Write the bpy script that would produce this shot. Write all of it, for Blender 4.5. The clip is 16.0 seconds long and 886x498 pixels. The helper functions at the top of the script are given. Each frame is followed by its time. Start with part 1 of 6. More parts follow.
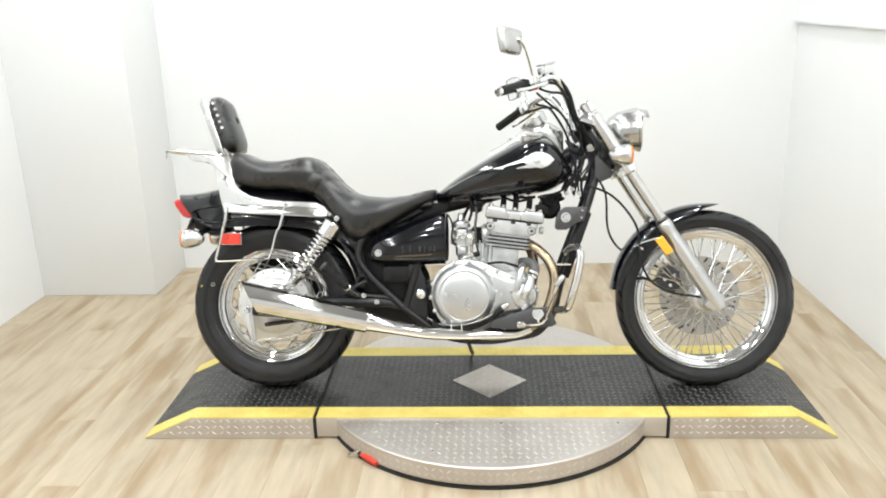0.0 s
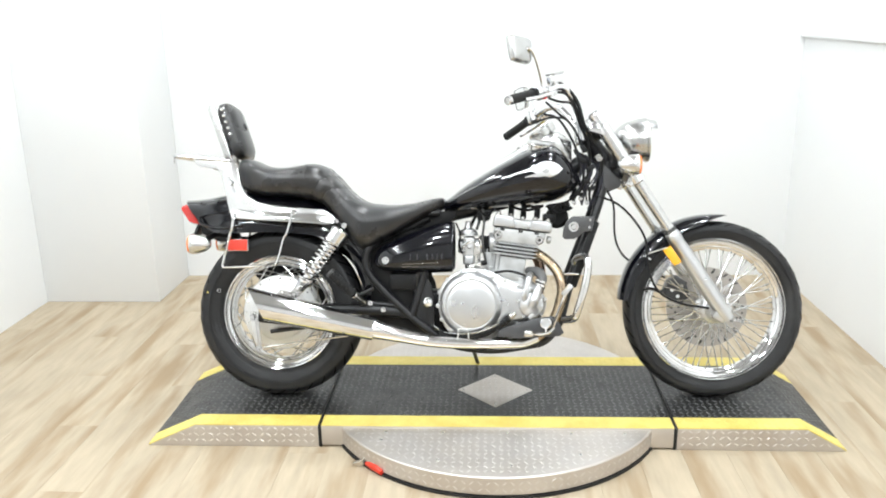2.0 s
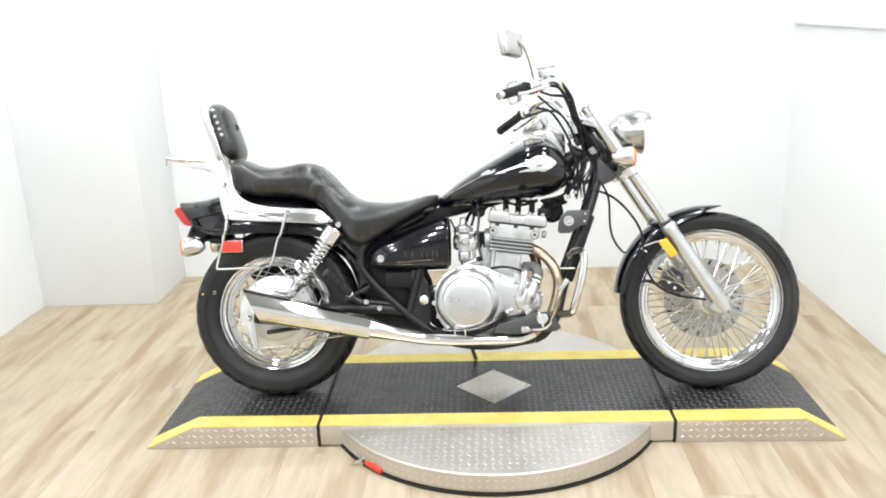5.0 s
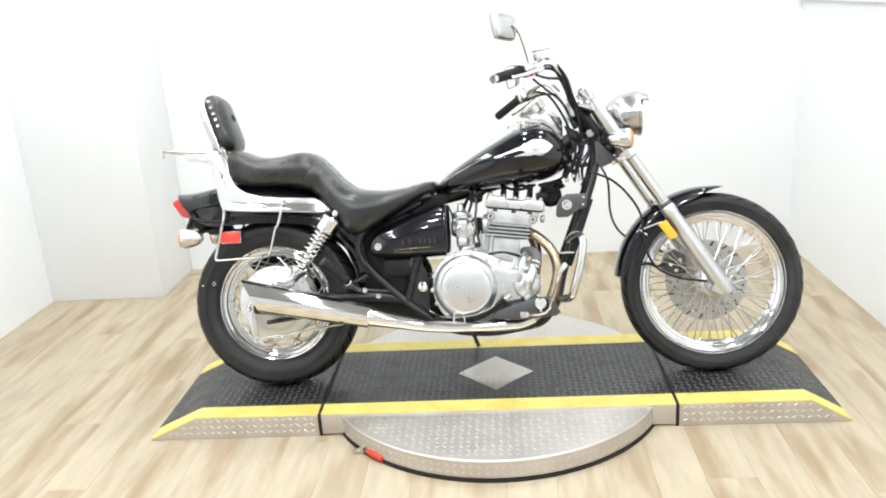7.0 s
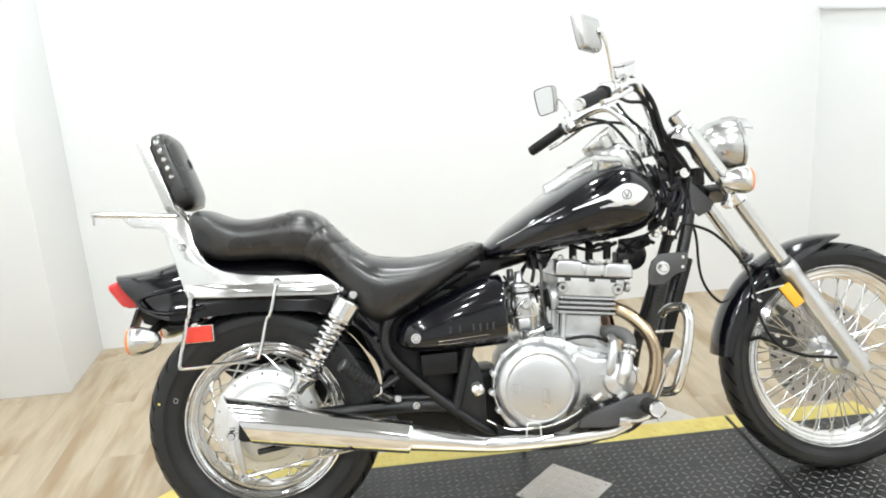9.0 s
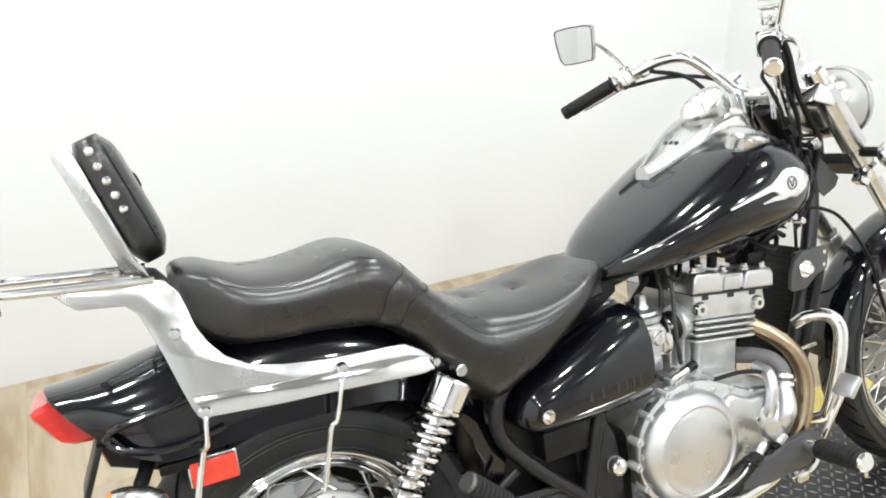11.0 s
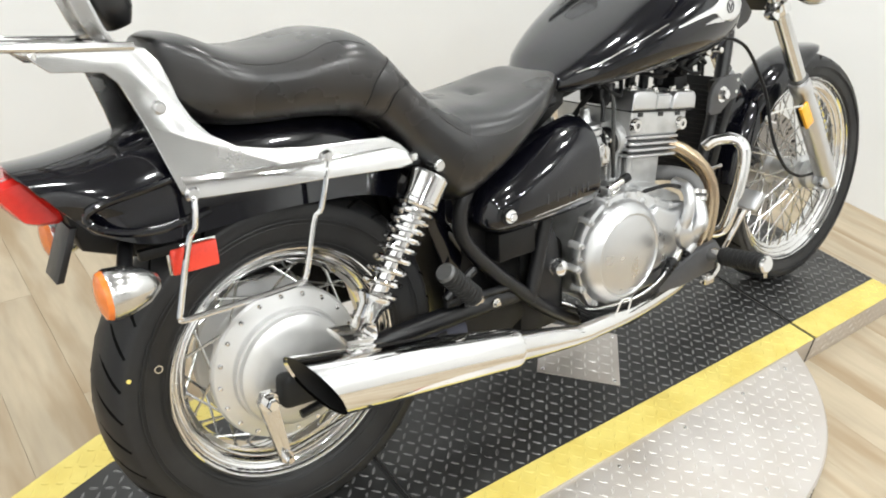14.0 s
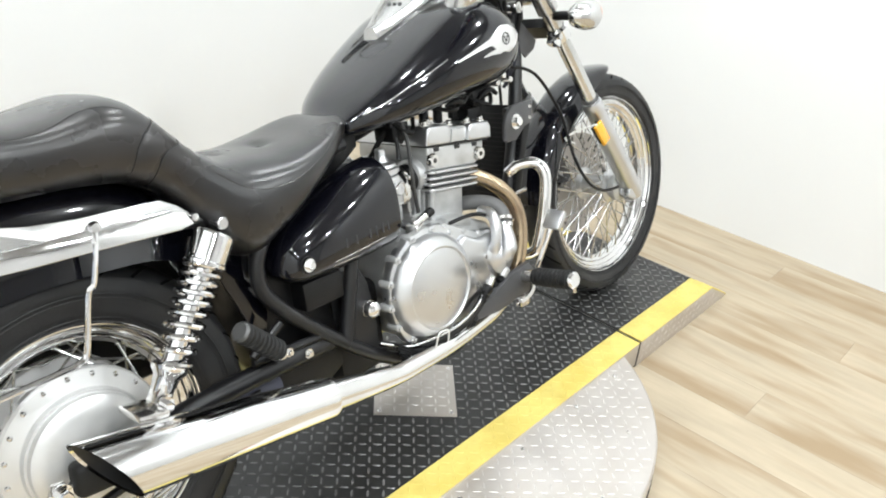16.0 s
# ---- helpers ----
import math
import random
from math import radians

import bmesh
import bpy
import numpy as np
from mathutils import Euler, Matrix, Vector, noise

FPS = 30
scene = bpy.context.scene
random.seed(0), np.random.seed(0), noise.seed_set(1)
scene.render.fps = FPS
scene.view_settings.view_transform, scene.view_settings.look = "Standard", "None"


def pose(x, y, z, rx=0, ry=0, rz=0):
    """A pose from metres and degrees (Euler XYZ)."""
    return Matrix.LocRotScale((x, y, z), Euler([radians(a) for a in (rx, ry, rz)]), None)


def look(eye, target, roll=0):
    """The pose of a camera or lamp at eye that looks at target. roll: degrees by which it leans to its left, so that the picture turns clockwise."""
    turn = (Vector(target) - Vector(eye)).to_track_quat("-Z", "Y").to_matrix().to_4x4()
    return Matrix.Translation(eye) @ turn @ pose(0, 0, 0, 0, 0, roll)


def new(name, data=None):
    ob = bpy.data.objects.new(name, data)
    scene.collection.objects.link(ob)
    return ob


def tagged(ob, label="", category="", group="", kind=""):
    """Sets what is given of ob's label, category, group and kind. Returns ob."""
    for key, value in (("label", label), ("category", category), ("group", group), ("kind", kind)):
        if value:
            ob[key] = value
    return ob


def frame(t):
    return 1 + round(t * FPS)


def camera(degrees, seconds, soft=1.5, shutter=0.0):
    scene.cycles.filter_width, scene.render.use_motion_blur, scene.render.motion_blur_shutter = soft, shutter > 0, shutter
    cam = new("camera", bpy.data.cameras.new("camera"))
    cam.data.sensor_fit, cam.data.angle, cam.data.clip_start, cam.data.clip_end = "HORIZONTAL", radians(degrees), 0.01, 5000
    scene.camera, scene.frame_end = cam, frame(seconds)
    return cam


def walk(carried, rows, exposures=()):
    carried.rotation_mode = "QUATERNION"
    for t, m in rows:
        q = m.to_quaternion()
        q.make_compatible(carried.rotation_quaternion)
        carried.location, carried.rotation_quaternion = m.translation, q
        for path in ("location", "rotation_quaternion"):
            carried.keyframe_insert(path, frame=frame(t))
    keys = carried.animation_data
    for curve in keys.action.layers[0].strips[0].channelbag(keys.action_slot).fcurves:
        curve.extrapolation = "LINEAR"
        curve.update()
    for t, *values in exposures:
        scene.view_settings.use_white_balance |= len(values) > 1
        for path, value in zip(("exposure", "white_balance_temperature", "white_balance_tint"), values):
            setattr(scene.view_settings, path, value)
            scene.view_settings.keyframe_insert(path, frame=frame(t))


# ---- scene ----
cam = camera(56.9, 16.0, soft=1.95)
PATH = [
    (0, (0.791, -2.766, 1.491), (0.689, -0.857, 0.903), -1.6),
    (0.5, (0.783, -2.769, 1.488), (0.668, -0.862, 0.896), -1.8),
    (1, (0.793, -2.76, 1.482), (0.713, -0.86, 0.863), -1.7),
    (1.5, (0.778, -2.763, 1.471), (0.664, -0.853, 0.89), -1.5),
    (2, (0.763, -2.766, 1.471), (0.662, -0.848, 0.915), -1.0),
    (2.5, (0.771, -2.753, 1.484), (0.671, -0.841, 0.904), -1.0),
    (3, (0.766, -2.756, 1.476), (0.647, -0.834, 0.936), -1.9),
    (3.5, (0.774, -2.752, 1.473), (0.664, -0.834, 0.919), -1.4),
    (6, (0.782, -2.749, 1.484), (0.703, -0.834, 0.911), -4.0),
    (6.5, (0.816, -2.749, 1.474), (0.744, -0.833, 0.905), -4.9),
    (7, (0.846, -2.734, 1.463), (0.703, -0.83, 0.868), -3.8),
    (7.5, (0.805, -2.692, 1.419), (0.517, -0.8, 0.838), -1.5),
    (8, (0.689, -2.513, 1.417), (0.77, -0.601, 0.837), -1.0),
    (8.5, (0.563, -2.299, 1.398), (0.807, -0.385, 0.869), -3.3),
    (9, (0.333, -1.931, 1.427), (0.493, -0.019, 0.863), -3.8),
    (9.2, (0.276, -1.83, 1.437), (0.381, 0.071, 0.826), -3.5),
    (11.3, (-0.345, -0.946, 1.472), (0.574, 0.638, 0.667), -1.8),
    (11.5, (-0.405, -0.933, 1.442), (0.587, 0.605, 0.637), -1.5),
    (12, (-0.489, -0.909, 1.395), (0.525, 0.49, 0.387), 2.4),
    (12.5, (-0.49, -0.921, 1.384), (0.653, 0.364, 0.362), 6.7),
    (13, (-0.5, -0.916, 1.389), (0.605, 0.419, 0.391), 5.1),
    (13.5, (-0.506, -0.901, 1.374), (0.584, 0.421, 0.343), 5.8),
    (14, (-0.516, -0.905, 1.359), (0.579, 0.381, 0.289), 6.8),
    (14.5, (-0.502, -0.906, 1.333), (0.625, 0.296, 0.199), 7.3),
    (15, (-0.475, -0.918, 1.335), (0.705, 0.221, 0.19), 8.0),
    (15.5, (-0.445, -0.95, 1.351), (0.796, 0.178, 0.261), 6.2),
    (16, (-0.402, -0.989, 1.378), (0.937, 0.139, 0.412), 4.7),
]
walk(cam, [(t, look(eye, target, roll)) for t, eye, target, roll in PATH],
     exposures=[(0, -0.69, 6480, 10), (0.8, -0.63, 6420, 10), (1.6, -0.53, 6290, 10), (7, -0.50, 6280, 10), (9, -0.64, 6380, 10), (11.3, -0.62, 6400, 10),
                (13, -0.67, 6450, 10), (14.5, -0.76, 6560, 11), (16, -0.62, 6330, 10)])

# ---- light ----
world = bpy.data.worlds.new("showroom_world")
world.use_nodes = True
world.node_tree.nodes["Background"].inputs[0].default_value = (0.9, 0.95, 1.0, 1)
world.node_tree.nodes["Background"].inputs[1].default_value = 0.3
scene.world = world


def ceiling_lamp(x, y, sx, sy, watts, colour=(0.955, 0.985, 0.972)):
    data = bpy.data.lights.new("ceiling_lamp", "AREA")
    data.shape, data.size, data.size_y, data.energy, data.color = "RECTANGLE", sx, sy, watts, colour
    ob = new("ceiling_lamp", data)
    ob.location = (x, y, 3.14)
    return ob


for ly, lw in ((0.95, 27.5), (-0.35, 24.5), (-1.75, 38), (-3.4, 46)):
    for lx in (-0.95, 0.42, 1.80):
        ceiling_lamp(lx, ly, 0.17, 0.17, lw)


# ---- materials ----
def material(name, colour, rough=0.5, metal=0.0, coat=0.0, vary=0.0, scale=20.0, bump=0.0, bump_scale=200.0,
             rough_vary=0.0, second=None, second_scale=3.0, per_object=0.0, stretch=(1, 1, 1), ior=1.5, trans=0.0, coat_rough=0.03, spec=0.5):
    """A principled surface with colour variation at two sizes, uneven gloss and fine relief."""
    m = bpy.data.materials.new(name)
    m.use_nodes = True
    nt = m.node_tree
    n, ln = nt.nodes, nt.links
    b = n["Principled BSDF"]
    b.inputs["Base Color"].default_value = (*colour, 1)
    b.inputs["Roughness"].default_value = rough
    b.inputs["Metallic"].default_value = metal
    b.inputs["Coat Weight"].default_value = coat
    b.inputs["Coat Roughness"].default_value = coat_rough
    b.inputs["IOR"].default_value = ior
    b.inputs["Specular IOR Level"].default_value = spec
    b.inputs["Transmission Weight"].default_value = trans
    tc = n.new("ShaderNodeTexCoord")
    mp = n.new("ShaderNodeMapping")
    mp.inputs["Scale"].default_value = stretch
    ln.new(tc.outputs["Object"], mp.inputs["Vector"])
    if per_object:
        # every piece takes its own stretch of the grain
        who = n.new("ShaderNodeObjectInfo")
        shift = n.new("ShaderNodeVectorMath")
        shift.operation = "SCALE"
        shift.inputs[0].default_value = (7.0, 31.0, 3.0)
        ln.new(who.outputs["Random"], shift.inputs["Scale"])
        ln.new(shift.outputs[0], mp.inputs["Location"])
    colour_out = None
    if vary or second or per_object:
        mix = n.new("ShaderNodeMix")
        mix.data_type = "RGBA"
        mix.inputs["A"].default_value = (*[c * (1 - vary) for c in colour], 1)
        mix.inputs["B"].default_value = (*[min(1, c * (1 + vary)) for c in colour], 1)
        nz = n.new("ShaderNodeTexNoise")
        nz.inputs["Scale"].default_value = scale
        nz.inputs["Detail"].default_value = 5
        ln.new(mp.outputs[0], nz.inputs["Vector"])
        ln.new(nz.outputs[0], mix.inputs["Factor"])
        colour_out = mix.outputs["Result"]
        if second:
            nz2 = n.new("ShaderNodeTexNoise")
            nz2.inputs["Scale"].default_value = second_scale
            nz2.inputs["Detail"].default_value = 4
            ln.new(mp.outputs[0], nz2.inputs["Vector"])
            rp = n.new("ShaderNodeValToRGB")
            rp.color_ramp.elements[0].position, rp.color_ramp.elements[1].position = 0.48, 0.68
            ln.new(nz2.outputs[0], rp.inputs[0])
            mx2 = n.new("ShaderNodeMix")
            mx2.data_type = "RGBA"
            ln.new(rp.outputs[0], mx2.inputs["Factor"])
            ln.new(colour_out, mx2.inputs["A"])
            mx2.inputs["B"].default_value = (*second, 1)
            colour_out = mx2.outputs["Result"]
        if per_object:
            oi = n.new("ShaderNodeObjectInfo")
            mr = n.new("ShaderNodeMapRange")
            mr.inputs["To Min"].default_value, mr.inputs["To Max"].default_value = 1 - per_object, 1 + per_object
            ln.new(oi.outputs["Random"], mr.inputs["Value"])
            hs = n.new("ShaderNodeHueSaturation")
            ln.new(mr.outputs[0], hs.inputs["Value"])
            ln.new(colour_out, hs.inputs["Color"])
            colour_out = hs.outputs[0]
        ln.new(colour_out, b.inputs["Base Color"])
    if rough_vary:
        nr = n.new("ShaderNodeTexNoise")
        nr.inputs["Scale"].default_value = scale * 0.6
        nr.inputs["Detail"].default_value = 6
        ln.new(mp.outputs[0], nr.inputs["Vector"])
        mr2 = n.new("ShaderNodeMapRange")
        mr2.inputs["From Min"].default_value, mr2.inputs["From Max"].default_value = 0.3, 0.7
        mr2.inputs["To Min"].default_value, mr2.inputs["To Max"].default_value = max(0.02, rough - rough_vary), rough + rough_vary
        ln.new(nr.outputs[0], mr2.inputs["Value"])
        ln.new(mr2.outputs[0], b.inputs["Roughness"])
    if bump:
        nb = n.new("ShaderNodeTexNoise")
        nb.inputs["Scale"].default_value = bump_scale
        nb.inputs["Detail"].default_value = 3
        ln.new(mp.outputs[0], nb.inputs["Vector"])
        bp = n.new("ShaderNodeBump")
        bp.inputs["Strength"].default_value = bump
        bp.inputs["Distance"].default_value = 0.002
        ln.new(nb.outputs[0], bp.inputs["Height"])
        ln.new(bp.outputs[0], b.inputs["Normal"])
    return m


WALL = material("white_wall_paint", (0.79, 0.80, 0.805), 0.6, vary=0.02, scale=2, bump=0.05, bump_scale=260)
# ceiling and front wall are unseen; their greys set what the bike reflects
CEIL = material("unseen_ceiling_grey", (0.30, 0.30, 0.30), 0.8, vary=0.03, scale=4)
BACKWALL = material("unseen_wall_grey", (0.55, 0.55, 0.55), 0.7, vary=0.05, scale=3)
PLANK = material("pale_oak_vinyl", (0.45, 0.377, 0.275), 0.60, vary=0.24, scale=7, second=(0.33, 0.245, 0.152), second_scale=2.0,
                 per_object=0.025, stretch=(5, 0.75, 1), rough_vary=0.08, bump=0.05, bump_scale=40, spec=0.3)
GAP = material("brown_floor_joint", (0.40, 0.335, 0.245), 0.8)
TREAD = material("black_tread_paint", (0.021, 0.0210, 0.0208), 0.38, vary=0.35, scale=30, second=(0.027, 0.0265, 0.026), second_scale=7, rough_vary=0.1, spec=0.5)
TREAD_WORN = material("worn_tread_tops", (0.18, 0.18, 0.18), 0.32, metal=0.4, vary=0.45, scale=24, second=(0.10, 0.10, 0.098), second_scale=4, rough_vary=0.08, spec=0.4)
STEEL = material("aluminium_checker_plate", (0.60, 0.565, 0.535), 0.42, metal=0.75, vary=0.08, scale=14, second=(0.54, 0.495, 0.45), second_scale=4, rough_vary=0.08)
STEEL_LUG = material("polished_plate_lugs", (0.66, 0.63, 0.605), 0.42, metal=0.75, vary=0.08, scale=40)
YELLOW = material("yellow_safety_paint", (0.72, 0.595, 0.165), 0.45, vary=0.12, scale=25, second=(0.65, 0.505, 0.115), second_scale=8, bump=0.1, bump_scale=90)
RUBBER_EDGE = material("black_rubber_strip", (0.008, 0.008, 0.008), 0.7)
PAINT = material("gloss_black_paint", (0.0025, 0.0026, 0.0048), 0.2, coat=1.0, vary=0.3, scale=40, spec=0.1, coat_rough=0.06)
LEATHER = material("black_leather", (0.0040, 0.0040, 0.0046), 0.29, coat=0.45, coat_rough=0.32, ior=1.5, vary=0.35, scale=9, second=(0.013, 0.0095, 0.0075), second_scale=4.2, bump=0.07, bump_scale=60, rough_vary=0.07, spec=0.55)
PIPING = material("seat_stitching", (0.012, 0.012, 0.012), 0.5)
SATIN = material("satin_black_frame", (0.0085, 0.0085, 0.0097), 0.34, vary=0.3, scale=50, rough_vary=0.06, spec=0.45)
PLASTIC = material("matt_black_plastic", (0.0045, 0.0045, 0.0050), 0.45, vary=0.3, scale=40, rough_vary=0.1, spec=0.3)
RUBBER = material("tyre_rubber", (0.0125, 0.0127, 0.0138), 0.45, vary=0.3, scale=30, second=(0.030, 0.030, 0.031), second_scale=5, rough_vary=0.1, bump=0.1, bump_scale=150, spec=0.42)
GROOVE_SHADE = material("groove_shade_black", (0.002, 0.002, 0.002), 0.9, spec=0.1)
GRIP = material("grip_rubber", (0.012, 0.012, 0.012), 0.6, bump=0.2, bump_scale=200, spec=0.3)
CHROME = material("chrome", (0.82, 0.82, 0.825), 0.07, metal=1.0, vary=0.04, scale=20, rough_vary=0.03)
CHROME_WAVY = material("hand_bent_chrome", (0.80, 0.80, 0.80), 0.09, metal=1.0, vary=0.05, scale=20, rough_vary=0.04, bump=0.35, bump_scale=16)
CHROME_WORN = material("worn_chrome", (0.70, 0.69, 0.67), 0.16, metal=1.0, vary=0.1, scale=40, rough_vary=0.07)
ALU = material("brushed_aluminium", (0.64, 0.645, 0.655), 0.31, metal=0.95, vary=0.04, scale=26, rough_vary=0.05)
HUB_ALLOY = material("machined_hub_alloy", (0.72, 0.72, 0.715), 0.40, metal=0.70, vary=0.05, scale=30, second=(0.64, 0.64, 0.63), second_scale=12, rough_vary=0.05)
CAST = material("cast_aluminium", (0.56, 0.565, 0.565), 0.45, metal=0.65, vary=0.10, scale=30, second=(0.42, 0.42, 0.415), second_scale=14, bump=0.12, bump_scale=240)
STAINLESS = material("dull_stainless_steel", (0.55, 0.55, 0.545), 0.22, metal=1.0, vary=0.06, scale=24, second=(0.49, 0.485, 0.475), second_scale=7, rough_vary=0.07)
SATIN_CHROME = material("dulled_chrome", (0.66, 0.66, 0.655), 0.2, metal=1.0, vary=0.05, scale=30, second=(0.60, 0.60, 0.59), second_scale=9, rough_vary=0.06)
SPOKE = material("dull_spoke_steel", (0.56, 0.56, 0.55), 0.26, metal=1.0, vary=0.08, scale=60)
GREYPLATE = material("grey_satin_bracket", (0.06, 0.06, 0.063), 0.4, vary=0.15, scale=60)
DISC = material("used_disc_steel", (0.48, 0.45, 0.42), 0.38, metal=1.0, vary=0.12, scale=60)
DARKMETAL = material("dark_metal", (0.10, 0.10, 0.10), 0.4, metal=0.8, vary=0.3, scale=40)
HEADER = material("heat_tinted_steel", (0.44, 0.345, 0.235), 0.24, metal=1.0, vary=0.25, scale=9, second=(0.34, 0.225, 0.18), second_scale=5)
RED = material("red_lens", (0.62, 0.02, 0.015), 0.12, coat=0.6, vary=0.2, scale=90)
REDREF = material("red_reflector_plastic", (0.80, 0.055, 0.03), 0.2, coat=0.5, vary=0.15, scale=300)
ORANGE = material("amber_lens", (0.80, 0.20, 0.03), 0.15, coat=0.6, vary=0.15, scale=120)
AMBER = material("yellow_reflector_plastic", (0.85, 0.42, 0.02), 0.2, coat=0.5, vary=0.1, scale=300)
GLASS = material("clear_glass", (0.95, 0.95, 0.95), 0.03, trans=1.0, ior=1.45)
RAG = material("grey_blue_cloth_flap", (0.075, 0.08, 0.11), 0.8, vary=0.2, scale=40, spec=0.2)
MIRROR = material("mirror_glass", (0.88, 0.89, 0.9), 0.02, metal=1.0)
DIAL = material("pale_dial", (0.72, 0.72, 0.70), 0.4, vary=0.05, scale=60)
INK = material("black_ink", (0.02, 0.02, 0.02), 0.5)
LETTER = material("faded_grey_letters", (0.03, 0.03, 0.033), 0.35)
REDGRIP = material("red_vinyl_grip", (0.70, 0.045, 0.02), 0.4, vary=0.15, scale=60)
SILVER = material("silver_badge_metal", (0.74, 0.74, 0.74), 0.28, metal=0.7, vary=0.06, scale=60)
WIRE = material("dark_blue_sheathing", (0.012, 0.012, 0.022), 0.5, vary=0.2, scale=50)
ZIP = material("white_nylon_tie", (0.75, 0.75, 0.73), 0.5)
MESH_WIRE = material("grey_wire_mesh", (0.32, 0.34, 0.36), 0.4, metal=0.5)
MESH_BACK = material("pale_blue_backing", (0.62, 0.68, 0.80), 0.6, vary=0.06, scale=8)
DARKWOOD = material("dark_weathered_frame", (0.075, 0.068, 0.062), 0.5, vary=0.4, scale=25, stretch=(1, 1, 6), bump=0.2, bump_scale=70)
COOLANT = material("grey_rubber_hose", (0.12, 0.12, 0.12), 0.5)


# ---- mesh helpers ----
def finish(bm, name, mat, sharp=35):
    bmesh.ops.recalc_face_normals(bm, faces=bm.faces[:])
    me = bpy.data.meshes.new(name)
    bm.to_mesh(me)
    bm.free()
    me.materials.append(mat)
    me.polygons.foreach_set("use_smooth", [True] * len(me.polygons))
    me.set_sharp_from_angle(angle=radians(sharp))
    return me


FLARE = False


def flare(bm):
    """Widen the upper bodywork a little, more towards the top."""
    for v in bm.verts:
        k = min(1.0, abs(v.co.y) / 0.10)
        g = k * (0.066 * v.co.z - 0.022)
        v.co.y += math.copysign(max(0.0, g) if v.co.z > 0.33 else 0.0, v.co.y)


def part(name, bm, mat, parent, label="", kind="", sharp=35):
    if FLARE:
        flare(bm)
    ob = new(name, finish(bm, name, mat, sharp))
    ob.parent = parent
    return tagged(ob, label=label, kind=kind)


def thing(name, label, category, place=(0, 0, 0), group="", kind=""):
    ob = new(name)
    ob.location = place
    return tagged(ob, label, category, group, kind)


def solid(name, bm, mat, label, category="", kind="", sharp=35):
    return tagged(new(name, finish(bm, name, mat, sharp)), label, category, kind=kind)


def box(c, s, bevel=0.0, rot=None, bm=None, seg=2):
    bm = bm or bmesh.new()
    r = bmesh.ops.create_cube(bm, size=1.0)
    vs = r["verts"]
    m = Matrix.Translation(c) @ (rot or Matrix.Identity(4)) @ Matrix.Diagonal((*s, 1))
    bmesh.ops.transform(bm, matrix=m, verts=vs)
    if bevel:
        es = list({e for v in vs for e in v.link_edges})
        bmesh.ops.bevel(bm, geom=es, offset=bevel, segments=seg, profile=0.5, affect="EDGES")
    return bm


def smooth_path(pts, n=8, closed=False):
    """A smooth curve through the points."""
    p = [Vector(q) for q in pts]
    out = []
    m = len(p)
    rng = range(m if closed else m - 1)
    for i in rng:
        a, b = p[i], p[(i + 1) % m]
        p0 = p[i - 1] if (i > 0 or closed) else a * 2 - b
        p3 = p[(i + 2) % m] if (i + 2 < m or closed) else b * 2 - a
        for k in range(n):
            t = k / n
            out.append(0.5 * ((2 * a) + (b - p0) * t + (2 * p0 - 5 * a + 4 * b - p3) * t * t + (3 * a - p0 - 3 * b + p3) * t ** 3))
    if not closed:
        out.append(p[-1])
    return out


def tube(pts, radius, segs=10, n=8, closed=False, bm=None, cap=True, straight=False, flat=1.0):
    """A round bar swept along a smooth path. radius: one number, or one for each point given."""
    bm = bm or bmesh.new()
    path = [Vector(q) for q in pts] if straight else smooth_path(pts, n, closed)
    m = len(path)
    if isinstance(radius, (int, float)):
        rad = [radius] * m
    else:
        rad = [float(v) for v in np.interp(np.linspace(0, len(radius) - 1, m), range(len(radius)), radius)]
    rings = []
    up = None
    for i, q in enumerate(path):
        if closed:
            d = path[(i + 1) % m] - path[i - 1]
        else:
            d = path[min(i + 1, m - 1)] - path[max(i - 1, 0)]
        d.normalize()
        if up is None:
            up = d.orthogonal().normalized()
            if flat != 1.0:
                up = (Vector((0, 1, 0)) - d * d.y).normalized()
        up = (up - d * up.dot(d)).normalized()
        side = d.cross(up)
        rings.append([bm.verts.new(q + (up * math.cos(a) * flat + side * math.sin(a)) * rad[i])
                      for a in [2 * math.pi * k / segs for k in range(segs)]])
    for i in range(m if closed else m - 1):
        a, b = rings[i], rings[(i + 1) % m]
        for k in range(segs):
            bm.faces.new((a[k], a[(k + 1) % segs], b[(k + 1) % segs], b[k]))
    if cap and not closed:
        bm.faces.new(rings[0][::-1])
        bm.faces.new(rings[-1])
    return bm


def lathe(profile, centre=(0, 0, 0), axis="y", segs=32, bm=None, rot=None, closed=False):
    """A profile of (radius, along) turned round the axis."""
    bm = bm or bmesh.new()
    m = Matrix.Translation(centre) @ (rot or {"y": Matrix.Rotation(radians(-90), 4, "X"), "x": Matrix.Rotation(radians(90), 4, "Y"),
                                               "z": Matrix.Identity(4)}[axis])
    rings = []
    for r, h in profile:
        if r < 1e-5:
            rings.append([bm.verts.new(m @ Vector((0, 0, h)))])
        else:
            rings.append([bm.verts.new(m @ Vector((r * math.cos(a), r * math.sin(a), h)))
                          for a in [2 * math.pi * k / segs for k in range(segs)]])
    pairs = list(zip(rings, rings[1:]))
    if closed:
        pairs.append((rings[-1], rings[0]))
    for a, b in pairs:
        for k in range(segs):
            k2 = (k + 1) % segs
            if len(a) == 1 and len(b) == 1:
                continue
            if len(a) == 1:
                bm.faces.new((a[0], b[k], b[k2]))
            elif len(b) == 1:
                bm.faces.new((a[k], b[0], a[k2]))
            else:
                bm.faces.new((a[k], b[k], b[k2], a[k2]))
    return bm


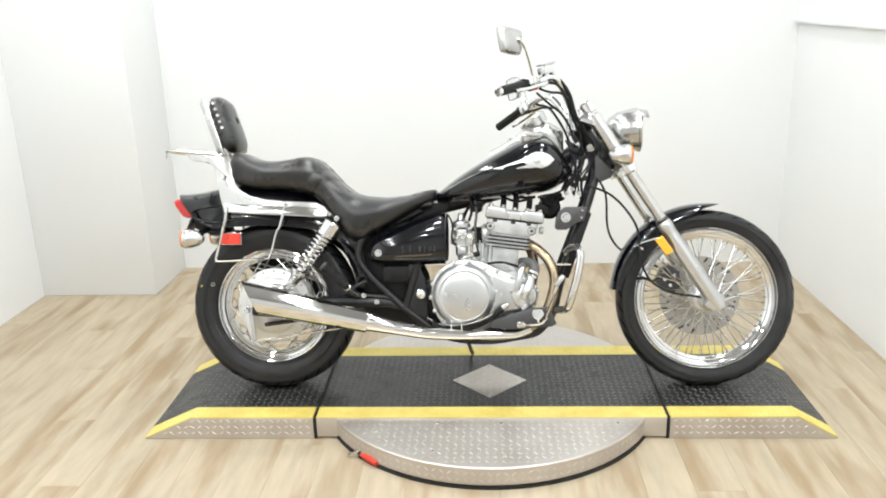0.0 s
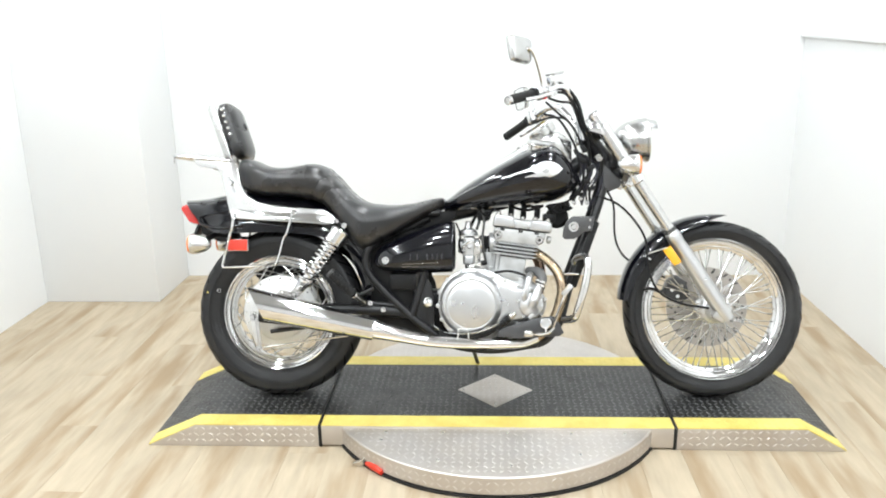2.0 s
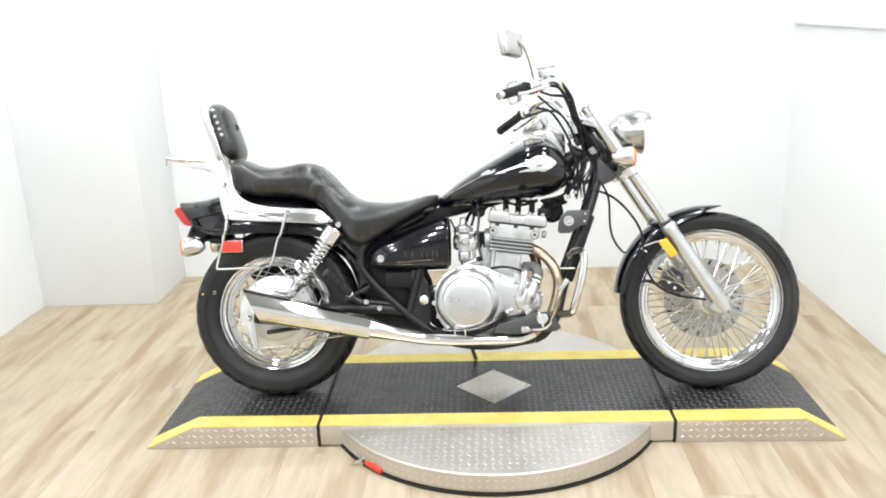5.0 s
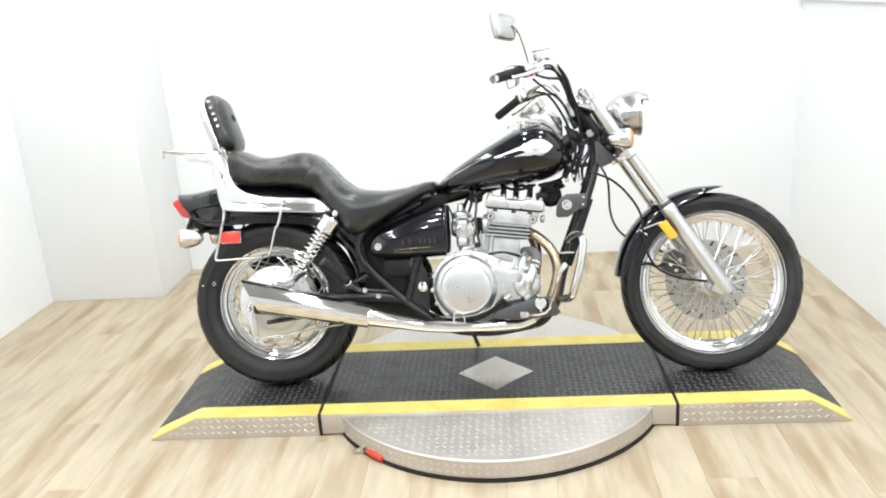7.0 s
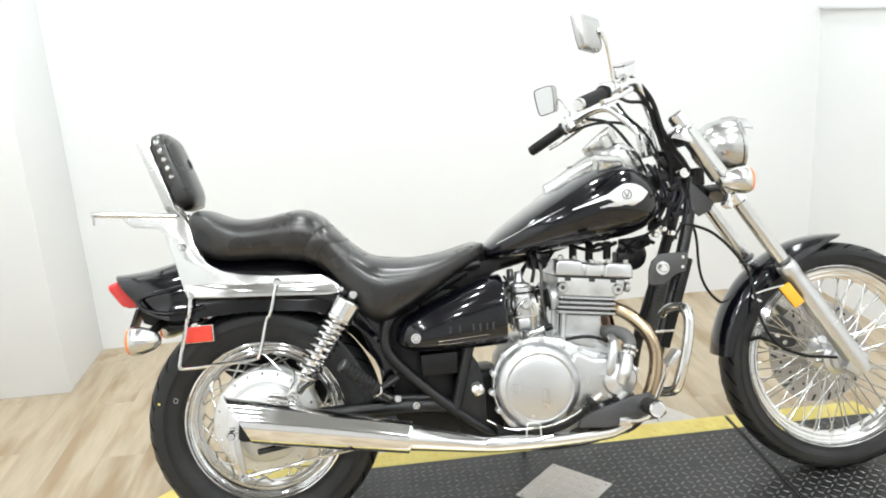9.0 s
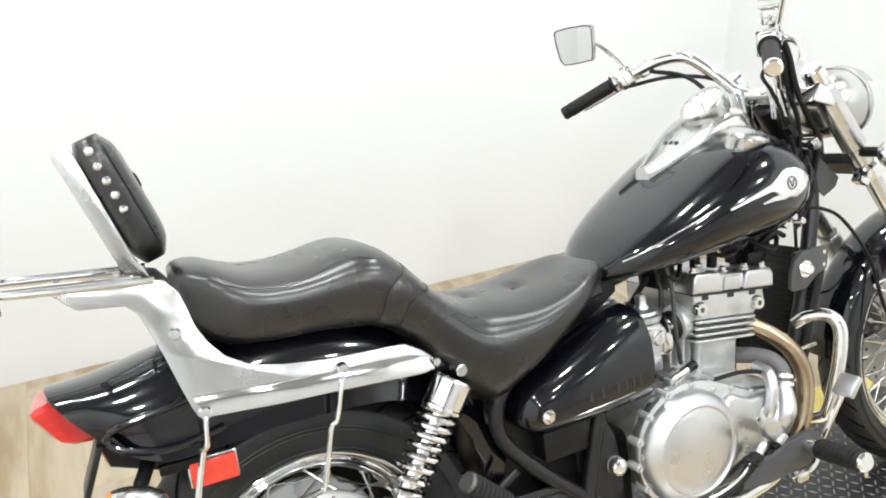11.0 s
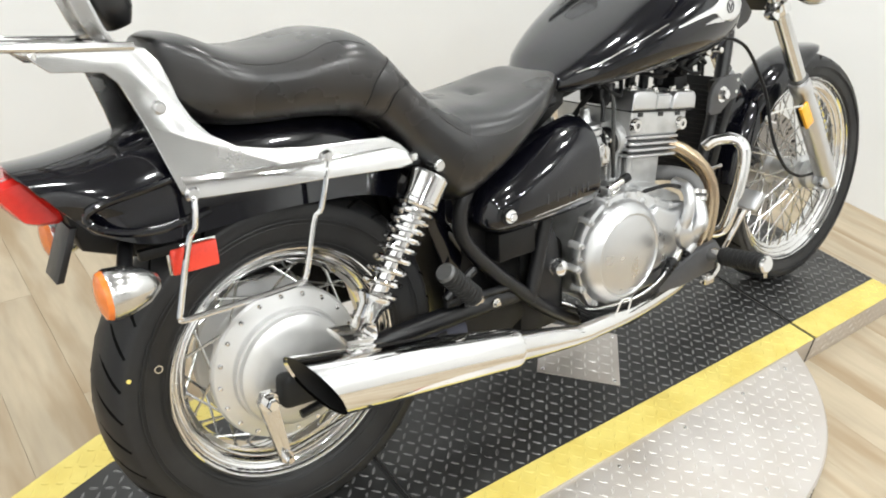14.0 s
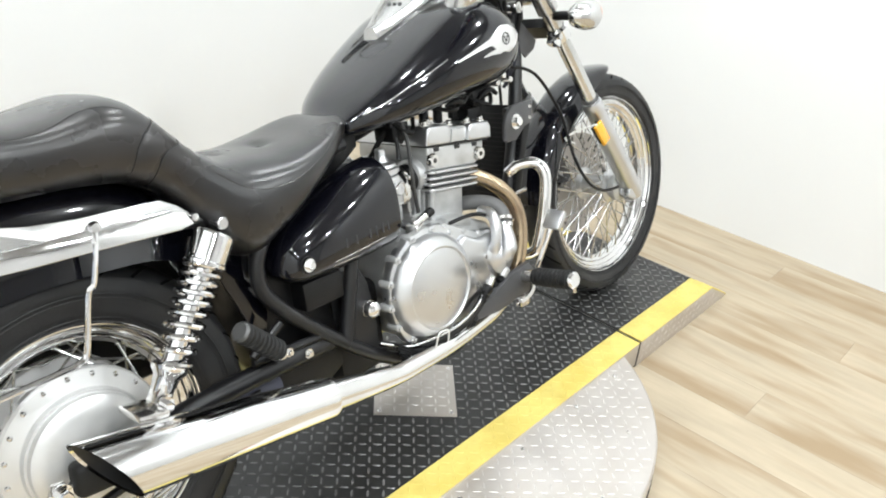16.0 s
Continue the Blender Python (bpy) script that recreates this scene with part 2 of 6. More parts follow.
def rod(a, b, r, segs=12, bm=None, r2=None):
    """A straight round bar from a to b with soft ends."""
    a, b = Vector(a), Vector(b)
    d = b - a
    ln = d.length
    r2 = r if r2 is None else r2
    e = min(r, r2) * 0.2
    rot = d.to_track_quat("Z", "Y").to_matrix().to_4x4()
    return lathe([(0, 0), (r - e, 0), (r, e), (r2, ln - e), (r2 - e, ln), (0, ln)], a, segs=segs, bm=bm, rot=rot)


def loft(rings, bm=None, caps=True, closed_ring=True):
    bm = bm or bmesh.new()
    vs = [[bm.verts.new(p) for p in r] for r in rings]
    n = len(vs[0])
    for a, b in zip(vs, vs[1:]):
        for k in range(n if closed_ring else n - 1):
            bm.faces.new((a[k], a[(k + 1) % n], b[(k + 1) % n], b[k]))
    if caps and closed_ring:
        bm.faces.new(vs[0][::-1])
        bm.faces.new(vs[-1])
    return bm


def prism(poly, y0, y1, bevel=0.003, bm=None, smooth=0, seg=2):
    """An outline in x and z, cut out between y0 and y1, with rounded edges."""
    bm = bm or bmesh.new()
    if smooth:
        poly = [(p.x, p.z) for p in smooth_path([(x, 0, z) for x, z in poly], smooth, True)]
    a = [bm.verts.new((x, y0, z)) for x, z in poly]
    b = [bm.verts.new((x, y1, z)) for x, z in poly]
    fa, fb = bm.faces.new(a), bm.faces.new(b[::-1])
    n = len(poly)
    fs = [bm.faces.new((a[k], b[k], b[(k + 1) % n], a[(k + 1) % n])) for k in range(n)]
    bmesh.ops.recalc_face_normals(bm, faces=[fa, fb] + fs)
    if bevel:
        bmesh.ops.bevel(bm, geom=list(fa.edges) + list(fb.edges), offset=bevel, segments=seg, profile=0.5, affect="EDGES")
    return bm


def interp(x, xs, ys):
    return float(np.interp(x, xs, ys))


def smooth_interp(x, xs, ys):
    """Interpolation with rounded corners."""
    return sum(interp(x + o, xs, ys) * w for o, w in ((-0.03, 0.15), (-0.015, 0.22), (0, 0.26), (0.015, 0.22), (0.03, 0.15)))


# ---- the room ----
X0, X1, Y0, Y1, HT = -1.60, 2.45, -5.2, 1.76, 3.2
solid("wall_back", box(((X0 + X1) / 2, Y1 + 0.06, HT / 2), (X1 - X0 + 0.4, 0.12, HT)), WALL, "plain white painted back wall", "wall", "structure")
solid("wall_left", box((X0 - 0.06, (Y0 + Y1) / 2, HT / 2), (0.12, Y1 - Y0, HT)), WALL, "plain white painted side wall", "wall", "structure")
solid("wall_right", box((X1 + 0.06, (Y0 + Y1) / 2, HT / 2), (0.12, Y1 - Y0, HT)), WALL, "plain white painted side wall", "wall", "structure")
solid("wall_front", box(((X0 + X1) / 2, Y0 - 0.06, HT / 2), (X1 - X0 + 0.4, 0.12, HT)), BACKWALL, "unseen plain grey wall closing the room", "wall", "structure")
solid("wall_corner_box", box(((X0 - 0.98) / 2, (1.30 + Y1) / 2, HT / 2), (-0.98 - X0, Y1 - 1.30, HT), 0.004), WALL,
      "white boxed-out wall corner", "wall", "structure")
solid("ceiling", box(((X0 + X1) / 2, (Y0 + Y1) / 2, HT + 0.06), (X1 - X0 + 0.4, Y1 - Y0 + 0.4, 0.12)), CEIL, "unseen plain grey ceiling closing the room", "ceiling", "structure")
solid("trim", box((X1 - 0.012, (Y0 + Y1) / 2, 1.325), (0.024, Y1 - Y0 - 0.02, 0.018), 0.003), WALL,
      "thin white ledge along the wall", "trim", "structure")

floor = solid("floor", box(((X0 + X1) / 2, (Y0 + Y1) / 2, -0.056), (X1 - X0 + 0.3, Y1 - Y0 + 0.3, 0.1)), GAP, "pale oak-look vinyl plank floor", "floor", "structure")

# ---- turntable and ramps ----
ZD = 0.084          # height of the deck
YF, YB = -0.204, 0.396   # front and back edge of the deck
SA, SB = 0.182, 1.42    # the two seams across the deck
DC, DR = (0.80, 0.103), 0.619   # the round turntable under it


def lug_mesh(spots, z, length=0.0222, width=0.0066, height=0.0015):
    """Raised lens-shaped bars of a checker plate, alternately turned by a right angle."""
    verts, faces = [], []
    for x, y, turn in spots:
        c, s = math.cos(turn), math.sin(turn)
        b = len(verts)
        for u, v, h in ((-0.5, 0, 0), (-0.22, -0.42, 0), (0.22, -0.42, 0), (0.5, 0, 0), (0.22, 0.42, 0), (-0.22, 0.42, 0),
                        (-0.30, 0, 1), (0.30, 0, 1), (0, -0.20, 1), (0, 0.20, 1)):
            p, q = u * length, v * width
            verts.append((x + p * c - q * s, y + p * s + q * c, z + h * height))
        faces += [(b + 0, b + 1, b + 8, b + 6), (b + 1, b + 2, b + 8), (b + 2, b + 3, b + 7, b + 8), (b + 3, b + 4, b + 9, b + 7),
                  (b + 4, b + 5, b + 9), (b + 5, b + 0, b + 6, b + 9), (b + 6, b + 8, b + 7, b + 9)]
    return verts, faces


def lugs(name, spots, z, mat, parent, where=None, label="raised checker-plate bars", **size):
    verts, faces = lug_mesh(spots, z, **size)
    if where:
        verts = [where(v) for v in verts]
    me = bpy.data.meshes.new(name)
    me.from_pydata(verts, [], faces)
    me.materials.append(mat)
    ob = new(name, me)
    ob.parent = parent
    return tagged(ob, label=label, kind="stuff")


def lug_grid(xa, xb, ya, yb, keep=None, pitch=0.0235):
    out = []
    i = 0
    y = ya + 0.012
    while y < yb - 0.008:
        x = xa + 0.012
        j = 0
        while x < xb - 0.008:
            if keep is None or keep(x, y):
                out.append((x, y, radians(45 if (i + j) % 2 else -45) + random.uniform(-0.03, 0.03)))
            x += pitch
            j += 1
        y += pitch
        i += 1
    return out


turntable = thing("turntable", "round motorcycle turntable with a black checker-plate deck and yellow edges", "turntable", (DC[0], DC[1], 0))


def under(ob, parent):
    """Keep a mesh made in room coordinates where it is under a parent that has its own place."""
    ob.parent = parent
    ob.matrix_parent_inverse = parent.matrix_world.inverted()
    return ob


bpy.context.view_layer.update()
HD = 0.077
drum = under(part("drum", lathe([(0, 0.012), (DR - 0.004, 0.012), (DR, 0.016), (DR, HD - 0.004), (DR - 0.004, HD), (0, HD)], (*DC, 0), "z", 128), STEEL, None,
                  "bare aluminium checker-plate drum"), turntable)
under(part("rubber_skirt", lathe([(DR - 0.012, 0.0), (DR + 0.003, 0.0), (DR + 0.003, 0.010), (DR - 0.012, 0.013)], (*DC, 0), "z", 128, closed=True),
           RUBBER_EDGE, None, "black rubber strip at the floor"), turntable)
under(lugs("lug_pattern", lug_grid(DC[0] - DR, DC[0] + DR, DC[1] - DR, DC[1] + DR,
                                   lambda x, y: math.hypot(x - DC[0], y - DC[1]) < DR - 0.018 and not (YF - 0.006 < y < YB + 0.006), 0.026),
           HD, STEEL_LUG, None, length=0.020, width=0.0046, height=0.0009), turntable)
rows = []
for k, a in enumerate(np.arange(radians(-172), radians(-8), 0.026 / DR)):
    for j in range(2):
        rows.append((a * DR, 0.030 + 0.024 * j, radians(-40 if (k + j) % 2 else 40)))
vs, fs = lug_mesh(rows, 0, length=0.021, width=0.0058, height=0.0011)
me = bpy.data.meshes.new("side_pattern")
me.from_pydata([(DC[0] + (DR + h) * math.cos(u / DR), DC[1] + (DR + h) * math.sin(u / DR), z) for u, z, h in vs], [], fs)
me.materials.append(STEEL_LUG)
under(tagged(new("side_pattern", me), "raised checker-plate bars", kind="stuff"), turntable)
screw = finish(lathe([(0.0, 0.0016), (0.0018, 0.0012), (0.0022, 0.0016), (0.0045, 0.0012), (0.0055, 0)], (0, 0, 0), "z", 12), "screw", CHROME_WORN)
for a in range(-160, -10, 25):
    for r in (0.55,):
        x, y = DC[0] + r * math.cos(radians(a)), DC[1] + r * math.sin(radians(a))
        if y < YF - 0.03:
            ob = new("screw", screw)
            ob.location = (x, y, HD)
            under(ob, turntable)
for x in (0.42, 0.62, 0.84, 1.06, 1.24):
    ob = new("screw", screw)
    ob.location = (x, YF - 0.028, HD)
    under(ob, turntable)

# middle deck: box body, two yellow strips, black tread, bare diamond
deck = under(part("deck_body", box(((SA + SB) / 2, (YF + YB) / 2, (ZD + 0.008) / 2), (SB - SA - 0.012, YB - YF, ZD - 0.008), 0.002), STEEL, None,
                  "aluminium side of the deck"), turntable)
STRIP = 0.076
TREAD_Y0, TREAD_Y1 = YF + STRIP, YB - STRIP * 1.1


def flat_piece(x0, x1, y0, y1, z0=ZD - 0.002, z1=ZD + 0.0012):
    return box(((x0 + x1) / 2, (y0 + y1) / 2, (z0 + z1) / 2), (x1 - x0, y1 - y0, z1 - z0), 0.0006, seg=1)


under(part("tread_plate", flat_piece(SA + 0.006, SB - 0.006, TREAD_Y0, TREAD_Y1), TREAD, None, "black painted checker plate"), turntable)
for ya, yb in ((YF, TREAD_Y0), (TREAD_Y1, YB)):
    strip = under(part("yellow_strip", flat_piece(SA + 0.006, SB - 0.006, ya, yb, z1=ZD + 0.0016), YELLOW, None, "worn yellow safety strip"), turntable)
    under(lugs("strip_pattern", lug_grid(SA + 0.006, SB - 0.006, ya, yb), ZD + 0.0015, YELLOW, None, "", height=0.0014), strip)
diamond_c, diamond_r = (0.803, 0.08), 0.141
DIAMOND = lambda x, y: abs(x - diamond_c[0]) + abs(y - diamond_c[1]) > diamond_r + 0.008
under(lugs("tread_pattern", lug_grid(SA + 0.006, SB - 0.006, TREAD_Y0, TREAD_Y1, DIAMOND), ZD + 0.0011, TREAD_WORN, None), turntable)
dia = under(part("diamond_plate", box((*diamond_c, ZD + 0.0022), (diamond_r * 1.4142, diamond_r * 1.4142, 0.0042), 0.0008, Matrix.Rotation(radians(45), 4, "Z")),
                 STEEL, None, "bare aluminium diamond plate"), turntable)
under(lugs("diamond_pattern", lug_grid(diamond_c[0] - 0.15, diamond_c[0] + 0.15, diamond_c[1] - 0.15, diamond_c[1] + 0.15,
                                    lambda x, y: abs(x - diamond_c[0]) + abs(y - diamond_c[1]) < diamond_r - 0.014), ZD + 0.0042, STEEL_LUG, None), dia)
for dx, dy in ((0.122, 0), (-0.122, 0), (0, 0.122), (0, -0.122)):
    ob = new("screw", screw)
    ob.location = (diamond_c[0] + dx, diamond_c[1] + dy, ZD + 0.0042)
    under(ob, dia)


# black rubber in the two seams across the deck
for x in (SA, SB):
    under(part("seam_strip", box((x, (YF + YB) / 2, 0.0405), (0.0115, YB - YF - 0.002, 0.081), 0.001), RUBBER_EDGE, None, "black rubber strip in the seam"), turntable)


def ramp(xs, xb, xt, label):
    """A ramp from the seam xs, flat to xb, then sloping to the floor at xt."""
    r = thing("ramp", label, "ramp", ((xs + xt) / 2, (YF + YB) / 2, 0), group="ramps of the turntable")
    bpy.context.view_layer.update()
    d = 1 if xt > xs else -1
    xs += 0.006 * d

    def top(x):
        return ZD if (x - xb) * d <= 0 else ZD + (0.006 - ZD) * (x - xb) / (xt - xb)
    under(part("ramp_body", prism([(xs, 0.0), (xt - 0.006 * d, 0.0), (xt, 0.004), (xb, ZD - 0.002), (xs, ZD - 0.002)], YF, YB, 0.0015, seg=1), STEEL, None,
               "aluminium checker-plate side"), r)

    def sheet(y0, y1, thick, flare=0.0):
        return prism([(xs, ZD - 0.002), (xb, ZD - 0.002), (xt + 0.002 * d, 0.002), (xt, 0.006 + thick), (xb, ZD + thick), (xs, ZD + thick)], y0, y1, 0.0, seg=1)
    under(part("tread_plate", sheet(TREAD_Y0, TREAD_Y1, 0.0012), TREAD, None, "black painted checker plate"), r)
    lift = lambda v: (v[0], v[1], v[2] - ZD + top(v[0]))
    for ya, yb in ((YF, TREAD_Y0), (TREAD_Y1, YB)):
        st = under(part("yellow_strip", sheet(ya, yb, 0.0016), YELLOW, None, "worn yellow safety strip"), r)
        under(lugs("strip_pattern", lug_grid(min(xs, xt), max(xs, xt), ya, yb), ZD + 0.0015, YELLOW, None, lift, "", height=0.0014), st)
    under(lugs("tread_pattern", lug_grid(min(xs, xt), max(xs, xt), TREAD_Y0, TREAD_Y1), ZD + 0.0011, TREAD_WORN, None, lift), r)
    # bars on the upright side plate
    vs, fs = lug_mesh([(x + random.uniform(-0.002, 0.002), z, radians(-35 if k % 2 else 35)) for k, (x, z) in enumerate(
        (min(xs, xt) + 0.02 + 0.026 * i, 0.022 + 0.024 * j) for i in range(int(abs(xt - xs) / 0.026)) for j in range(3)) if z < top(x) - 0.012], 0,
        length=0.02, width=0.0065, height=0.0015)
    me = bpy.data.meshes.new("side_pattern")
    me.from_pydata([(x, YF - h, z) for x, z, h in vs], [], fs)
    me.materials.append(STEEL_LUG)
    under(tagged(new("side_pattern", me), "raised checker-plate bars", kind="stuff"), r)
    return r


ramp(SA, -0.263, -0.437, "black checker-plate ramp with yellow edges under the rear wheel")
ramp(SB, 1.862, 2.0, "black checker-plate ramp with yellow edges under the front wheel")

# clamp with a red grip, lying against the turntable
clamp = thing("locking_lever", "small steel locking lever with a red vinyl grip", "lever", (0.362, -0.322, 0))
part("grip", tube([(0.004, -0.014, 0.016), (0.036, -0.045, 0.019), (0.062, -0.070, 0.015)], [0.008, 0.0125, 0.012, 0.009], 12), REDGRIP, clamp, "red vinyl grip")
part("jaw", prism([(-0.05, 0.002), (-0.03, 0.0), (0.0, 0.008), (0.02, 0.012), (0.018, 0.03), (-0.005, 0.034), (-0.02, 0.02), (-0.045, 0.012)], -0.010, 0.006, 0.002), CHROME_WORN, clamp, "bare steel jaw")
part("pivot", rod((-0.004, -0.016, 0.02), (-0.004, 0.012, 0.02), 0.007), DARKMETAL, clamp)
part("bracket", box((0.01, 0.012, 0.02), (0.05, 0.006, 0.036), 0.0015, Matrix.Rotation(radians(-35), 4, "Z")), CHROME_WORN, clamp)

# wire-mesh panel against the side wall
PANEL_Y, PANEL_Z = 0.486, 0.114
panel = thing("mesh_panel", "dark framed panel of wire mesh on the white wall", "panel", (X0 + 0.03, PANEL_Y, PANEL_Z))
PB, PT, PN, PA = 0.0, 1.05, 0.0, -0.70
for c, s in (((0, PN - 0.03, (PB + PT) / 2), (0.035, 0.06, PT - PB)), ((0, PA + 0.03, (PB + PT) / 2), (0.035, 0.06, PT - PB)),
             ((0, (PN + PA) / 2, PB + 0.03), (0.033, PN - PA - 0.12, 0.06)), ((0, (PN + PA) / 2, PT - 0.03), (0.033, PN - PA - 0.12, 0.06))):
    part("frame_bar", box(c, s, 0.004), DARKWOOD, panel, "dark weathered frame bar")
part("backing", box((-0.012, (PN + PA) / 2, (PB + PT) / 2), (0.006, PN - PA - 0.1, PT - PB - 0.1)), MESH_BACK, panel, "pale blue backing sheet")
wires = bmesh.new()
for k in range(-44, 48):
    for sgn in (1, -1):
        c0 = k * 0.022
        pts = []
        ya, yb, za, zb = PA + 0.055, PN - 0.055, PB + 0.055, PT - 0.055
        for t in np.linspace(-0.2, 1.2, 57):
            z = za + (zb - za) * t
            y = (ya + yb) / 2 + sgn * (z - (za + zb) / 2) * 0.6 + c0
            if ya <= y <= yb and za <= z <= zb:
                pts.append((0.004 + 0.001 * sgn, y, z))
        if len(pts) > 1:
            tube([pts[0], pts[-1]], 0.0016, 4, bm=wires, straight=True, cap=False)
part("wire_mesh", wires, MESH_WIRE, panel, "diamond wire mesh", "stuff")

# ---- motorcycle ----
LEAN = 14.5
bike = thing("motorcycle", "black and chrome cruiser motorcycle leaning on the turntable", "motorcycle")
bike.matrix_basis = pose(0, 0.042, 0.0925, -LEAN)


def wheel(name, c, radius, half, rim_r, label):
    """Spoked wheel: tyre with grooves, chrome rim, hub and crossed spokes."""
    w = new(name)
    w.parent = bike
    w.location = c
    tagged(w, label=label)
    rim = lathe([(rim_r + 0.004, -half * 0.62), (rim_r + 0.010, -half * 0.66), (rim_r + 0.010, -half * 0.56), (rim_r - 0.004, -half * 0.5), (rim_r - 0.012, -half * 0.36),
                 (rim_r - 0.026, -half * 0.22), (rim_r - 0.028, 0), (rim_r - 0.026, half * 0.22), (rim_r - 0.012, half * 0.36), (rim_r - 0.004, half * 0.5),
                 (rim_r + 0.010, half * 0.56), (rim_r + 0.010, half * 0.66), (rim_r + 0.004, half * 0.62), (rim_r - 0.006, half * 0.3), (rim_r - 0.014, 0), (rim_r - 0.006, -half * 0.3)],
                axis="y", segs=72, closed=True)
    rm = part("rim", rim, CHROME, w, "chrome spoked rim")
    for rr, yy, tw in ((rim_r + 0.0105, half * 0.68, 0.0036), (rim_r - 0.0050, half * 0.50, 0.0020), (rim_r - 0.0170, half * 0.33, 0.0020)):
        for sgn in (-1, 1):
            part("rim_bead", tube([(rr * math.cos(a), sgn * yy, rr * math.sin(a)) for a in np.linspace(0, 2 * math.pi, 96, endpoint=False)], tw, 8, closed=True, straight=True), CHROME, rm)
    prof = []
    h = radius - rim_r
    for a in np.linspace(-1, 1, 65):
        ang = a * math.pi * 0.5
        if abs(a) < 0.62:
            y = half * math.sin(ang * 1.18) * 1.0
            r = radius - (1 - math.cos(ang * 1.18)) * half * 0.62
        else:
            s = (abs(a) - 0.62) / 0.38
            y = math.copysign(half * (0.915 + 0.11 * math.sin(math.pi * s * 0.85)) * (1 - 0.36 * s ** 1.7), a)
            r = radius - half * 0.357 - s * (h - half * 0.357 - 0.004)
            # raised rings on the side wall
            if 0.22 < s < 0.32 or 0.66 < s < 0.76:
                y += math.copysign(0.0012, a)
        prof.append((r, y))
    ty = part("tyre", lathe(prof, axis="y", segs=96), RUBBER, w, "black rubber tyre with shallow grooves", sharp=60)
    ring_set = bmesh.new()
    for rr, yy, tw in ((rim_r + h * 0.13, half * 0.80, 0.0011), (rim_r + h * 0.20, half * 0.865, 0.0008), (rim_r + h * 0.50, half * 0.985, 0.0008), (rim_r + h * 0.56, half * 0.99, 0.0012)):
        for sgn in (-1, 1):
            tube([(rr * math.cos(a), sgn * yy, rr * math.sin(a)) for a in np.linspace(0, 2 * math.pi, 96, endpoint=False)], tw, 5, closed=True, straight=True, bm=ring_set)
    part("moulded_ring", ring_set, RUBBER, ty, "raised rings on the side wall", "stuff")
    # shoulder grooves as thin bars in the tread, their shade painted near-black
    gr = bmesh.new()
    n = 34
    for k in range(n):
        for sgn in (1, -1):
            a0 = 2 * math.pi * (k + (0.5 if sgn > 0 else 0)) / n
            pts = []
            for t in np.linspace(0, 1, 5):
                u = 0.18 + 0.72 * t
                ang = u * 0.62 * math.pi * 0.5 * 1.18 * 1.0
                y = sgn * half * math.sin(ang)
                r = radius - (1 - math.cos(ang)) * half * 0.62 - 0.0034
                a = a0 + 0.16 * t
                pts.append((r * math.cos(a), y, r * math.sin(a)))
            tube(pts, [0.0036, 0.0044, 0.0044, 0.0036], 6, 3, bm=gr, cap=False)
    part("groove", gr, GROOVE_SHADE, ty, "dark bars painted for the shade in tread grooves", "stuff")
    return w


def spokes(w, rim_r, flange_r, flange_y, count, thick=0.0019):
    meshes = {}
    for side in (-1, 1):
        for lean in (-1, 1):
            a = lean * 0.62
            hub = (flange_r * math.cos(a), side * flange_y, flange_r * math.sin(a))
            end = (rim_r - 0.022, side * 0.010, 0)
            bm = tube([hub, end], thick, 5, straight=True)
            rod(Vector(end).lerp(Vector(hub), 0.08), end, thick * 1.7, 6, bm)
            meshes[side, lean] = finish(bm, "spoke", SPOKE)
    k = 0
    for i in range(count):
        key = ((-1, 1), (1, 1), (-1, -1), (1, -1))[i % 4]
        ob = new("spoke", meshes[key])
        ob.parent = w
        ob.rotation_euler = (0, 2 * math.pi * i / count, 0)


def bolt(p, r, h, parent, mat=None, axis="y", name="bolt"):
    """A hexagon bolt on a washer."""
    prof = [(r * 1.45, 0), (r * 1.45, -h * 0.25), (r, -h * 0.25)]
    bm = lathe([(0, 0), (r * 1.5, 0), (r * 1.5, -h * 0.3), (r * 0.2, -h * 0.3)], p, axis, 16)
    q = (p[0], p[1] - h * 0.3, p[2]) if axis == "y" else p
    lathe([(r, 0), (r, -h * 0.6), (r * 0.8, -h * 0.75), (0, -h * 0.75)], q, axis, 6, bm)
    return part(name, bm, mat or CHROME, parent, sharp=25)


# rear wheel with its drum brake
RW = (0.0, 0.0, 0.3088)
rear = wheel("rear_wheel", RW, 0.313, 0.070, 0.200, "spoked rear wheel with a drum brake")
part("hub", lathe([(0.02, 0.075), (0.06, 0.075), (0.085, 0.066), (0.118, 0.058), (0.136, 0.054), (0.138, 0.050), (0.138, 0.044), (0.134, 0.040), (0.108, 0.036), (0.106, -0.018), (0.134, -0.026), (0.139, -0.030), (0.1395, -0.041), (0.136, -0.0455),
                   (0.112, -0.0515), (0.1075, -0.0530), (0.1060, -0.0560), (0.1060, -0.066), (0.02, -0.07)], axis="y", segs=80), HUB_ALLOY, rear, "machined aluminium brake drum")
part("brake_plate", lathe([(0.0, -0.104), (0.016, -0.104), (0.020, -0.101), (0.026, -0.094), (0.050, -0.0905), (0.078, -0.0860), (0.094, -0.0815), (0.1000, -0.0770), (0.1020, -0.0700), (0.1020, -0.058)], axis="y", segs=80), HUB_ALLOY, rear,
     "smooth aluminium brake plate")
rivet = finish(lathe([(0, -0.004), (0.0035, -0.003), (0.005, 0)], axis="y", segs=8), "spoke_nut", CHROME)
for k in range(20):
    ob = new("spoke_nut", rivet)
    ob.parent = rear
    a = 2 * math.pi * k / 20
    ob.location = (0.1275 * math.cos(a), -0.0478, 0.1275 * math.sin(a))
spokes(rear, 0.200, 0.128, 0.046, 40, 0.0025)
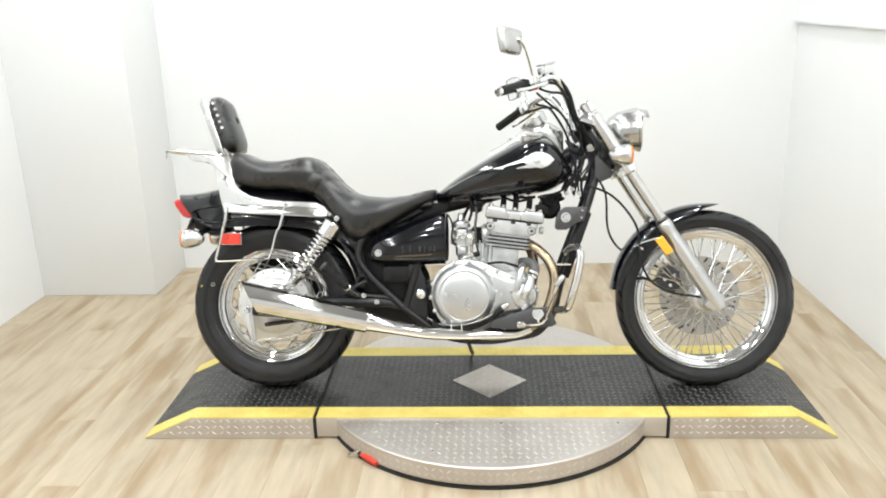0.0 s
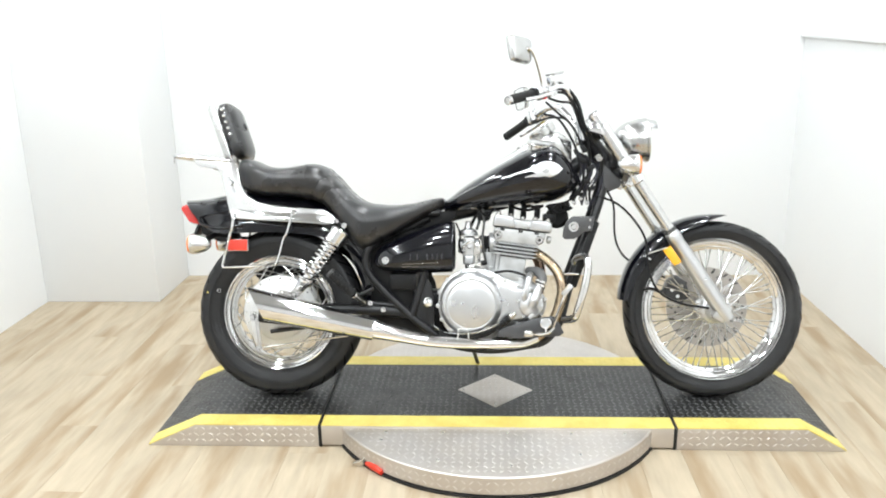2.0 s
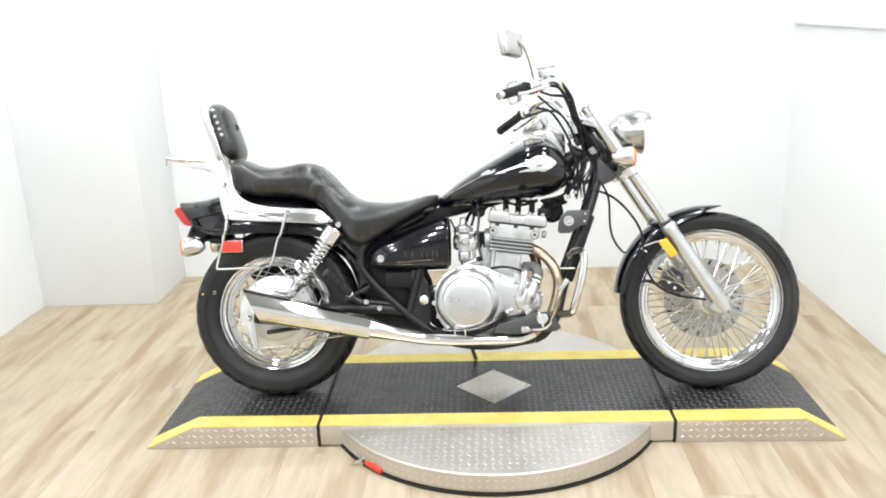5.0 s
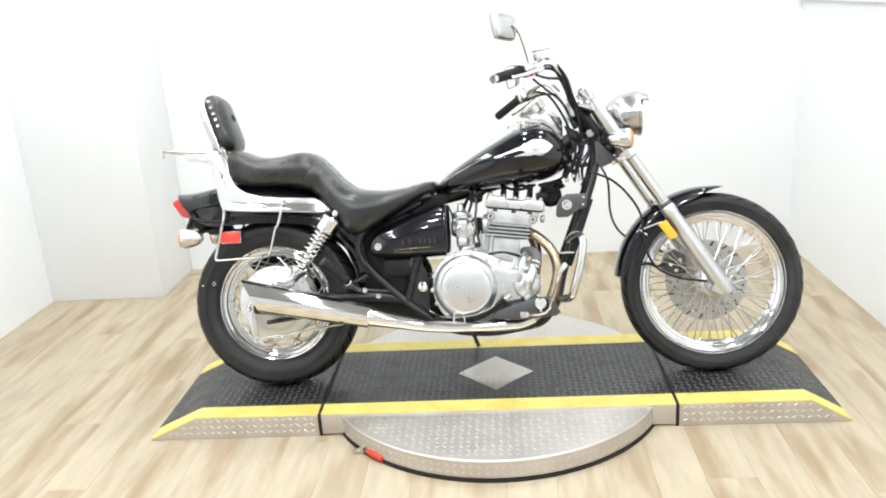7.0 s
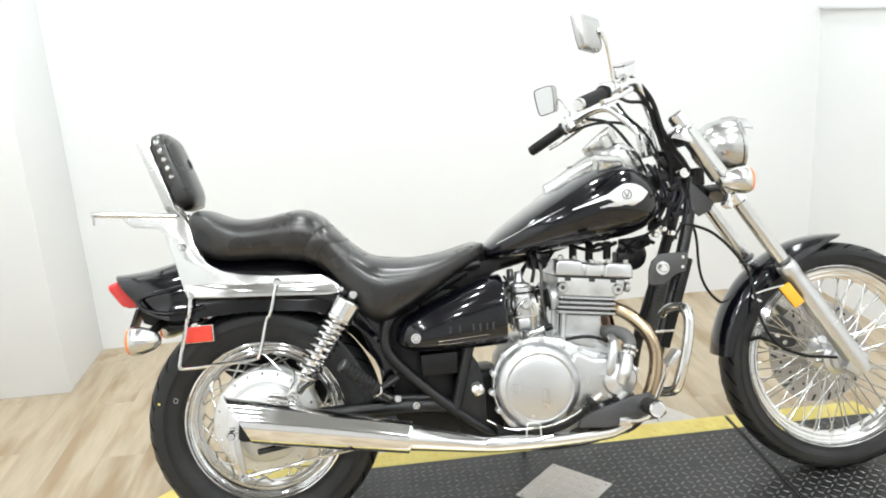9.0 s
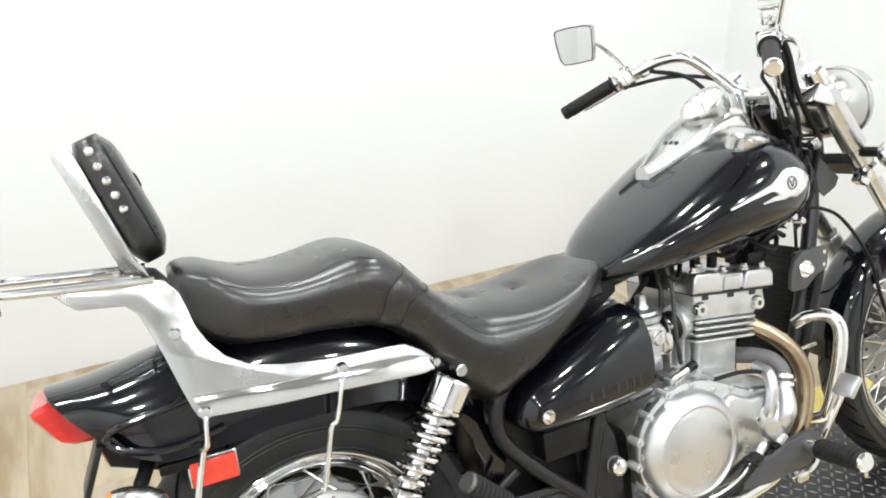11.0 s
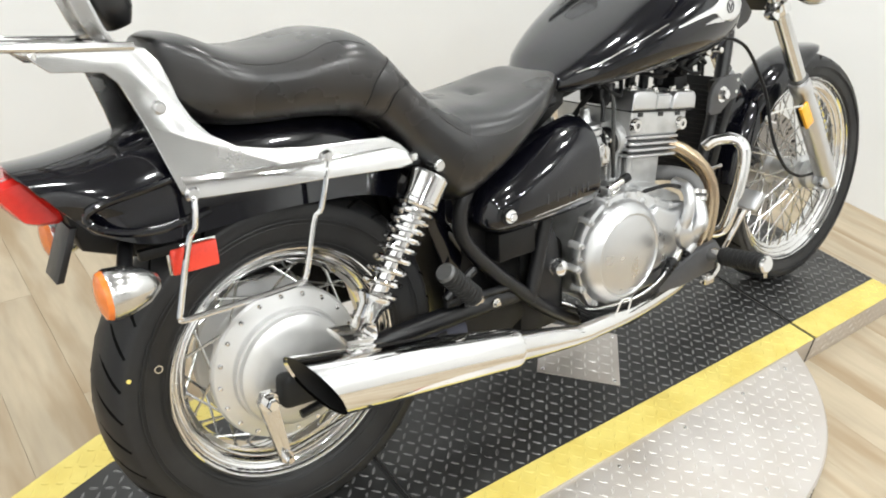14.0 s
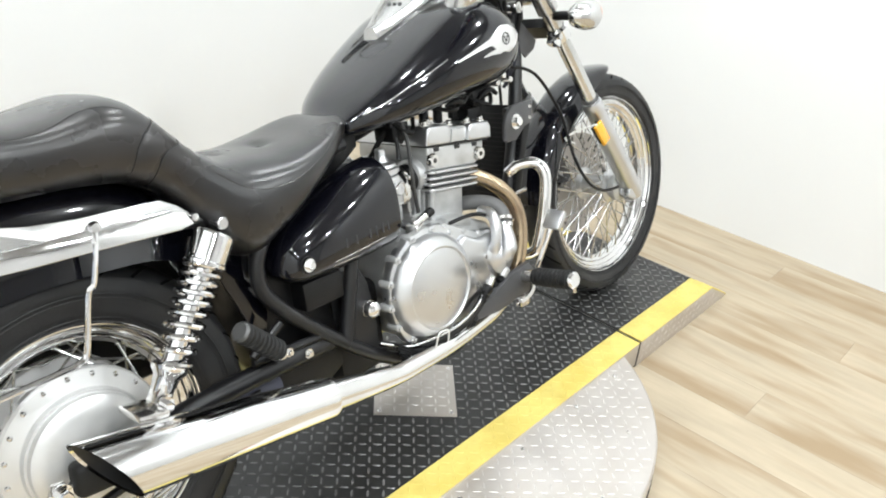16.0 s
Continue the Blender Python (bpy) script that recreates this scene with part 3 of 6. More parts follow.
part("paint_dot", lathe([(0, -0.0010), (0.0035, -0.0010), (0.0040, 0.002)], (-0.269, -0.0655, 0.077), "y", 12), YELLOW, rear, "small yellow paint dot on the tyre")
part("moulded_mark", lathe([(0.0050, -0.0008), (0.0068, -0.0008), (0.0068, 0.003), (0.0050, 0.003)], (-0.224, -0.0700, 0.083), "y", 18, closed=True), CHROME_WORN, rear, "small grey ring moulded on the tyre")
part("axle", rod((0, -0.135, 0), (0, 0.13, 0), 0.010), CHROME_WORN, rear)
part("axle_nut", lathe([(0, -0.012), (0.013, -0.012), (0.016, -0.009), (0.016, 0)], (0, -0.122, 0), "y", 6), CHROME, rear)

# front wheel with its disc
FW = (1.600, 0.0, 0.3190)
front = wheel("front_wheel", FW, 0.324, 0.050, 0.247, "spoked front wheel with a drilled brake disc")
part("hub", lathe([(0.012, 0.06), (0.045, 0.06), (0.048, 0.05), (0.048, 0.042), (0.03, 0.035), (0.026, 0), (0.03, -0.035), (0.048, -0.042), (0.048, -0.05), (0.035, -0.058),
                   (0.035, -0.07), (0.012, -0.072)], axis="y", segs=40), ALU, front, "aluminium hub")
spokes(front, 0.247, 0.044, 0.046, 60, 0.0020)
disc = part("brake_disc", lathe([(0.088, 0.062), (0.150, 0.062), (0.150, 0.067), (0.088, 0.067)], axis="y", segs=72, closed=True), DISC, front, "drilled steel brake disc")
part("disc_carrier", lathe([(0.03, 0.060), (0.07, 0.059), (0.098, 0.061), (0.098, 0.0615), (0.07, 0.064), (0.03, 0.066)], axis="y", segs=24, closed=True), DISC, front)
hole = finish(lathe([(0, -0.0006), (0.0045, -0.0006), (0.0045, 0)], axis="y", segs=10), "disc_hole", INK)
for k in range(36):
    ob = new("disc_hole", hole)
    ob.parent = front
    a, r = 2 * math.pi * k / 36, (0.105, 0.119, 0.134)[k % 3]
    ob.location = (r * math.cos(a), 0.0618, r * math.sin(a))
part("axle", rod((0, -0.13, 0), (0, 0.13, 0), 0.009), CHROME_WORN, front)

# front fork
FA, FB = Vector((1.160, 0, 1.018)), Vector((1.622, 0, 0.303))
FD = (FB - FA).normalized()


def fork_point(s, y, off=0.0):
    """A point s metres down the fork; off moves it forward, square to the fork."""
    p = FA + FD * s + Vector((-FD.z, 0, FD.x)) * off
    return (p.x, y, p.z)


for y in (-0.110, 0.110):
    leg = part("fork_leg", rod(fork_point(0.02, y), fork_point(0.56, y), 0.0195, 20), SATIN_CHROME, bike, "polished fork tube")
    part("fork_cap", rod(fork_point(-0.015, y), fork_point(0.03, y), 0.024, 20), CHROME, leg)
    part("fork_cover", rod(fork_point(0.035, y), fork_point(0.20, y), 0.0265, 20), SATIN_CHROME, leg, "chrome upper fork cover")
    sl = lathe([(0, 0), (0.024, 0), (0.027, 0.006), (0.027, 0.03), (0.0245, 0.04), (0.026, 0.06), (0.0285, 0.12), (0.0285, 0.30), (0.026, 0.345), (0.022, 0.37), (0, 0.375)],
               fork_point(0.495, y), segs=24, rot=FD.to_track_quat("Z", "Y").to_matrix().to_4x4())
    part("fork_slider", sl, ALU, leg, "satin aluminium fork slider")
    part("dust_seal", rod(fork_point(0.480, y), fork_point(0.492, y), 0.0245, 20), DARKMETAL, leg, "black dust seal")
    part("axle_lug", box(fork_point(0.83, y, -0.005), (0.05, 0.036, 0.07), 0.010, Matrix.Rotation(radians(32), 4, "Y")), ALU, leg)
part("upper_clamp", prism([(1.13, 0.965), (1.19, 0.945), (1.205, 0.975), (1.15, 1.0)], -0.135, 0.135, 0.008), CHROME, bike, "chrome upper fork clamp")
low = part("lower_clamp", prism([(1.262, 0.815), (1.312, 0.783), (1.325, 0.803), (1.278, 0.835)], -0.098, 0.098, 0.006), SATIN, bike, "black lower fork clamp")
for y in (-0.110, 0.110):
    part("clamp_collar", rod(fork_point(0.245, y), fork_point(0.285, y), 0.0275, 22), CHROME, low, "chrome clamp collar")
    part("collar_lug", box(fork_point(0.265, y * 1.02, -0.026), (0.026, 0.030, 0.030), 0.005, Matrix.Rotation(radians(32), 4, "Y")), CHROME, low)
part("steering_head", rod((1.14, 0, 0.965), (1.255, 0, 0.79), 0.032, 20), SATIN, bike)
for y in (-0.105,):
    part("clamp_bolt", lathe([(0, -0.01), (0.008, -0.01), (0.008, 0)], (1.278, -0.126, 0.790), "y", 6), CHROME_WORN, low)

# side reflector and its white tie
rf = part("fork_reflector", prism([(1.392, 0.540), (1.420, 0.556), (1.460, 0.499), (1.432, 0.484)], -0.146, -0.136, 0.003), AMBER, bike, "yellow side reflector")
part("reflector_backing", prism([(1.396, 0.537), (1.420, 0.552), (1.456, 0.500), (1.433, 0.488)], -0.136, -0.125, 0.002), PLASTIC, rf)
part("cable_tie", tube([(1.405, -0.142, 0.548), (1.375, -0.10, 0.535), (1.345, -0.08, 0.52), (1.36, -0.10, 0.505)], 0.0022, 6), ZIP, bike, "white nylon cable tie")

# headlight
HL = Vector((1.302, -0.008, 0.938))
hrot = Matrix.Rotation(radians(90 - 4), 4, "Y")
head = part("headlight", lathe([(0.0, -0.066), (0.028, -0.062), (0.054, -0.043), (0.071, -0.011), (0.077, 0.026), (0.077, 0.048), (0.081, 0.050), (0.081, 0.058), (0.073, 0.060)], HL, segs=40, rot=hrot), STAINLESS, bike, "chrome round headlight shell")
part("lens", lathe([(0.0, 0.070), (0.036, 0.067), (0.060, 0.060), (0.067, 0.054)], HL, segs=32, rot=hrot), GLASS, head, "clear headlight lens")
part("reflector_bowl", lathe([(0.0, 0.0), (0.03, 0.01), (0.05, 0.03), (0.065, 0.05)], HL, segs=32, rot=hrot), CHROME, head)
rows = []
for k in range(15):
    a = radians(-55 + 110 * k / 14)
    rows.append([Vector((HL.x + dx, 0.083 * math.sin(a) * f, HL.z + 0.083 * math.cos(a) * f + dz)) for dx, f, dz in ((0.03, 1.0, 0), (0.065, 1.0, -0.002), (0.088, 0.98, -0.005), (0.088, 0.955, -0.005), (0.065, 0.97, -0.002), (0.03, 0.97, 0))])
part("visor", loft(rows), STAINLESS, head, "chrome headlight visor")
part("headlight_bracket", box((1.235, 0, 0.86), (0.03, 0.10, 0.05), 0.006), SATIN, head)


def indicator(c, front_way, stalk_to, label):
    """Bullet indicator: chrome shell, amber lens, black stalk."""
    s = 1 if front_way else -1
    sh = part("indicator", lathe([(0.0, -0.052 * s), (0.012, -0.048 * s), (0.026, -0.030 * s), (0.0345, -0.004 * s), (0.0365, 0.018 * s), (0.035, 0.022 * s)], c, "x", 28), SATIN_CHROME, bike, label)
    part("amber_lens", lathe([(0.0, 0.036 * s), (0.02, 0.034 * s), (0.032, 0.029 * s), (0.0355, 0.020 * s)], c, "x", 28), ORANGE, sh, "amber lens")
    part("stalk", rod((c[0], c[1], c[2]), stalk_to, 0.011, 14), PLASTIC, sh)
    return sh


for y in (-1, 1):
    indicator((1.272, y * 0.208, 0.838), True, (1.272, y * 0.10, 0.840), "chrome bullet indicator with an amber lens")
    indicator((-0.272, y * 0.160, 0.567), False, (-0.235, y * 0.07, 0.600), "chrome bullet indicator with an amber lens")

# front fender
def arch(c, stations, name, label, under_drop=0.0):
    """A fender of U section. stations: x, z of the crown, half width, depth of the sides, and way outward."""
    rings = []
    for (x, z), hw, drop, nx, nz in stations:
        ring = []
        out, inn = [], []
        for k in range(13):
            a = math.pi * k / 12
            yy = -hw * math.cos(a)
            hh = min(1.0, math.sin(a) ** 0.55)
            out.append(Vector((x - nx * drop * (1 - hh), yy, z - nz * drop * (1 - hh))))
            inn.append(Vector((x - nx * (drop * (1 - hh) + 0.004 * hh), yy * (1 - 0.004 / hw), z - nz * (drop * (1 - hh) + 0.004 * hh))))
        rings.append(out + inn[::-1])
    return part(name, loft(rings), PAINT, bike, label, sharp=50)


st = []
cx, cz = FW[0], FW[2]
for k in range(27):
    t = k / 26
    a = radians(174 - 92 * t)
    r = 0.348 + 0.004 * math.sin(t * 3)
    if t > 0.85:
        r += 0.002 * ((t - 0.85) / 0.15) ** 2
    hw = 0.062 * (1 - 0.12 * (1 - t) ** 4)
    if t > 0.86:
        hw *= math.sqrt(max(0.02, 1 - ((t - 0.86) / 0.145) ** 2))
    drop = 0.058 * (0.55 + 0.45 * math.sin(math.pi * min(1, t * 1.1)))
    if t > 0.8:
        drop *= max(0.12, 1 - (t - 0.8) / 0.2 * 0.88)
    st.append(((cx + r * math.cos(a), cz + r * math.sin(a)), hw, drop, math.cos(a), math.sin(a)))
arch((cx, cz), st, "front_fender", "gloss black front fender")

# rear fender
xs_f = [-0.358, -0.335, -0.30, -0.25, -0.20, -0.12, -0.02, 0.08, 0.16, 0.23, 0.30, 0.335]
zt_f = [0.730, 0.730, 0.732, 0.740, 0.752, 0.762, 0.768, 0.758, 0.735, 0.68, 0.59, 0.50]
zb_f = [0.634, 0.624, 0.614, 0.607, 0.604, 0.606, 0.610, 0.604, 0.595, 0.565, 0.52, 0.46]
hw_f = [0.080, 0.095, 0.108, 0.115, 0.116, 0.112, 0.108, 0.104, 0.10, 0.096, 0.092, 0.09]
rings = []
for x in np.linspace(-0.358, 0.335, 44):
    zt, zb, hw = smooth_interp(x, xs_f, zt_f), smooth_interp(x, xs_f, zb_f), smooth_interp(x, xs_f, hw_f)
    out, inn = [], []
    for k in range(41):
        a = math.pi * k / 40
        cy, sy = -math.cos(a), math.sin(a)
        lift = sy ** 0.70
        # the skirt flares at its lower edge and is hollowed above it
        yy = hw * math.copysign(abs(cy) ** 0.85, cy) * (1 + 0.05 * math.exp(-(lift / 0.10) ** 2) - 0.045 * math.exp(-((lift - 0.30) / 0.13) ** 2))
        zz = zb + (zt - zb) * sy ** 0.70
        # the tail end is cut on a slant, furthest back at the top
        xx = x + 0.8 * (zt - zz) * max(0.0, (-0.19 - x) / 0.168)
        out.append(Vector((xx, yy, zz)))
        inn.append(Vector((xx, yy * 0.955, zz - 0.006 * sy)))
    rings.append(out + inn[::-1])
fender = part("rear_fender", loft(rings), PAINT, bike, "gloss black rear fender with a flared tail", sharp=50)
for y in (-1, 1):
    part("styling_rib", tube([(-0.12, y * 0.113, 0.634), (-0.20, y * 0.1155, 0.624), (-0.262, y * 0.110, 0.636), (-0.285, y * 0.101, 0.655), (-0.27, y * 0.104, 0.672), (-0.20, y * 0.108, 0.684), (-0.14, y * 0.107, 0.694)], 0.0062, 10), PAINT, fender)
tl = part("tail_light", loft([[Vector((x + 0.65 * (0.71 - z0 - (z1 - z0) * zz) + 0.012, 0.02 + y * w, z0 + (z1 - z0) * zz)) for y, zz in ((-1, 0.08), (-0.9, 0), (0.9, 0), (1, 0.08), (1, 0.9), (0.85, 1), (-0.85, 1), (-1, 0.9))]
                            for x, w, z0, z1 in ((-0.335, 0.048, 0.646, 0.714), (-0.366, 0.053, 0.640, 0.714), (-0.388, 0.052, 0.641, 0.708), (-0.400, 0.048, 0.646, 0.701), (-0.406, 0.038, 0.656, 0.692))]), RED, bike, "red tail light")
part("light_base", box((-0.302, 0.02, 0.685), (0.03, 0.09, 0.060), 0.006), PLASTIC, tl)
pb = part("plate_bracket", prism([(-0.303, 0.640), (-0.293, 0.640), (-0.325, 0.566), (-0.335, 0.566)], -0.070, 0.0, 0.002), SATIN, bike, "black number plate bracket")
part("under_tail", prism([(-0.305, 0.66), (-0.20, 0.64), (-0.17, 0.585), (-0.22, 0.572), (-0.29, 0.600)], -0.060, 0.060, 0.006), PLASTIC, bike)
for y in (-1, 1):
    rr = part("side_reflector", box((-0.146, y * 0.090, 0.562), (0.072, 0.010, 0.041), 0.003), REDREF, bike, "red side reflector")
    part("reflector_tray", box((-0.146, y * 0.0825, 0.562), (0.077, 0.005, 0.046), 0.002), CHROME_WORN, rr)
    part("reflector_stay", box((-0.195, y * 0.085, 0.583), (0.06, 0.016, 0.016), 0.003), PLASTIC, rr)

# swing arm, shocks
for y in (-1, 1):
    part("swing_arm", tube([(0.48, y * 0.10, 0.315), (0.36, y * 0.115, 0.325), (0.15, y * 0.118, 0.325), (0.0, y * 0.118, 0.312)], [0.022, 0.021, 0.020, 0.020], 12), SATIN, bike, "satin black swing arm")
    part("swing_arm_end", box((-0.012, y * 0.125, 0.305), (0.095, 0.040, 0.056), 0.012, Matrix.Rotation(radians(6), 4, "Y"), seg=3), GRIP, bike, "dark swing arm end cap")
    part("axle_adjuster", rod((-0.088, y * 0.122, 0.304), (-0.05, y * 0.122, 0.304), 0.007, 8), CHROME_WORN, bike)
    part("adjuster_nut", lathe([(0, 0), (0.013, 0), (0.013, 0.012), (0, 0.012)], (-0.082, y * 0.122, 0.304), "x", 6), CHROME, bike)
    top, bot = Vector((0.262, y * 0.150, 0.632)), Vector((0.086, y * 0.160, 0.388))
    d = (bot - top).normalized()
    sh = part("shock_absorber", rod(top + d * 0.02, bot - d * 0.015, 0.0165, 18), CHROME, bike, "chrome rear shock absorber")
    rq = d.to_track_quat("Z", "Y").to_matrix().to_4x4()
    part("shock_cap", lathe([(0, 0.004), (0.024, 0.004), (0.031, 0.006), (0.034, 0.010), (0.034, 0.054), (0.036, 0.056), (0.036, 0.061), (0.032, 0.063), (0, 0.063)], top + d * 0.012, segs=28, rot=rq), CHROME, sh, "chrome shock cap")
    part("shock_seat", lathe([(0, 0.0), (0.029, 0), (0.031, 0.004), (0.029, 0.012), (0.022, 0.02), (0.018, 0.045), (0, 0.045)], bot - d * 0.062, segs=24, rot=rq), CHROME, sh)
    turns, L0, L1 = 10.0, 0.062, (bot - top).length - 0.062
    coil = []
    u = d.orthogonal().normalized()
    v = d.cross(u)
    for k in range(int(turns * 16) + 1):
        t = k / (turns * 16)
        tt = t if t > 0.22 else t
        s = L0 + (L1 - L0) * (0.72 * t + 0.28 * t * t)
        a = 2 * math.pi * turns * t
        coil.append(top + d * s + (u * math.cos(a) + v * math.sin(a)) * 0.0298)
    part("spring", tube(coil, 0.0049, 8, straight=True), CHROME, sh, "chrome coil spring")
    part("clevis", box(bot - d * 0.012, (0.03, 0.03, 0.04), 0.005, rq), CHROME_WORN, sh)
    bolt((bot.x, bot.y - 0.02 if y < 0 else bot.y + 0.01, bot.z), 0.010, 0.016, sh)
    part("shock_eye", rod((top.x, top.y - 0.016, top.z), (top.x, top.y + 0.016, top.z), 0.0105, 18), SATIN_CHROME, sh)
part("brake_lever", prism([(-0.096, 0.300), (-0.088, 0.318), (-0.070, 0.316), (-0.062, 0.296), (-0.050, 0.186), (-0.056, 0.172), (-0.070, 0.176)], -0.124, -0.112, 0.003), CHROME_WORN, bike, "steel brake arm")
bolt((-0.078, -0.122, 0.300), 0.011, 0.022, bike)
bolt((-0.060, -0.122, 0.186), 0.0075, 0.018, bike)
part("brake_rod", rod((-0.060, -0.115, 0.184), (0.34, -0.095, 0.24), 0.0045, 8), CHROME_WORN, bike)
part("torque_arm", rod((-0.02, -0.112, 0.245), (0.30, -0.10, 0.285), 0.008, 10), SATIN, bike)

# seat
seat_xs = [-0.142, -0.115, -0.09, -0.045, 0.01, 0.06, 0.115, 0.155, 0.19, 0.215, 0.244, 0.28, 0.33, 0.435, 0.52, 0.575, 0.612]
seat_top = [0.884, 0.895, 0.881, 0.859, 0.852, 0.856, 0.868, 0.870, 0.853, 0.826, 0.787, 0.752, 0.728, 0.716, 0.725, 0.740, 0.746]
seat_half = [0.080, 0.110, 0.129, 0.145, 0.147, 0.148, 0.146, 0.145, 0.142, 0.142, 0.145, 0.158, 0.168, 0.165, 0.142, 0.115, 0.082]
seat_low = [0.775, 0.757, 0.748, 0.742, 0.740, 0.738, 0.729, 0.722, 0.700, 0.671, 0.622, 0.565, 0.532, 0.592, 0.645, 0.675, 0.695]
SEAT_A, SEAT_B = -0.145, 0.616
DIMPLES = (0.357, 0.463)


def seat_point(x, a, grow=0.0):
    """A point of the leather at station x, turned by a round the section (0 = near side, 90 degrees = top)."""
    zt, zl, hw = smooth_interp(x, seat_xs, seat_top), smooth_interp(x, seat_xs, seat_low), smooth_interp(x, seat_xs, seat_half)
    # both ends draw in; the rider's part has a flatter top between two soft ridges
    rear, nose = (x - SEAT_A) / 0.025, (SEAT_B - x) / 0.03
    e = min(rear, nose, 1.0)
    e = math.sqrt(max(0.0, 1 - (1 - e) ** 2))
    draw = 0.11 if rear < nose else 0.22
    front = min(1.0, max(0.0, (x - 0.26) / 0.07))
    front = front * front * (3 - 2 * front)
    zm = (zt + zl) / 2
    zt, hw = zm + (zt - zm) * (1 - draw * (1 - e)), hw * (1 - 0.14 * (1 - e))
    ca, sa = math.cos(a), math.sin(a)
    if sa < 0:
        return Vector((x, (hw + grow) * math.copysign(abs(ca) ** 0.35, -ca) * (1 - 0.10 * abs(sa)), zm + (zl - zm) * abs(sa) ** 0.5))
    y = hw * math.copysign(abs(ca) ** (0.72 + 0.10 * front), -ca)
    z = zm + (zt - zm + grow) * sa ** (0.78 + 0.08 * front) - (0.006 + 0.005 * front) * (1 - min(1.0, abs(y) / hw) ** 2) * sa ** 0.6
    for dx in DIMPLES:
        z -= 0.009 * math.exp(-((x - dx) ** 2 + y * y * 0.6) / 0.00030)
    return Vector((x, y * (1 + grow / hw), z))


def seat_ring(x, n=64):
    return [seat_point(x, math.pi - 2 * math.pi * k / n) for k in range(n)]


seat = part("seat", loft([seat_ring(SEAT_A + (SEAT_B - SEAT_A) * k / 149) for k in range(150)]), LEATHER, bike, "stepped black leather seat with a worn sheen", sharp=70)
for dx in DIMPLES:
    c = seat_point(dx, radians(90))
    part("seat_button", lathe([(0.0, 0.0035), (0.004, 0.003), (0.0065, 0.001), (0.0068, -0.002), (0.0, -0.002)], c, "z", 16), PIPING, seat, "sunken black button")


def seat_band(off, width, mat, name, grow):
    """A strip laid over the seat from side to side, slanting forward to the top."""
    rings = []
    for dx in (-width / 2, -width * 0.36, width * 0.36, width / 2):
        ring = []
        for k in range(49):
            a = radians(-78 + 336 * k / 48)
            sa = math.sin(a)
            x = 0.182 + off + dx + (0.056 * sa ** 0.78 if sa > 0 else -0.027 * abs(sa) ** 0.5)
            ring.append(seat_point(x, a, grow if abs(dx) < width * 0.4 else -0.001))
        rings.append(ring)
    return part(name, loft(rings, caps=False, closed_ring=False), mat, seat, "leather seam strip", sharp=70)


seat_band(0.0, 0.036, LEATHER, "seat_strap", 0.0014)
for off in (-0.0175, 0.0175):
    seat_band(off, 0.0016, PIPING, "seat_seam", 0.0017)
# sewn panel edges on both flanks
SEAM_REAR = ((-0.08, 30), (0.015, 31), (0.06, 37), (0.105, 50), (0.135, 42), (0.16, 34))
SEAM_FRONT = ((0.28, 27), (0.33, 20), (0.36, 14), (0.40, 9), (0.44, 8), (0.48, 8), (0.525, 11), (0.57, 17), (0.60, 26))
for seam in (SEAM_REAR, SEAM_FRONT):
    for mirrored in (False, True):
        xs, angles = [q[0] for q in seam], [q[1] for q in seam]
        line = []
        for x in np.linspace(xs[0], xs[-1], 20):
            a = radians(smooth_interp(x, xs, angles))
            line.append(seat_point(x, math.pi - a if mirrored else a, -0.0001))
        part("seat_piping", tube(line, 0.0008, 6, 2), LEATHER, seat)
part("seat_pan", prism([(-0.09, 0.752), (0.14, 0.735), (0.24, 0.66), (0.32, 0.585), (0.43, 0.62), (0.60, 0.70), (0.58, 0.715), (0.3, 0.66), (0.1, 0.76)], -0.10, 0.10, 0.004), PLASTIC, bike)

FLARE = True
# fuel tank
tank_xs = [0.615, 0.64, 0.675, 0.746, 0.828, 0.91, 0.97, 1.03, 1.072, 1.100, 1.112]
tank_top = [0.712, 0.738, 0.766, 0.812, 0.860, 0.905, 0.924, 0.912, 0.872, 0.822, 0.79]
tank_low = [0.684, 0.680, 0.682, 0.688, 0.696, 0.702, 0.708, 0.718, 0.738, 0.765, 0.78]
tank_half = [0.050, 0.078, 0.105, 0.140, 0.162, 0.174, 0.176, 0.166, 0.138, 0.098, 0.05]
rings = []
for x in np.linspace(0.618, 1.110, 48):
    zt, zl, hw = smooth_interp(x, tank_xs, tank_top), smooth_interp(x, tank_xs, tank_low), smooth_interp(x, tank_xs, tank_half)
    zm = zl + (zt - zl) * 0.46
    ring = []
    for s in range(40):
        a = 2 * math.pi * s / 40
        ca, sa = math.cos(a), math.sin(a)
        if sa >= 0:
            ring.append(Vector((x, hw * math.copysign(abs(ca) ** 0.80, ca), zm + (zt - zm) * sa ** 0.86)))
        else:
            ring.append(Vector((x, hw * math.copysign(abs(ca) ** 0.70, ca) * (1 - 0.10 * abs(sa)), zm + (zl - zm) * abs(sa) ** 0.75)))
    rings.append(ring)
tank = part("fuel_tank", loft(rings), PAINT, bike, "gloss black teardrop fuel tank", sharp=60)


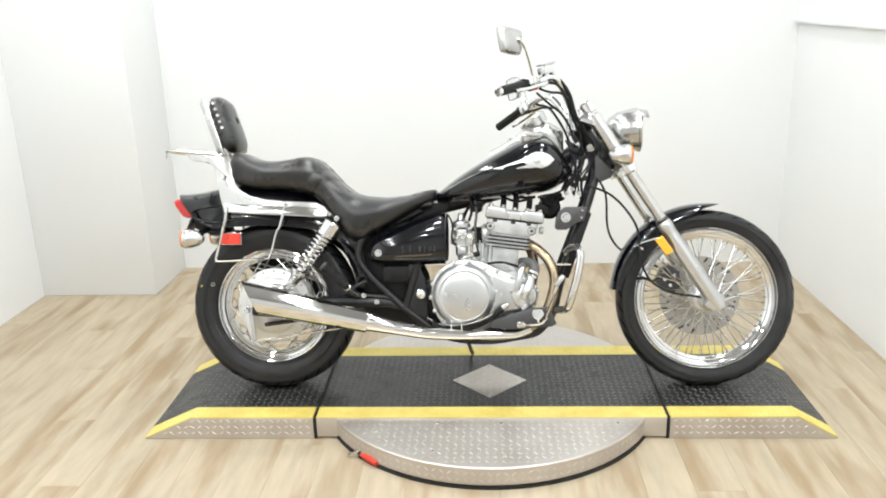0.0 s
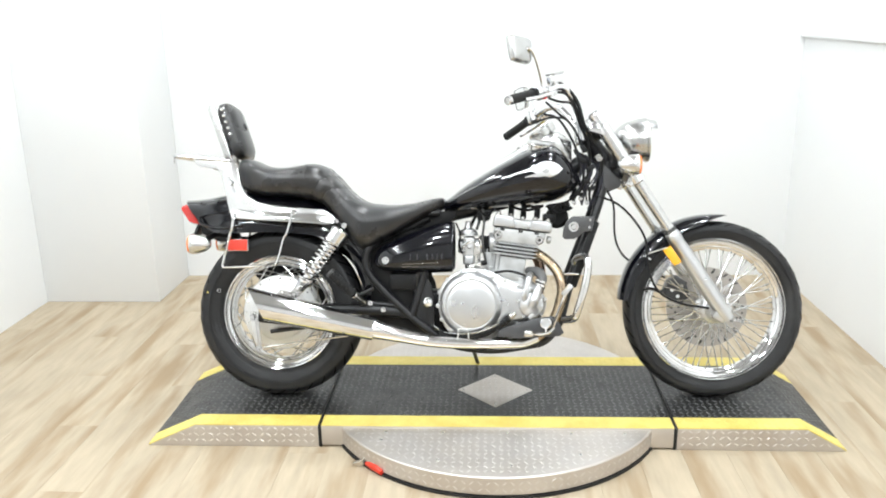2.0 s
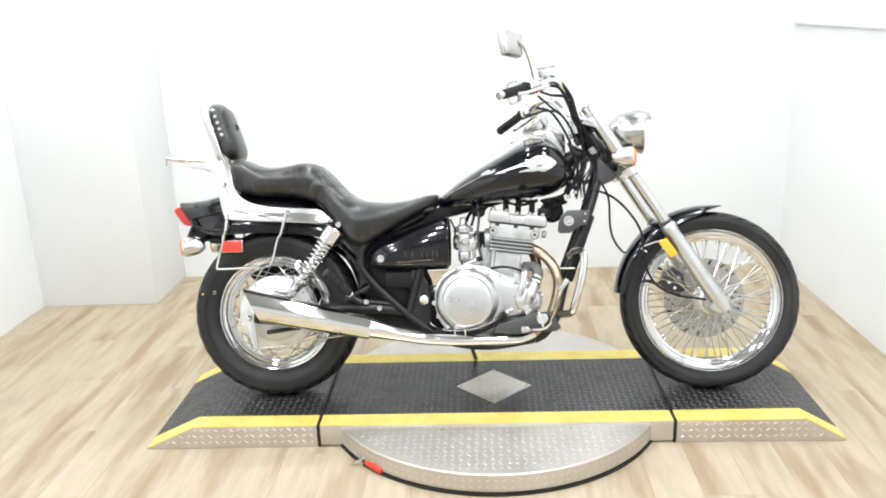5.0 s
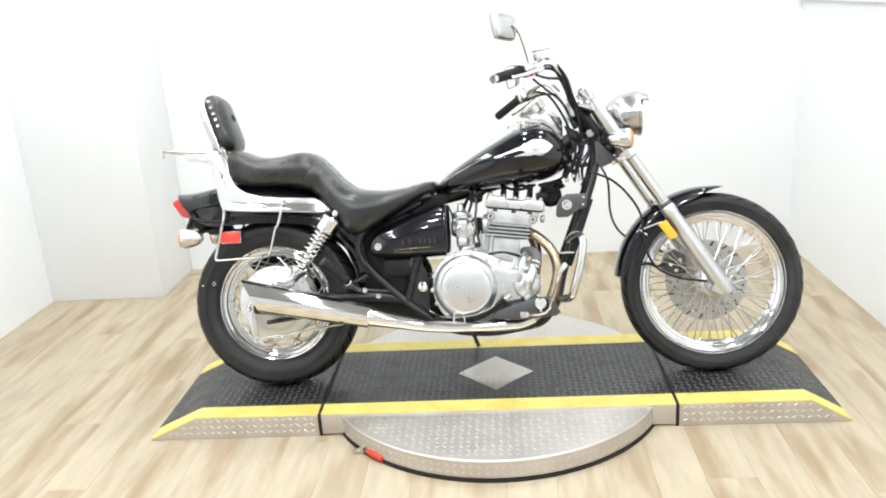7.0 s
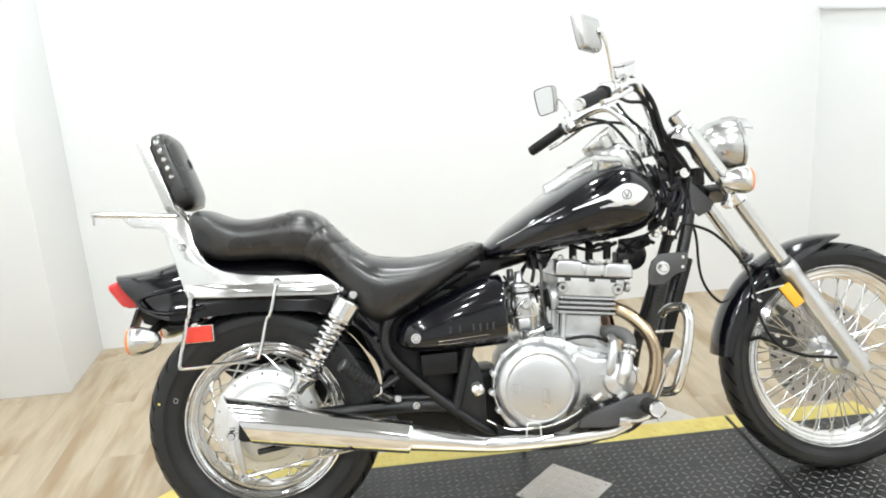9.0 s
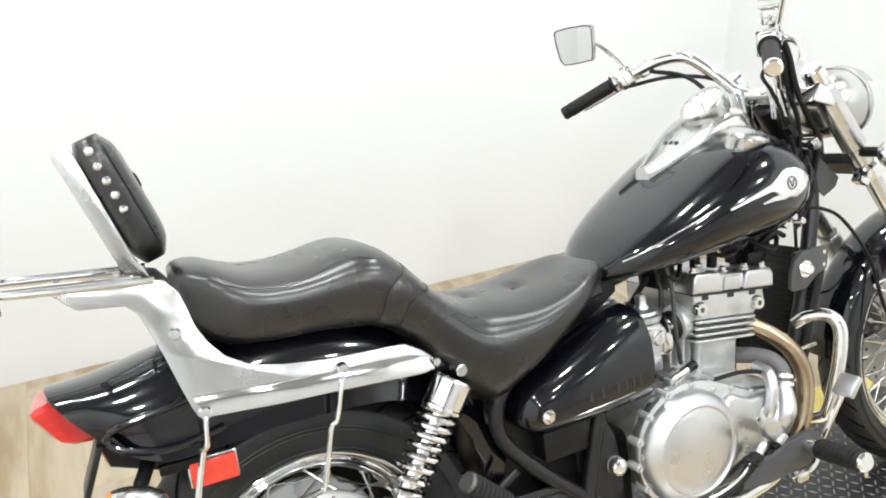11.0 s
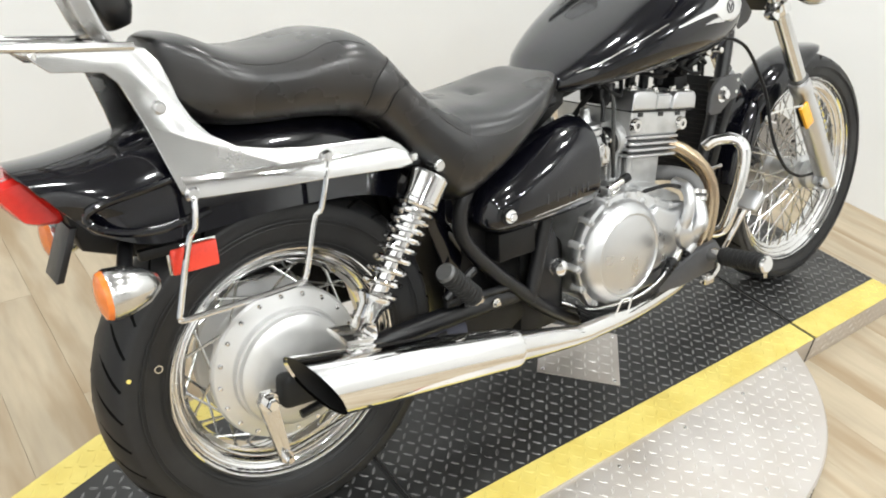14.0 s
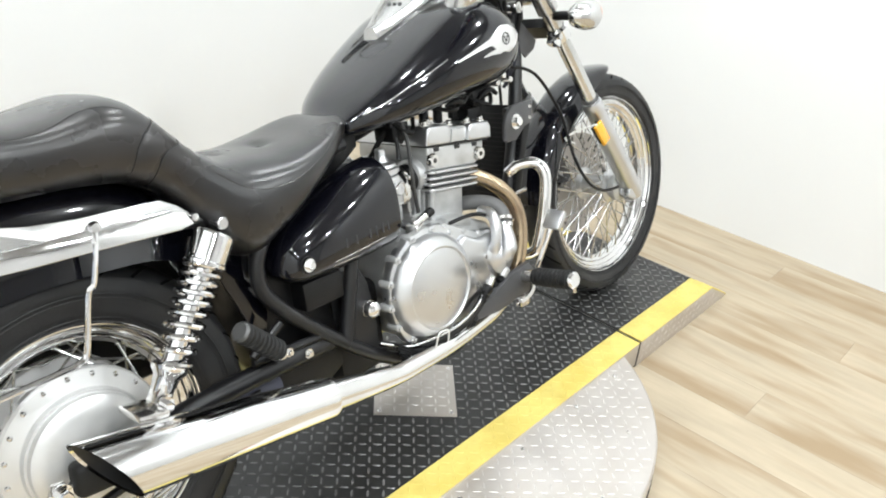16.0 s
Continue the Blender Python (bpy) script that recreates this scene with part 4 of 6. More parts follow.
def tank_side(x, z, y_side, lift=0.0):
    """A point on the side of the tank."""
    zt, zl, hw = smooth_interp(x, tank_xs, tank_top), smooth_interp(x, tank_xs, tank_low), smooth_interp(x, tank_xs, tank_half)
    zm = zl + (zt - zl) * 0.46
    h = (z - zm) / (zt - zm) if z > zm else (zm - z) / (zm - zl)
    sa = min(0.999, abs(h)) ** (1 / 0.86 if z > zm else 1 / 0.75)
    y = hw * math.sqrt(max(0, 1 - sa * sa)) ** (0.80 if z > zm else 0.70)
    if z < zm:
        y *= 1 - 0.10 * sa
    return Vector((x, y_side * (y + lift), z))


def tank_badge(outline, name, mat, thick, label=""):
    for sd in (-1, 1):
        bm = bmesh.new()
        up, lo = outline
        xs = np.linspace(up[0][0], up[-1][0], 30)
        rows = []
        for x in xs:
            zu = interp(x, [p[0] for p in up], [p[1] for p in up])
            zd = interp(x, [p[0] for p in lo], [p[1] for p in lo])
            row = [tank_side(x, zd, sd, 0.0)] + [tank_side(x, zd + (zu - zd) * t, sd, thick) for t in (0.04, 0.25, 0.5, 0.75, 0.96)] + [tank_side(x, zu, sd, 0.0)]
            rows.append(row)
        loft(rows, bm, caps=False, closed_ring=False)
        part(name, bm, mat, tank, label, sharp=50)


tank_badge(([(0.836, 0.799), (0.88, 0.8145), (0.929, 0.831), (0.958, 0.848), (0.972, 0.854), (1.0, 0.852), (1.02, 0.844), (1.036, 0.829)],
            [(0.836, 0.7965), (0.88, 0.808), (0.929, 0.818), (0.945, 0.806), (0.955, 0.795), (0.970, 0.800), (0.993, 0.795), (1.02, 0.808), (1.036, 0.825)]), "badge", SILVER, 0.003, "winged silver tank badge")
tank_badge(([(0.905, 0.798), (0.93, 0.806), (0.952, 0.809)], [(0.905, 0.796), (0.93, 0.798), (0.952, 0.797)]), "badge_wing", SILVER, 0.002)
tank_badge(([(0.65, 0.728), (0.73, 0.768), (0.82, 0.8075)], [(0.65, 0.7262), (0.73, 0.7662), (0.82, 0.806)]), "pinstripe", CHROME_WORN, 0.0008, "thin silver pinstripe")
for sd in (-1, 1):
    for pa, pb in (((0.970, 0.832), (0.976, 0.8185)), ((0.982, 0.8315), (0.976, 0.8185))):
        part("badge_mark", tube([tank_side(*pa, sd, 0.0035), tank_side(*pb, sd, 0.0035)], 0.0014, 6, straight=True), DARKMETAL, tank)
    ring_pts = [tank_side(0.976 + 0.0118 * math.cos(a), 0.826 + 0.0118 * math.sin(a), sd, 0.0035) for a in np.linspace(0, 2 * math.pi, 24, endpoint=False)]
    part("badge_ring", tube(ring_pts, 0.0013, 6, straight=True, closed=True), DARKMETAL, tank)

# instrument console on the tank
CY = 0.025
con_xs = [0.815, 0.828, 0.85, 0.89, 0.93, 0.99, 1.04, 1.07, 1.085]
con_top = [0.872, 0.882, 0.893, 0.917, 0.941, 0.974, 0.980, 0.966, 0.932]
con_half = [0.010, 0.020, 0.029, 0.042, 0.053, 0.060, 0.058, 0.050, 0.036]
con_rings = []
for x in np.linspace(0.815, 1.085, 32):
    zt, w, zb = smooth_interp(x, con_xs, con_top), smooth_interp(x, con_xs, con_half), smooth_interp(x, tank_xs, tank_top) - 0.020
    con_rings.append([Vector((x, CY + w * math.copysign(abs(math.cos(a)) ** 0.8, math.cos(a)), (zb + zt) / 2 + (zt - zb) / 2 * math.copysign(abs(math.sin(a)) ** 0.6, math.sin(a)))) for a in np.linspace(0, 2 * math.pi, 32, endpoint=False)])
console = part("console", loft(con_rings), SATIN_CHROME, tank, "chrome instrument console", sharp=60)
FLARE = False
DP = (0.974, 0.012, 0.984)
drot = Matrix.Rotation(radians(-38), 4, "Y")
part("speedometer", lathe([(0.046, -0.030), (0.052, -0.006), (0.053, 0.004), (0.050, 0.010), (0.0455, 0.010), (0.045, 0.005), (0, 0.005)], DP, segs=40, rot=drot), SATIN_CHROME, console, "round speedometer with a chrome ring")
part("dial_face", lathe([(0.044, 0.0062), (0, 0.0062)], DP, segs=32, rot=drot), DIAL, console, "pale speedometer dial")
tick = bmesh.new()
for k in range(11):
    a = radians(-130 + 26 * k)
    c0 = Matrix.Translation(DP) @ drot @ Matrix.Rotation(a, 4, "Z") @ Matrix.Translation((0.037, 0, 0.0068))
    bmesh.ops.create_cube(tick, size=1, matrix=c0 @ Matrix.Diagonal((0.008, 0.0016, 0.0006, 1)))
bmesh.ops.create_cube(tick, size=1, matrix=Matrix.Translation(DP) @ drot @ Matrix.Rotation(radians(-130), 4, "Z") @ Matrix.Translation((0.014, 0, 0.0072)) @ Matrix.Diagonal((0.034, 0.0022, 0.0006, 1)))
part("dial_marks", tick, INK, console, "dial marks and needle")
for y in (-0.016, 0, 0.016):
    part("warning_light", lathe([(0, 0.004), (0.004, 0.0035), (0.006, 0)], (0.892, CY + y, smooth_interp(0.892, con_xs, con_top) - 0.001), "z", 12), DARKMETAL, console)
capm = Matrix.Rotation(radians(22), 4, "X") @ Matrix.Rotation(radians(6), 4, "Y")
cap = part("filler_cap", lathe([(0.037, -0.026), (0.037, 0.0), (0.041, 0.001), (0.041, 0.006), (0.036, 0.009), (0.015, 0.012), (0, 0.0125)], (0.960, -0.118, 0.919), segs=36, rot=capm), SATIN_CHROME, tank, "chrome fuel filler cap")
knurl = bmesh.new()
for k in range(18):
    q = Matrix.Translation((0.960, -0.118, 0.919)) @ capm @ Matrix.Rotation(2 * math.pi * k / 18, 4, "Z") @ Matrix.Translation((0.0405, 0, 0.0035))
    bmesh.ops.create_cone(knurl, cap_ends=True, segments=8, radius1=0.0028, radius2=0.0024, depth=0.006, matrix=q)
part("cap_grips", knurl, SATIN_CHROME, cap)
# dark streaks painted for the grip's reflection beside the tip of the console
for pa, pb, wd in (((0.775, 0.098), (0.846, 0.052), 0.0040), ((0.836, 0.122), (0.878, 0.088), 0.0026)):
    line = []
    for t in np.linspace(0, 1, 7):
        x, y = pa[0] + (pb[0] - pa[0]) * t, pa[1] + (pb[1] - pa[1]) * t
        zt, zl, hw = smooth_interp(x, tank_xs, tank_top), smooth_interp(x, tank_xs, tank_low), smooth_interp(x, tank_xs, tank_half) + 0.032
        zm = zl + (zt - zl) * 0.46
        ca = (y / hw) ** (1 / 0.80)
        line.append((x, y, zm + (zt - zm) * math.sqrt(1 - ca * ca) ** 0.86 - wd * 0.75))
    part("grip_reflection", tube(line, [0.0005, wd, wd * 0.9, 0.0005], 8, 3), INK, tank, "dark streak painted for a grip's reflection")
# sissy bar, backrest and rack
PLATE = [(-0.156, 0.660), (-0.11, 0.655), (-0.03, 0.650), (0.06, 0.645), (0.14, 0.640), (0.21, 0.634), (0.240, 0.636), (0.236, 0.650), (0.210, 0.674), (0.183, 0.690), (0.13, 0.694), (0.05, 0.699),
         (-0.015, 0.708), (-0.065, 0.720), (-0.100, 0.742), (-0.120, 0.768), (-0.132, 0.795), (-0.138, 0.825), (-0.146, 0.850), (-0.160, 0.868), (-0.185, 0.875), (-0.25, 0.880), (-0.318, 0.887),
         (-0.303, 0.866), (-0.286, 0.851), (-0.250, 0.847), (-0.222, 0.843), (-0.207, 0.828), (-0.198, 0.803), (-0.186, 0.765), (-0.173, 0.715), (-0.163, 0.680)]


def side_plate(sd):
    """Pressed chrome plate, leaning in towards the top, with a folded lower edge and bolts."""
    bm = prism(PLATE, -0.0035, 0.0035, 0.0025)
    for v in bm.verts:
        v.co.y += sd * (0.122 - max(0.0, v.co.z - 0.69) * 0.27)
    p = part("side_plate", bm, STAINLESS, bike, "chrome sissy bar side plate", sharp=30)
    band = prism([(-0.150, 0.6625), (-0.03, 0.652), (0.06, 0.647), (0.20, 0.637), (0.226, 0.640), (0.215, 0.662), (0.190, 0.672), (0.06, 0.679), (-0.05, 0.684), (-0.158, 0.694)], -0.002, 0.002, 0.0015)
    for v in band.verts:
        v.co.y += sd * (0.127 + (0.69 - v.co.z) * 0.22)
    part("folded_edge", band, CHROME_WAVY, p, "outward folded lower edge")
    for x, z, r in ((-0.163, 0.79, 0.010), (-0.146, 0.668, 0.012), (0.072, 0.680, 0.010), (0.232, 0.648, 0.009)):
        y = sd * (0.126 - max(0.0, z - 0.69) * 0.27)
        part("plate_bolt", lathe([(0, 0.010 * sd), (r * 0.7, 0.0095 * sd), (r, 0.005 * sd), (r, 0)], (x, y, z), "y", 14), CHROME, p)
    return p


for sd in (-1, 1):
    side_plate(sd)
    gy = sd * 0.136
    part("saddlebag_guard", tube([(-0.146, sd * 0.128, 0.668), (-0.148, gy, 0.655), (-0.153, gy, 0.622), (-0.163, sd * 0.128, 0.600), (-0.190, sd * 0.122, 0.500), (-0.191, sd * 0.121, 0.486), (-0.176, sd * 0.122, 0.481),
                                  (-0.03, sd * 0.132, 0.487), (-0.004, sd * 0.133, 0.490), (0.012, sd * 0.133, 0.502), (0.036, sd * 0.132, 0.585), (0.048, gy, 0.602), (0.064, gy, 0.655), (0.072, sd * 0.128, 0.680)], 0.0048, 10, 6),
         CHROME, bike, "bent chrome saddlebag guard")
# the loop of the sissy bar and its pad stand a little off centre
PC = 0.075
BAR = [(-0.163, 0.845), (-0.187, 0.848), (-0.216, 0.890), (-0.277, 1.070), (-0.272, 1.084), (-0.258, 1.087), (-0.248, 1.076), (-0.192, 0.898)]
sissy = part("sissy_bar", prism(BAR, PC - 0.088, PC - 0.081, 0.002), STAINLESS, bike, "flat chrome sissy bar")
part("bar_side", prism(BAR, PC - 0.012, PC - 0.005, 0.002), SATIN_CHROME, sissy)
part("back_plate", box((-0.236, PC - 0.045, 0.985), (0.006, 0.070, 0.17), 0.002, Matrix.Rotation(radians(-18.6), 4, "Y")), SATIN_CHROME, sissy, "chrome plate behind the pad")
for sd in (-1, 1):
    part("sissy_stay", rod((-0.165, sd * 0.06, 0.83), (-0.135, sd * 0.05, 0.745), 0.008), SATIN, bike)
prot = Matrix.Translation((-0.195, PC, 0.992)) @ Matrix.Rotation(radians(-18.6), 4, "Y")
prings = []
for i in range(20):
    u = -1 + 2 * i / 19
    h = 0.106
    f = (1 - abs(u) ** 7) ** 0.5 if abs(u) < 1 else 0.05
    f = max(0.55, f)
    ring = []
    for k in range(28):
        a = 2 * math.pi * k / 28
        ca, sa = math.cos(a), math.sin(a)
        y = 0.090 * math.copysign(abs(sa) ** 0.45, sa) * (0.6 + 0.4 * f)
        x = 0.031 * math.copysign(abs(ca) ** 0.5, ca) * f + (0.010 * f if ca > 0 else 0) * (1 - (y / 0.09) ** 2)
        ring.append(prot @ Vector((x, y, u * h)))
    prings.append(ring)
pad = part("backrest_pad", loft(prings), LEATHER, bike, "studded black leather backrest pad", sharp=60)
for sd in (-1, 1):
    part("pad_piping", tube([prot @ Vector((0.020, sd * 0.0885 * (0.6 + 0.4 * (1 - abs(u) ** 14) ** 0.5), u * 0.106)) for u in np.linspace(-0.8, 0.8, 9)], 0.0016, 6, 3), PIPING, pad)
    for k in range(5):
        c = prot @ Vector((-0.002, sd * 0.0895, 0.085 - 0.0245 * k))
        part("stud", lathe([(0, 0.0050 * sd), (0.003, 0.0045 * sd), (0.0062, 0.0025 * sd), (0.0075, 0)], c, "y", 12), CHROME, pad, "chrome stud")
med = lathe([(0, 0.004), (0.010, 0.0035), (0.013, 0.002), (0.014, 0)], prot @ Vector((0.0405, 0, 0.012)), segs=20, rot=Matrix.Rotation(radians(90 - 18.6), 4, "Y"))
part("medallion", med, GRIP, pad, "small dark medallion")
# rack
for y in (-0.076, 0.084):
    part("rack_rail", tube([(-0.175, y, 0.872), (-0.26, y, 0.880), (-0.35, y * 0.96, 0.889), (-0.388, y * 0.8, 0.893), (-0.396, y * 0.45, 0.893)], 0.006, 10), SATIN_CHROME, bike, "chrome rack rail")
part("rack_end", tube([(-0.396, -0.041, 0.893), (-0.398, 0, 0.893), (-0.396, 0.044, 0.893)], 0.006, 10), CHROME, bike)
for y in (-0.032, 0.035):
    part("rack_slat", tube([(-0.19, y, 0.872), (-0.28, y, 0.882), (-0.394, y, 0.893)], 0.005, 8), CHROME, bike)
for x, z in ((-0.22, 0.870), (-0.31, 0.880)):
    part("rack_crossbar", rod((x, -0.076, z), (x, 0.084, z), 0.0055), CHROME, bike)
for x in (-0.30, -0.385):
    part("rack_screw", rod((x, -0.074, 0.865), (x, -0.074, 0.888), 0.0035, 8), CHROME_WORN, bike)

# engine
eng = part("crankcase", prism([(0.640, 0.40), (0.68, 0.455), (0.77, 0.468), (0.88, 0.452), (0.945, 0.42), (0.975, 0.37), (0.965, 0.31), (0.94, 0.250), (0.88, 0.222), (0.70, 0.215), (0.645, 0.26), (0.630, 0.32)], -0.135, 0.13, 0.012), CAST, bike, "cast aluminium crankcase")
CC = (0.716, 0, 0.352)
part("clutch_cover", lathe([(0.0, -0.1965), (0.025, -0.1958), (0.050, -0.1935), (0.070, -0.1905), (0.0815, -0.1878), (0.0835, -0.1868), (0.0855, -0.1868), (0.0872, -0.1898), (0.0900, -0.1900), (0.0925, -0.1880), (0.0990, -0.1840), (0.1075, -0.1755), (0.1135, -0.1635), (0.1150, -0.1500), (0.1150, -0.13)], CC, "y", 96), ALU, eng, "brushed aluminium clutch cover")
part("cover_gasket", lathe([(0.1140, -0.1525), (0.1172, -0.1525), (0.1172, -0.1500), (0.1140, -0.1500)], CC, "y", 72, closed=True), DARKMETAL, eng, "dark joint line")
part("cover_flange", prism([(0.598, 0.36), (0.612, 0.42), (0.655, 0.460), (0.716, 0.478), (0.78, 0.470), (0.83, 0.445), (0.885, 0.420), (0.94, 0.408), (0.978, 0.375), (0.980, 0.335), (0.955, 0.295), (0.90, 0.278), (0.85, 0.268), (0.81, 0.250), (0.76, 0.232), (0.70, 0.226), (0.64, 0.245), (0.607, 0.30)], -0.157, -0.130, 0.006, smooth=4), ALU, eng, "aluminium engine side cover")
part("cover_bridge", prism([(0.81, 0.425), (0.87, 0.408), (0.925, 0.400), (0.925, 0.305), (0.86, 0.290), (0.80, 0.285)], -0.172, -0.150, 0.010, smooth=3, seg=3), ALU, eng, "raised web between clutch and pump covers")
LUG = lathe([(0.0, -0.1645), (0.0042, -0.1645), (0.0048, -0.1605), (0.0072, -0.1595), (0.0080, -0.1575), (0.0084, -0.13)], (0, 0, 0), "y", 14)
lug_mesh_data = finish(LUG, "cover_bolt", CAST, 30)
for a in (52, 80, 108, 135, 160, 184, 208, 234, 262, 290):
    ob = new("cover_bolt", lug_mesh_data)
    ob.parent = eng
    ob.location = (CC[0] + 0.1195 * math.cos(radians(a)), 0, CC[2] + 0.1195 * math.sin(radians(a)))
for bx, bz in ((0.835, 0.437), (0.885, 0.414), (0.88, 0.281), (0.935, 0.291)):
    ob = new("cover_bolt", lug_mesh_data)
    ob.parent = eng
    ob.location = (bx, 0.002, bz)
# water pump, its pipes and hose
PUMP = (0.929, 0, 0.350)
part("water_pump", lathe([(0, -0.197), (0.014, -0.197), (0.017, -0.193), (0.026, -0.190), (0.030, -0.186), (0.041, -0.182), (0.046, -0.174), (0.048, -0.160), (0.048, -0.14)], PUMP, "y", 48), ALU, eng, "aluminium water pump cover")
for a in (20, 95, 165, 235, 305):
    part("pump_bolt", lathe([(0.0, -0.176), (0.0048, -0.176), (0.0052, -0.172), (0.0085, -0.170), (0.0085, -0.15)], (PUMP[0] + 0.050 * math.cos(radians(a)), 0, PUMP[2] + 0.050 * math.sin(radians(a))), "y", 10), CHROME_WORN, eng)
part("coolant_pipe", tube([(0.927, -0.130, 0.452), (0.922, -0.165, 0.448), (0.915, -0.182, 0.425), (0.906, -0.184, 0.385), (0.904, -0.170, 0.360)], [0.0125, 0.0130, 0.0125, 0.0135], 14), ALU, eng, "aluminium coolant pipe")
part("pump_elbow", tube([(0.953, -0.172, 0.412), (0.946, -0.186, 0.390), (0.936, -0.196, 0.368), (0.928, -0.186, 0.350)], [0.0165, 0.0175, 0.0180, 0.0170], 16), ALU, eng, "aluminium coolant elbow")
part("coolant_hose", tube([(0.925, -0.070, 0.462), (0.946, -0.105, 0.464), (0.962, -0.136, 0.458), (0.968, -0.156, 0.440), (0.961, -0.167, 0.420), (0.954, -0.172, 0.408)], 0.0170, 18), COOLANT, eng, "grey coolant hose")
hd_dir = Vector((-0.35, -0.3, -0.9)).to_track_quat("Z", "Y").to_matrix().to_4x4()
for c in ((0.962, -0.166, 0.428), (0.957, -0.171, 0.414)):
    part("hose_clip", lathe([(0.0182, -0.004), (0.0205, -0.004), (0.0205, 0.004), (0.0182, 0.004)], c, segs=22, rot=hd_dir, closed=True), CHROME_WORN, eng)
part("clip_screw", rod((0.978, -0.182, 0.420), (0.978, -0.166, 0.424), 0.0042, 8), CHROME_WORN, eng)
# fittings on top of the case
part("case_boss", lathe([(0.017, -0.02), (0.017, 0.004), (0.014, 0.010), (0.009, 0.012), (0.009, 0.020), (0, 0.021)], (0.735, -0.118, 0.470), "z", 20), ALU, eng, "oil filler cap")
part("pressure_switch", rod((0.708, -0.132, 0.482), (0.752, -0.132, 0.494), 0.0085, 12), CHROME_WORN, eng)
part("switch_boot", rod((0.750, -0.132, 0.4935), (0.772, -0.132, 0.499), 0.0095, 12), PLASTIC, eng, "black rubber boot")
part("switch_body", box((0.712, -0.128, 0.478), (0.020, 0.022, 0.016), 0.003), CAST, eng)
part("cable_stay", tube([(0.700, -0.145, 0.462), (0.706, -0.150, 0.480), (0.722, -0.150, 0.488)], 0.0035, 8), CHROME_WORN, eng)
part("case_rib", prism([(0.80, 0.455), (0.81, 0.468), (0.865, 0.462), (0.885, 0.440), (0.88, 0.430)], -0.140, -0.085, 0.005), CAST, eng)

# cylinders lean a little forward
TILT = Matrix.Rotation(radians(7.6), 4, "Y")


def tilted(bm):
    bmesh.ops.transform(bm, matrix=Matrix.Translation((0.80, 0, 0.60)) @ TILT @ Matrix.Translation((-0.80, 0, -0.60)), verts=bm.verts[:])
    return bm


part("cylinder_block", tilted(box((0.876, 0, 0.482), (0.100, 0.192, 0.110), 0.006)), CAST, eng, "cast aluminium cylinder block")
part("block_step", tilted(box((0.862, 0, 0.446), (0.110, 0.205, 0.034), 0.005)), CAST, eng)
part("block_column", tilted(box((0.803, 0, 0.490), (0.052, 0.150, 0.116), 0.008)), CAST, eng)
for x in (0.782, 0.797, 0.812):
    part("block_rib", tilted(box((x, 0, 0.490), (0.0055, 0.170, 0.112), 0.002)), CAST, eng)
part("block_stud", tilted(rod((0.823, -0.096, 0.44), (0.823, -0.096, 0.532), 0.0085, 14)), CAST, eng)
part("block_web", tilted(box((0.800, 0, 0.478), (0.050, 0.166, 0.006), 0.002)), CAST, eng)
for z in (0.5325, 0.5455, 0.5585, 0.5715):
    fin = box((0.8805, 0, z), (0.162, 0.236, 0.0056), 0.0)
    upright = [e for e in fin.edges if abs(e.verts[0].co.z - e.verts[1].co.z) > 0.004]
    bmesh.ops.bevel(fin, geom=upright, offset=0.014, segments=4, profile=0.5, affect="EDGES")
    bmesh.ops.bevel(fin, geom=[e for e in fin.edges if abs(e.verts[0].co.z - e.verts[1].co.z) < 0.001], offset=0.0016, segments=1, affect="EDGES")
    part("cooling_fin", tilted(fin), ALU, eng, "polished cooling fin")
# core coloured dark to put shade into the gaps between the fins
part("shaded_fin_core", tilted(box((0.880, 0, 0.552), (0.138, 0.204, 0.056), 0.006)), DARKMETAL, eng)
part("cylinder_head", tilted(prism([(0.806, 0.575), (0.955, 0.575), (0.972, 0.586), (0.982, 0.606), (0.983, 0.626), (0.799, 0.626), (0.799, 0.600)], -0.110, 0.110, 0.006, seg=3)), CAST, eng, "cast aluminium cylinder head")
part("head_cover", tilted(prism([(0.790, 0.629), (0.999, 0.629), (1.001, 0.634), (0.997, 0.658), (0.988, 0.6635), (0.800, 0.665), (0.792, 0.658)], -0.110, 0.118, 0.007, seg=3)), ALU, eng, "aluminium cam cover")
for xa, xb, zt in ((0.790, 0.866, 0.671), (0.922, 1.001, 0.668)):
    part("cover_raise", tilted(prism([(xa, 0.630), (xb, 0.630), (xb - 0.002, zt - 0.010), (xb - 0.010, zt), (xa + 0.008, zt), (xa + 0.002, zt - 0.008)], -0.1195, -0.035, 0.006, seg=3)), ALU, eng, "raised end of the cam cover")
part("cover_neck", tilted(prism([(0.872, 0.631), (0.916, 0.631), (0.914, 0.660), (0.874, 0.660)], -0.1145, -0.09, 0.004)), CAST, eng)
for x, y, z in ((0.806, -0.098, 0.671), (0.852, -0.060, 0.671), (0.894, -0.085, 0.665), (0.938, -0.098, 0.668), (0.985, -0.098, 0.668), (0.985, -0.050, 0.668)):
    part("cap_nut", tilted(lathe([(0.0105, -0.004), (0.0105, 0.003), (0.0072, 0.004), (0.0072, 0.009), (0.005, 0.012), (0, 0.0125)], (x, y, z), "z", 12)), CHROME_WORN, eng)
part("head_gasket", tilted(box((0.8945, 0, 0.6275), (0.200, 0.226, 0.0036), 0.001)), INK, eng, "dark gasket line")
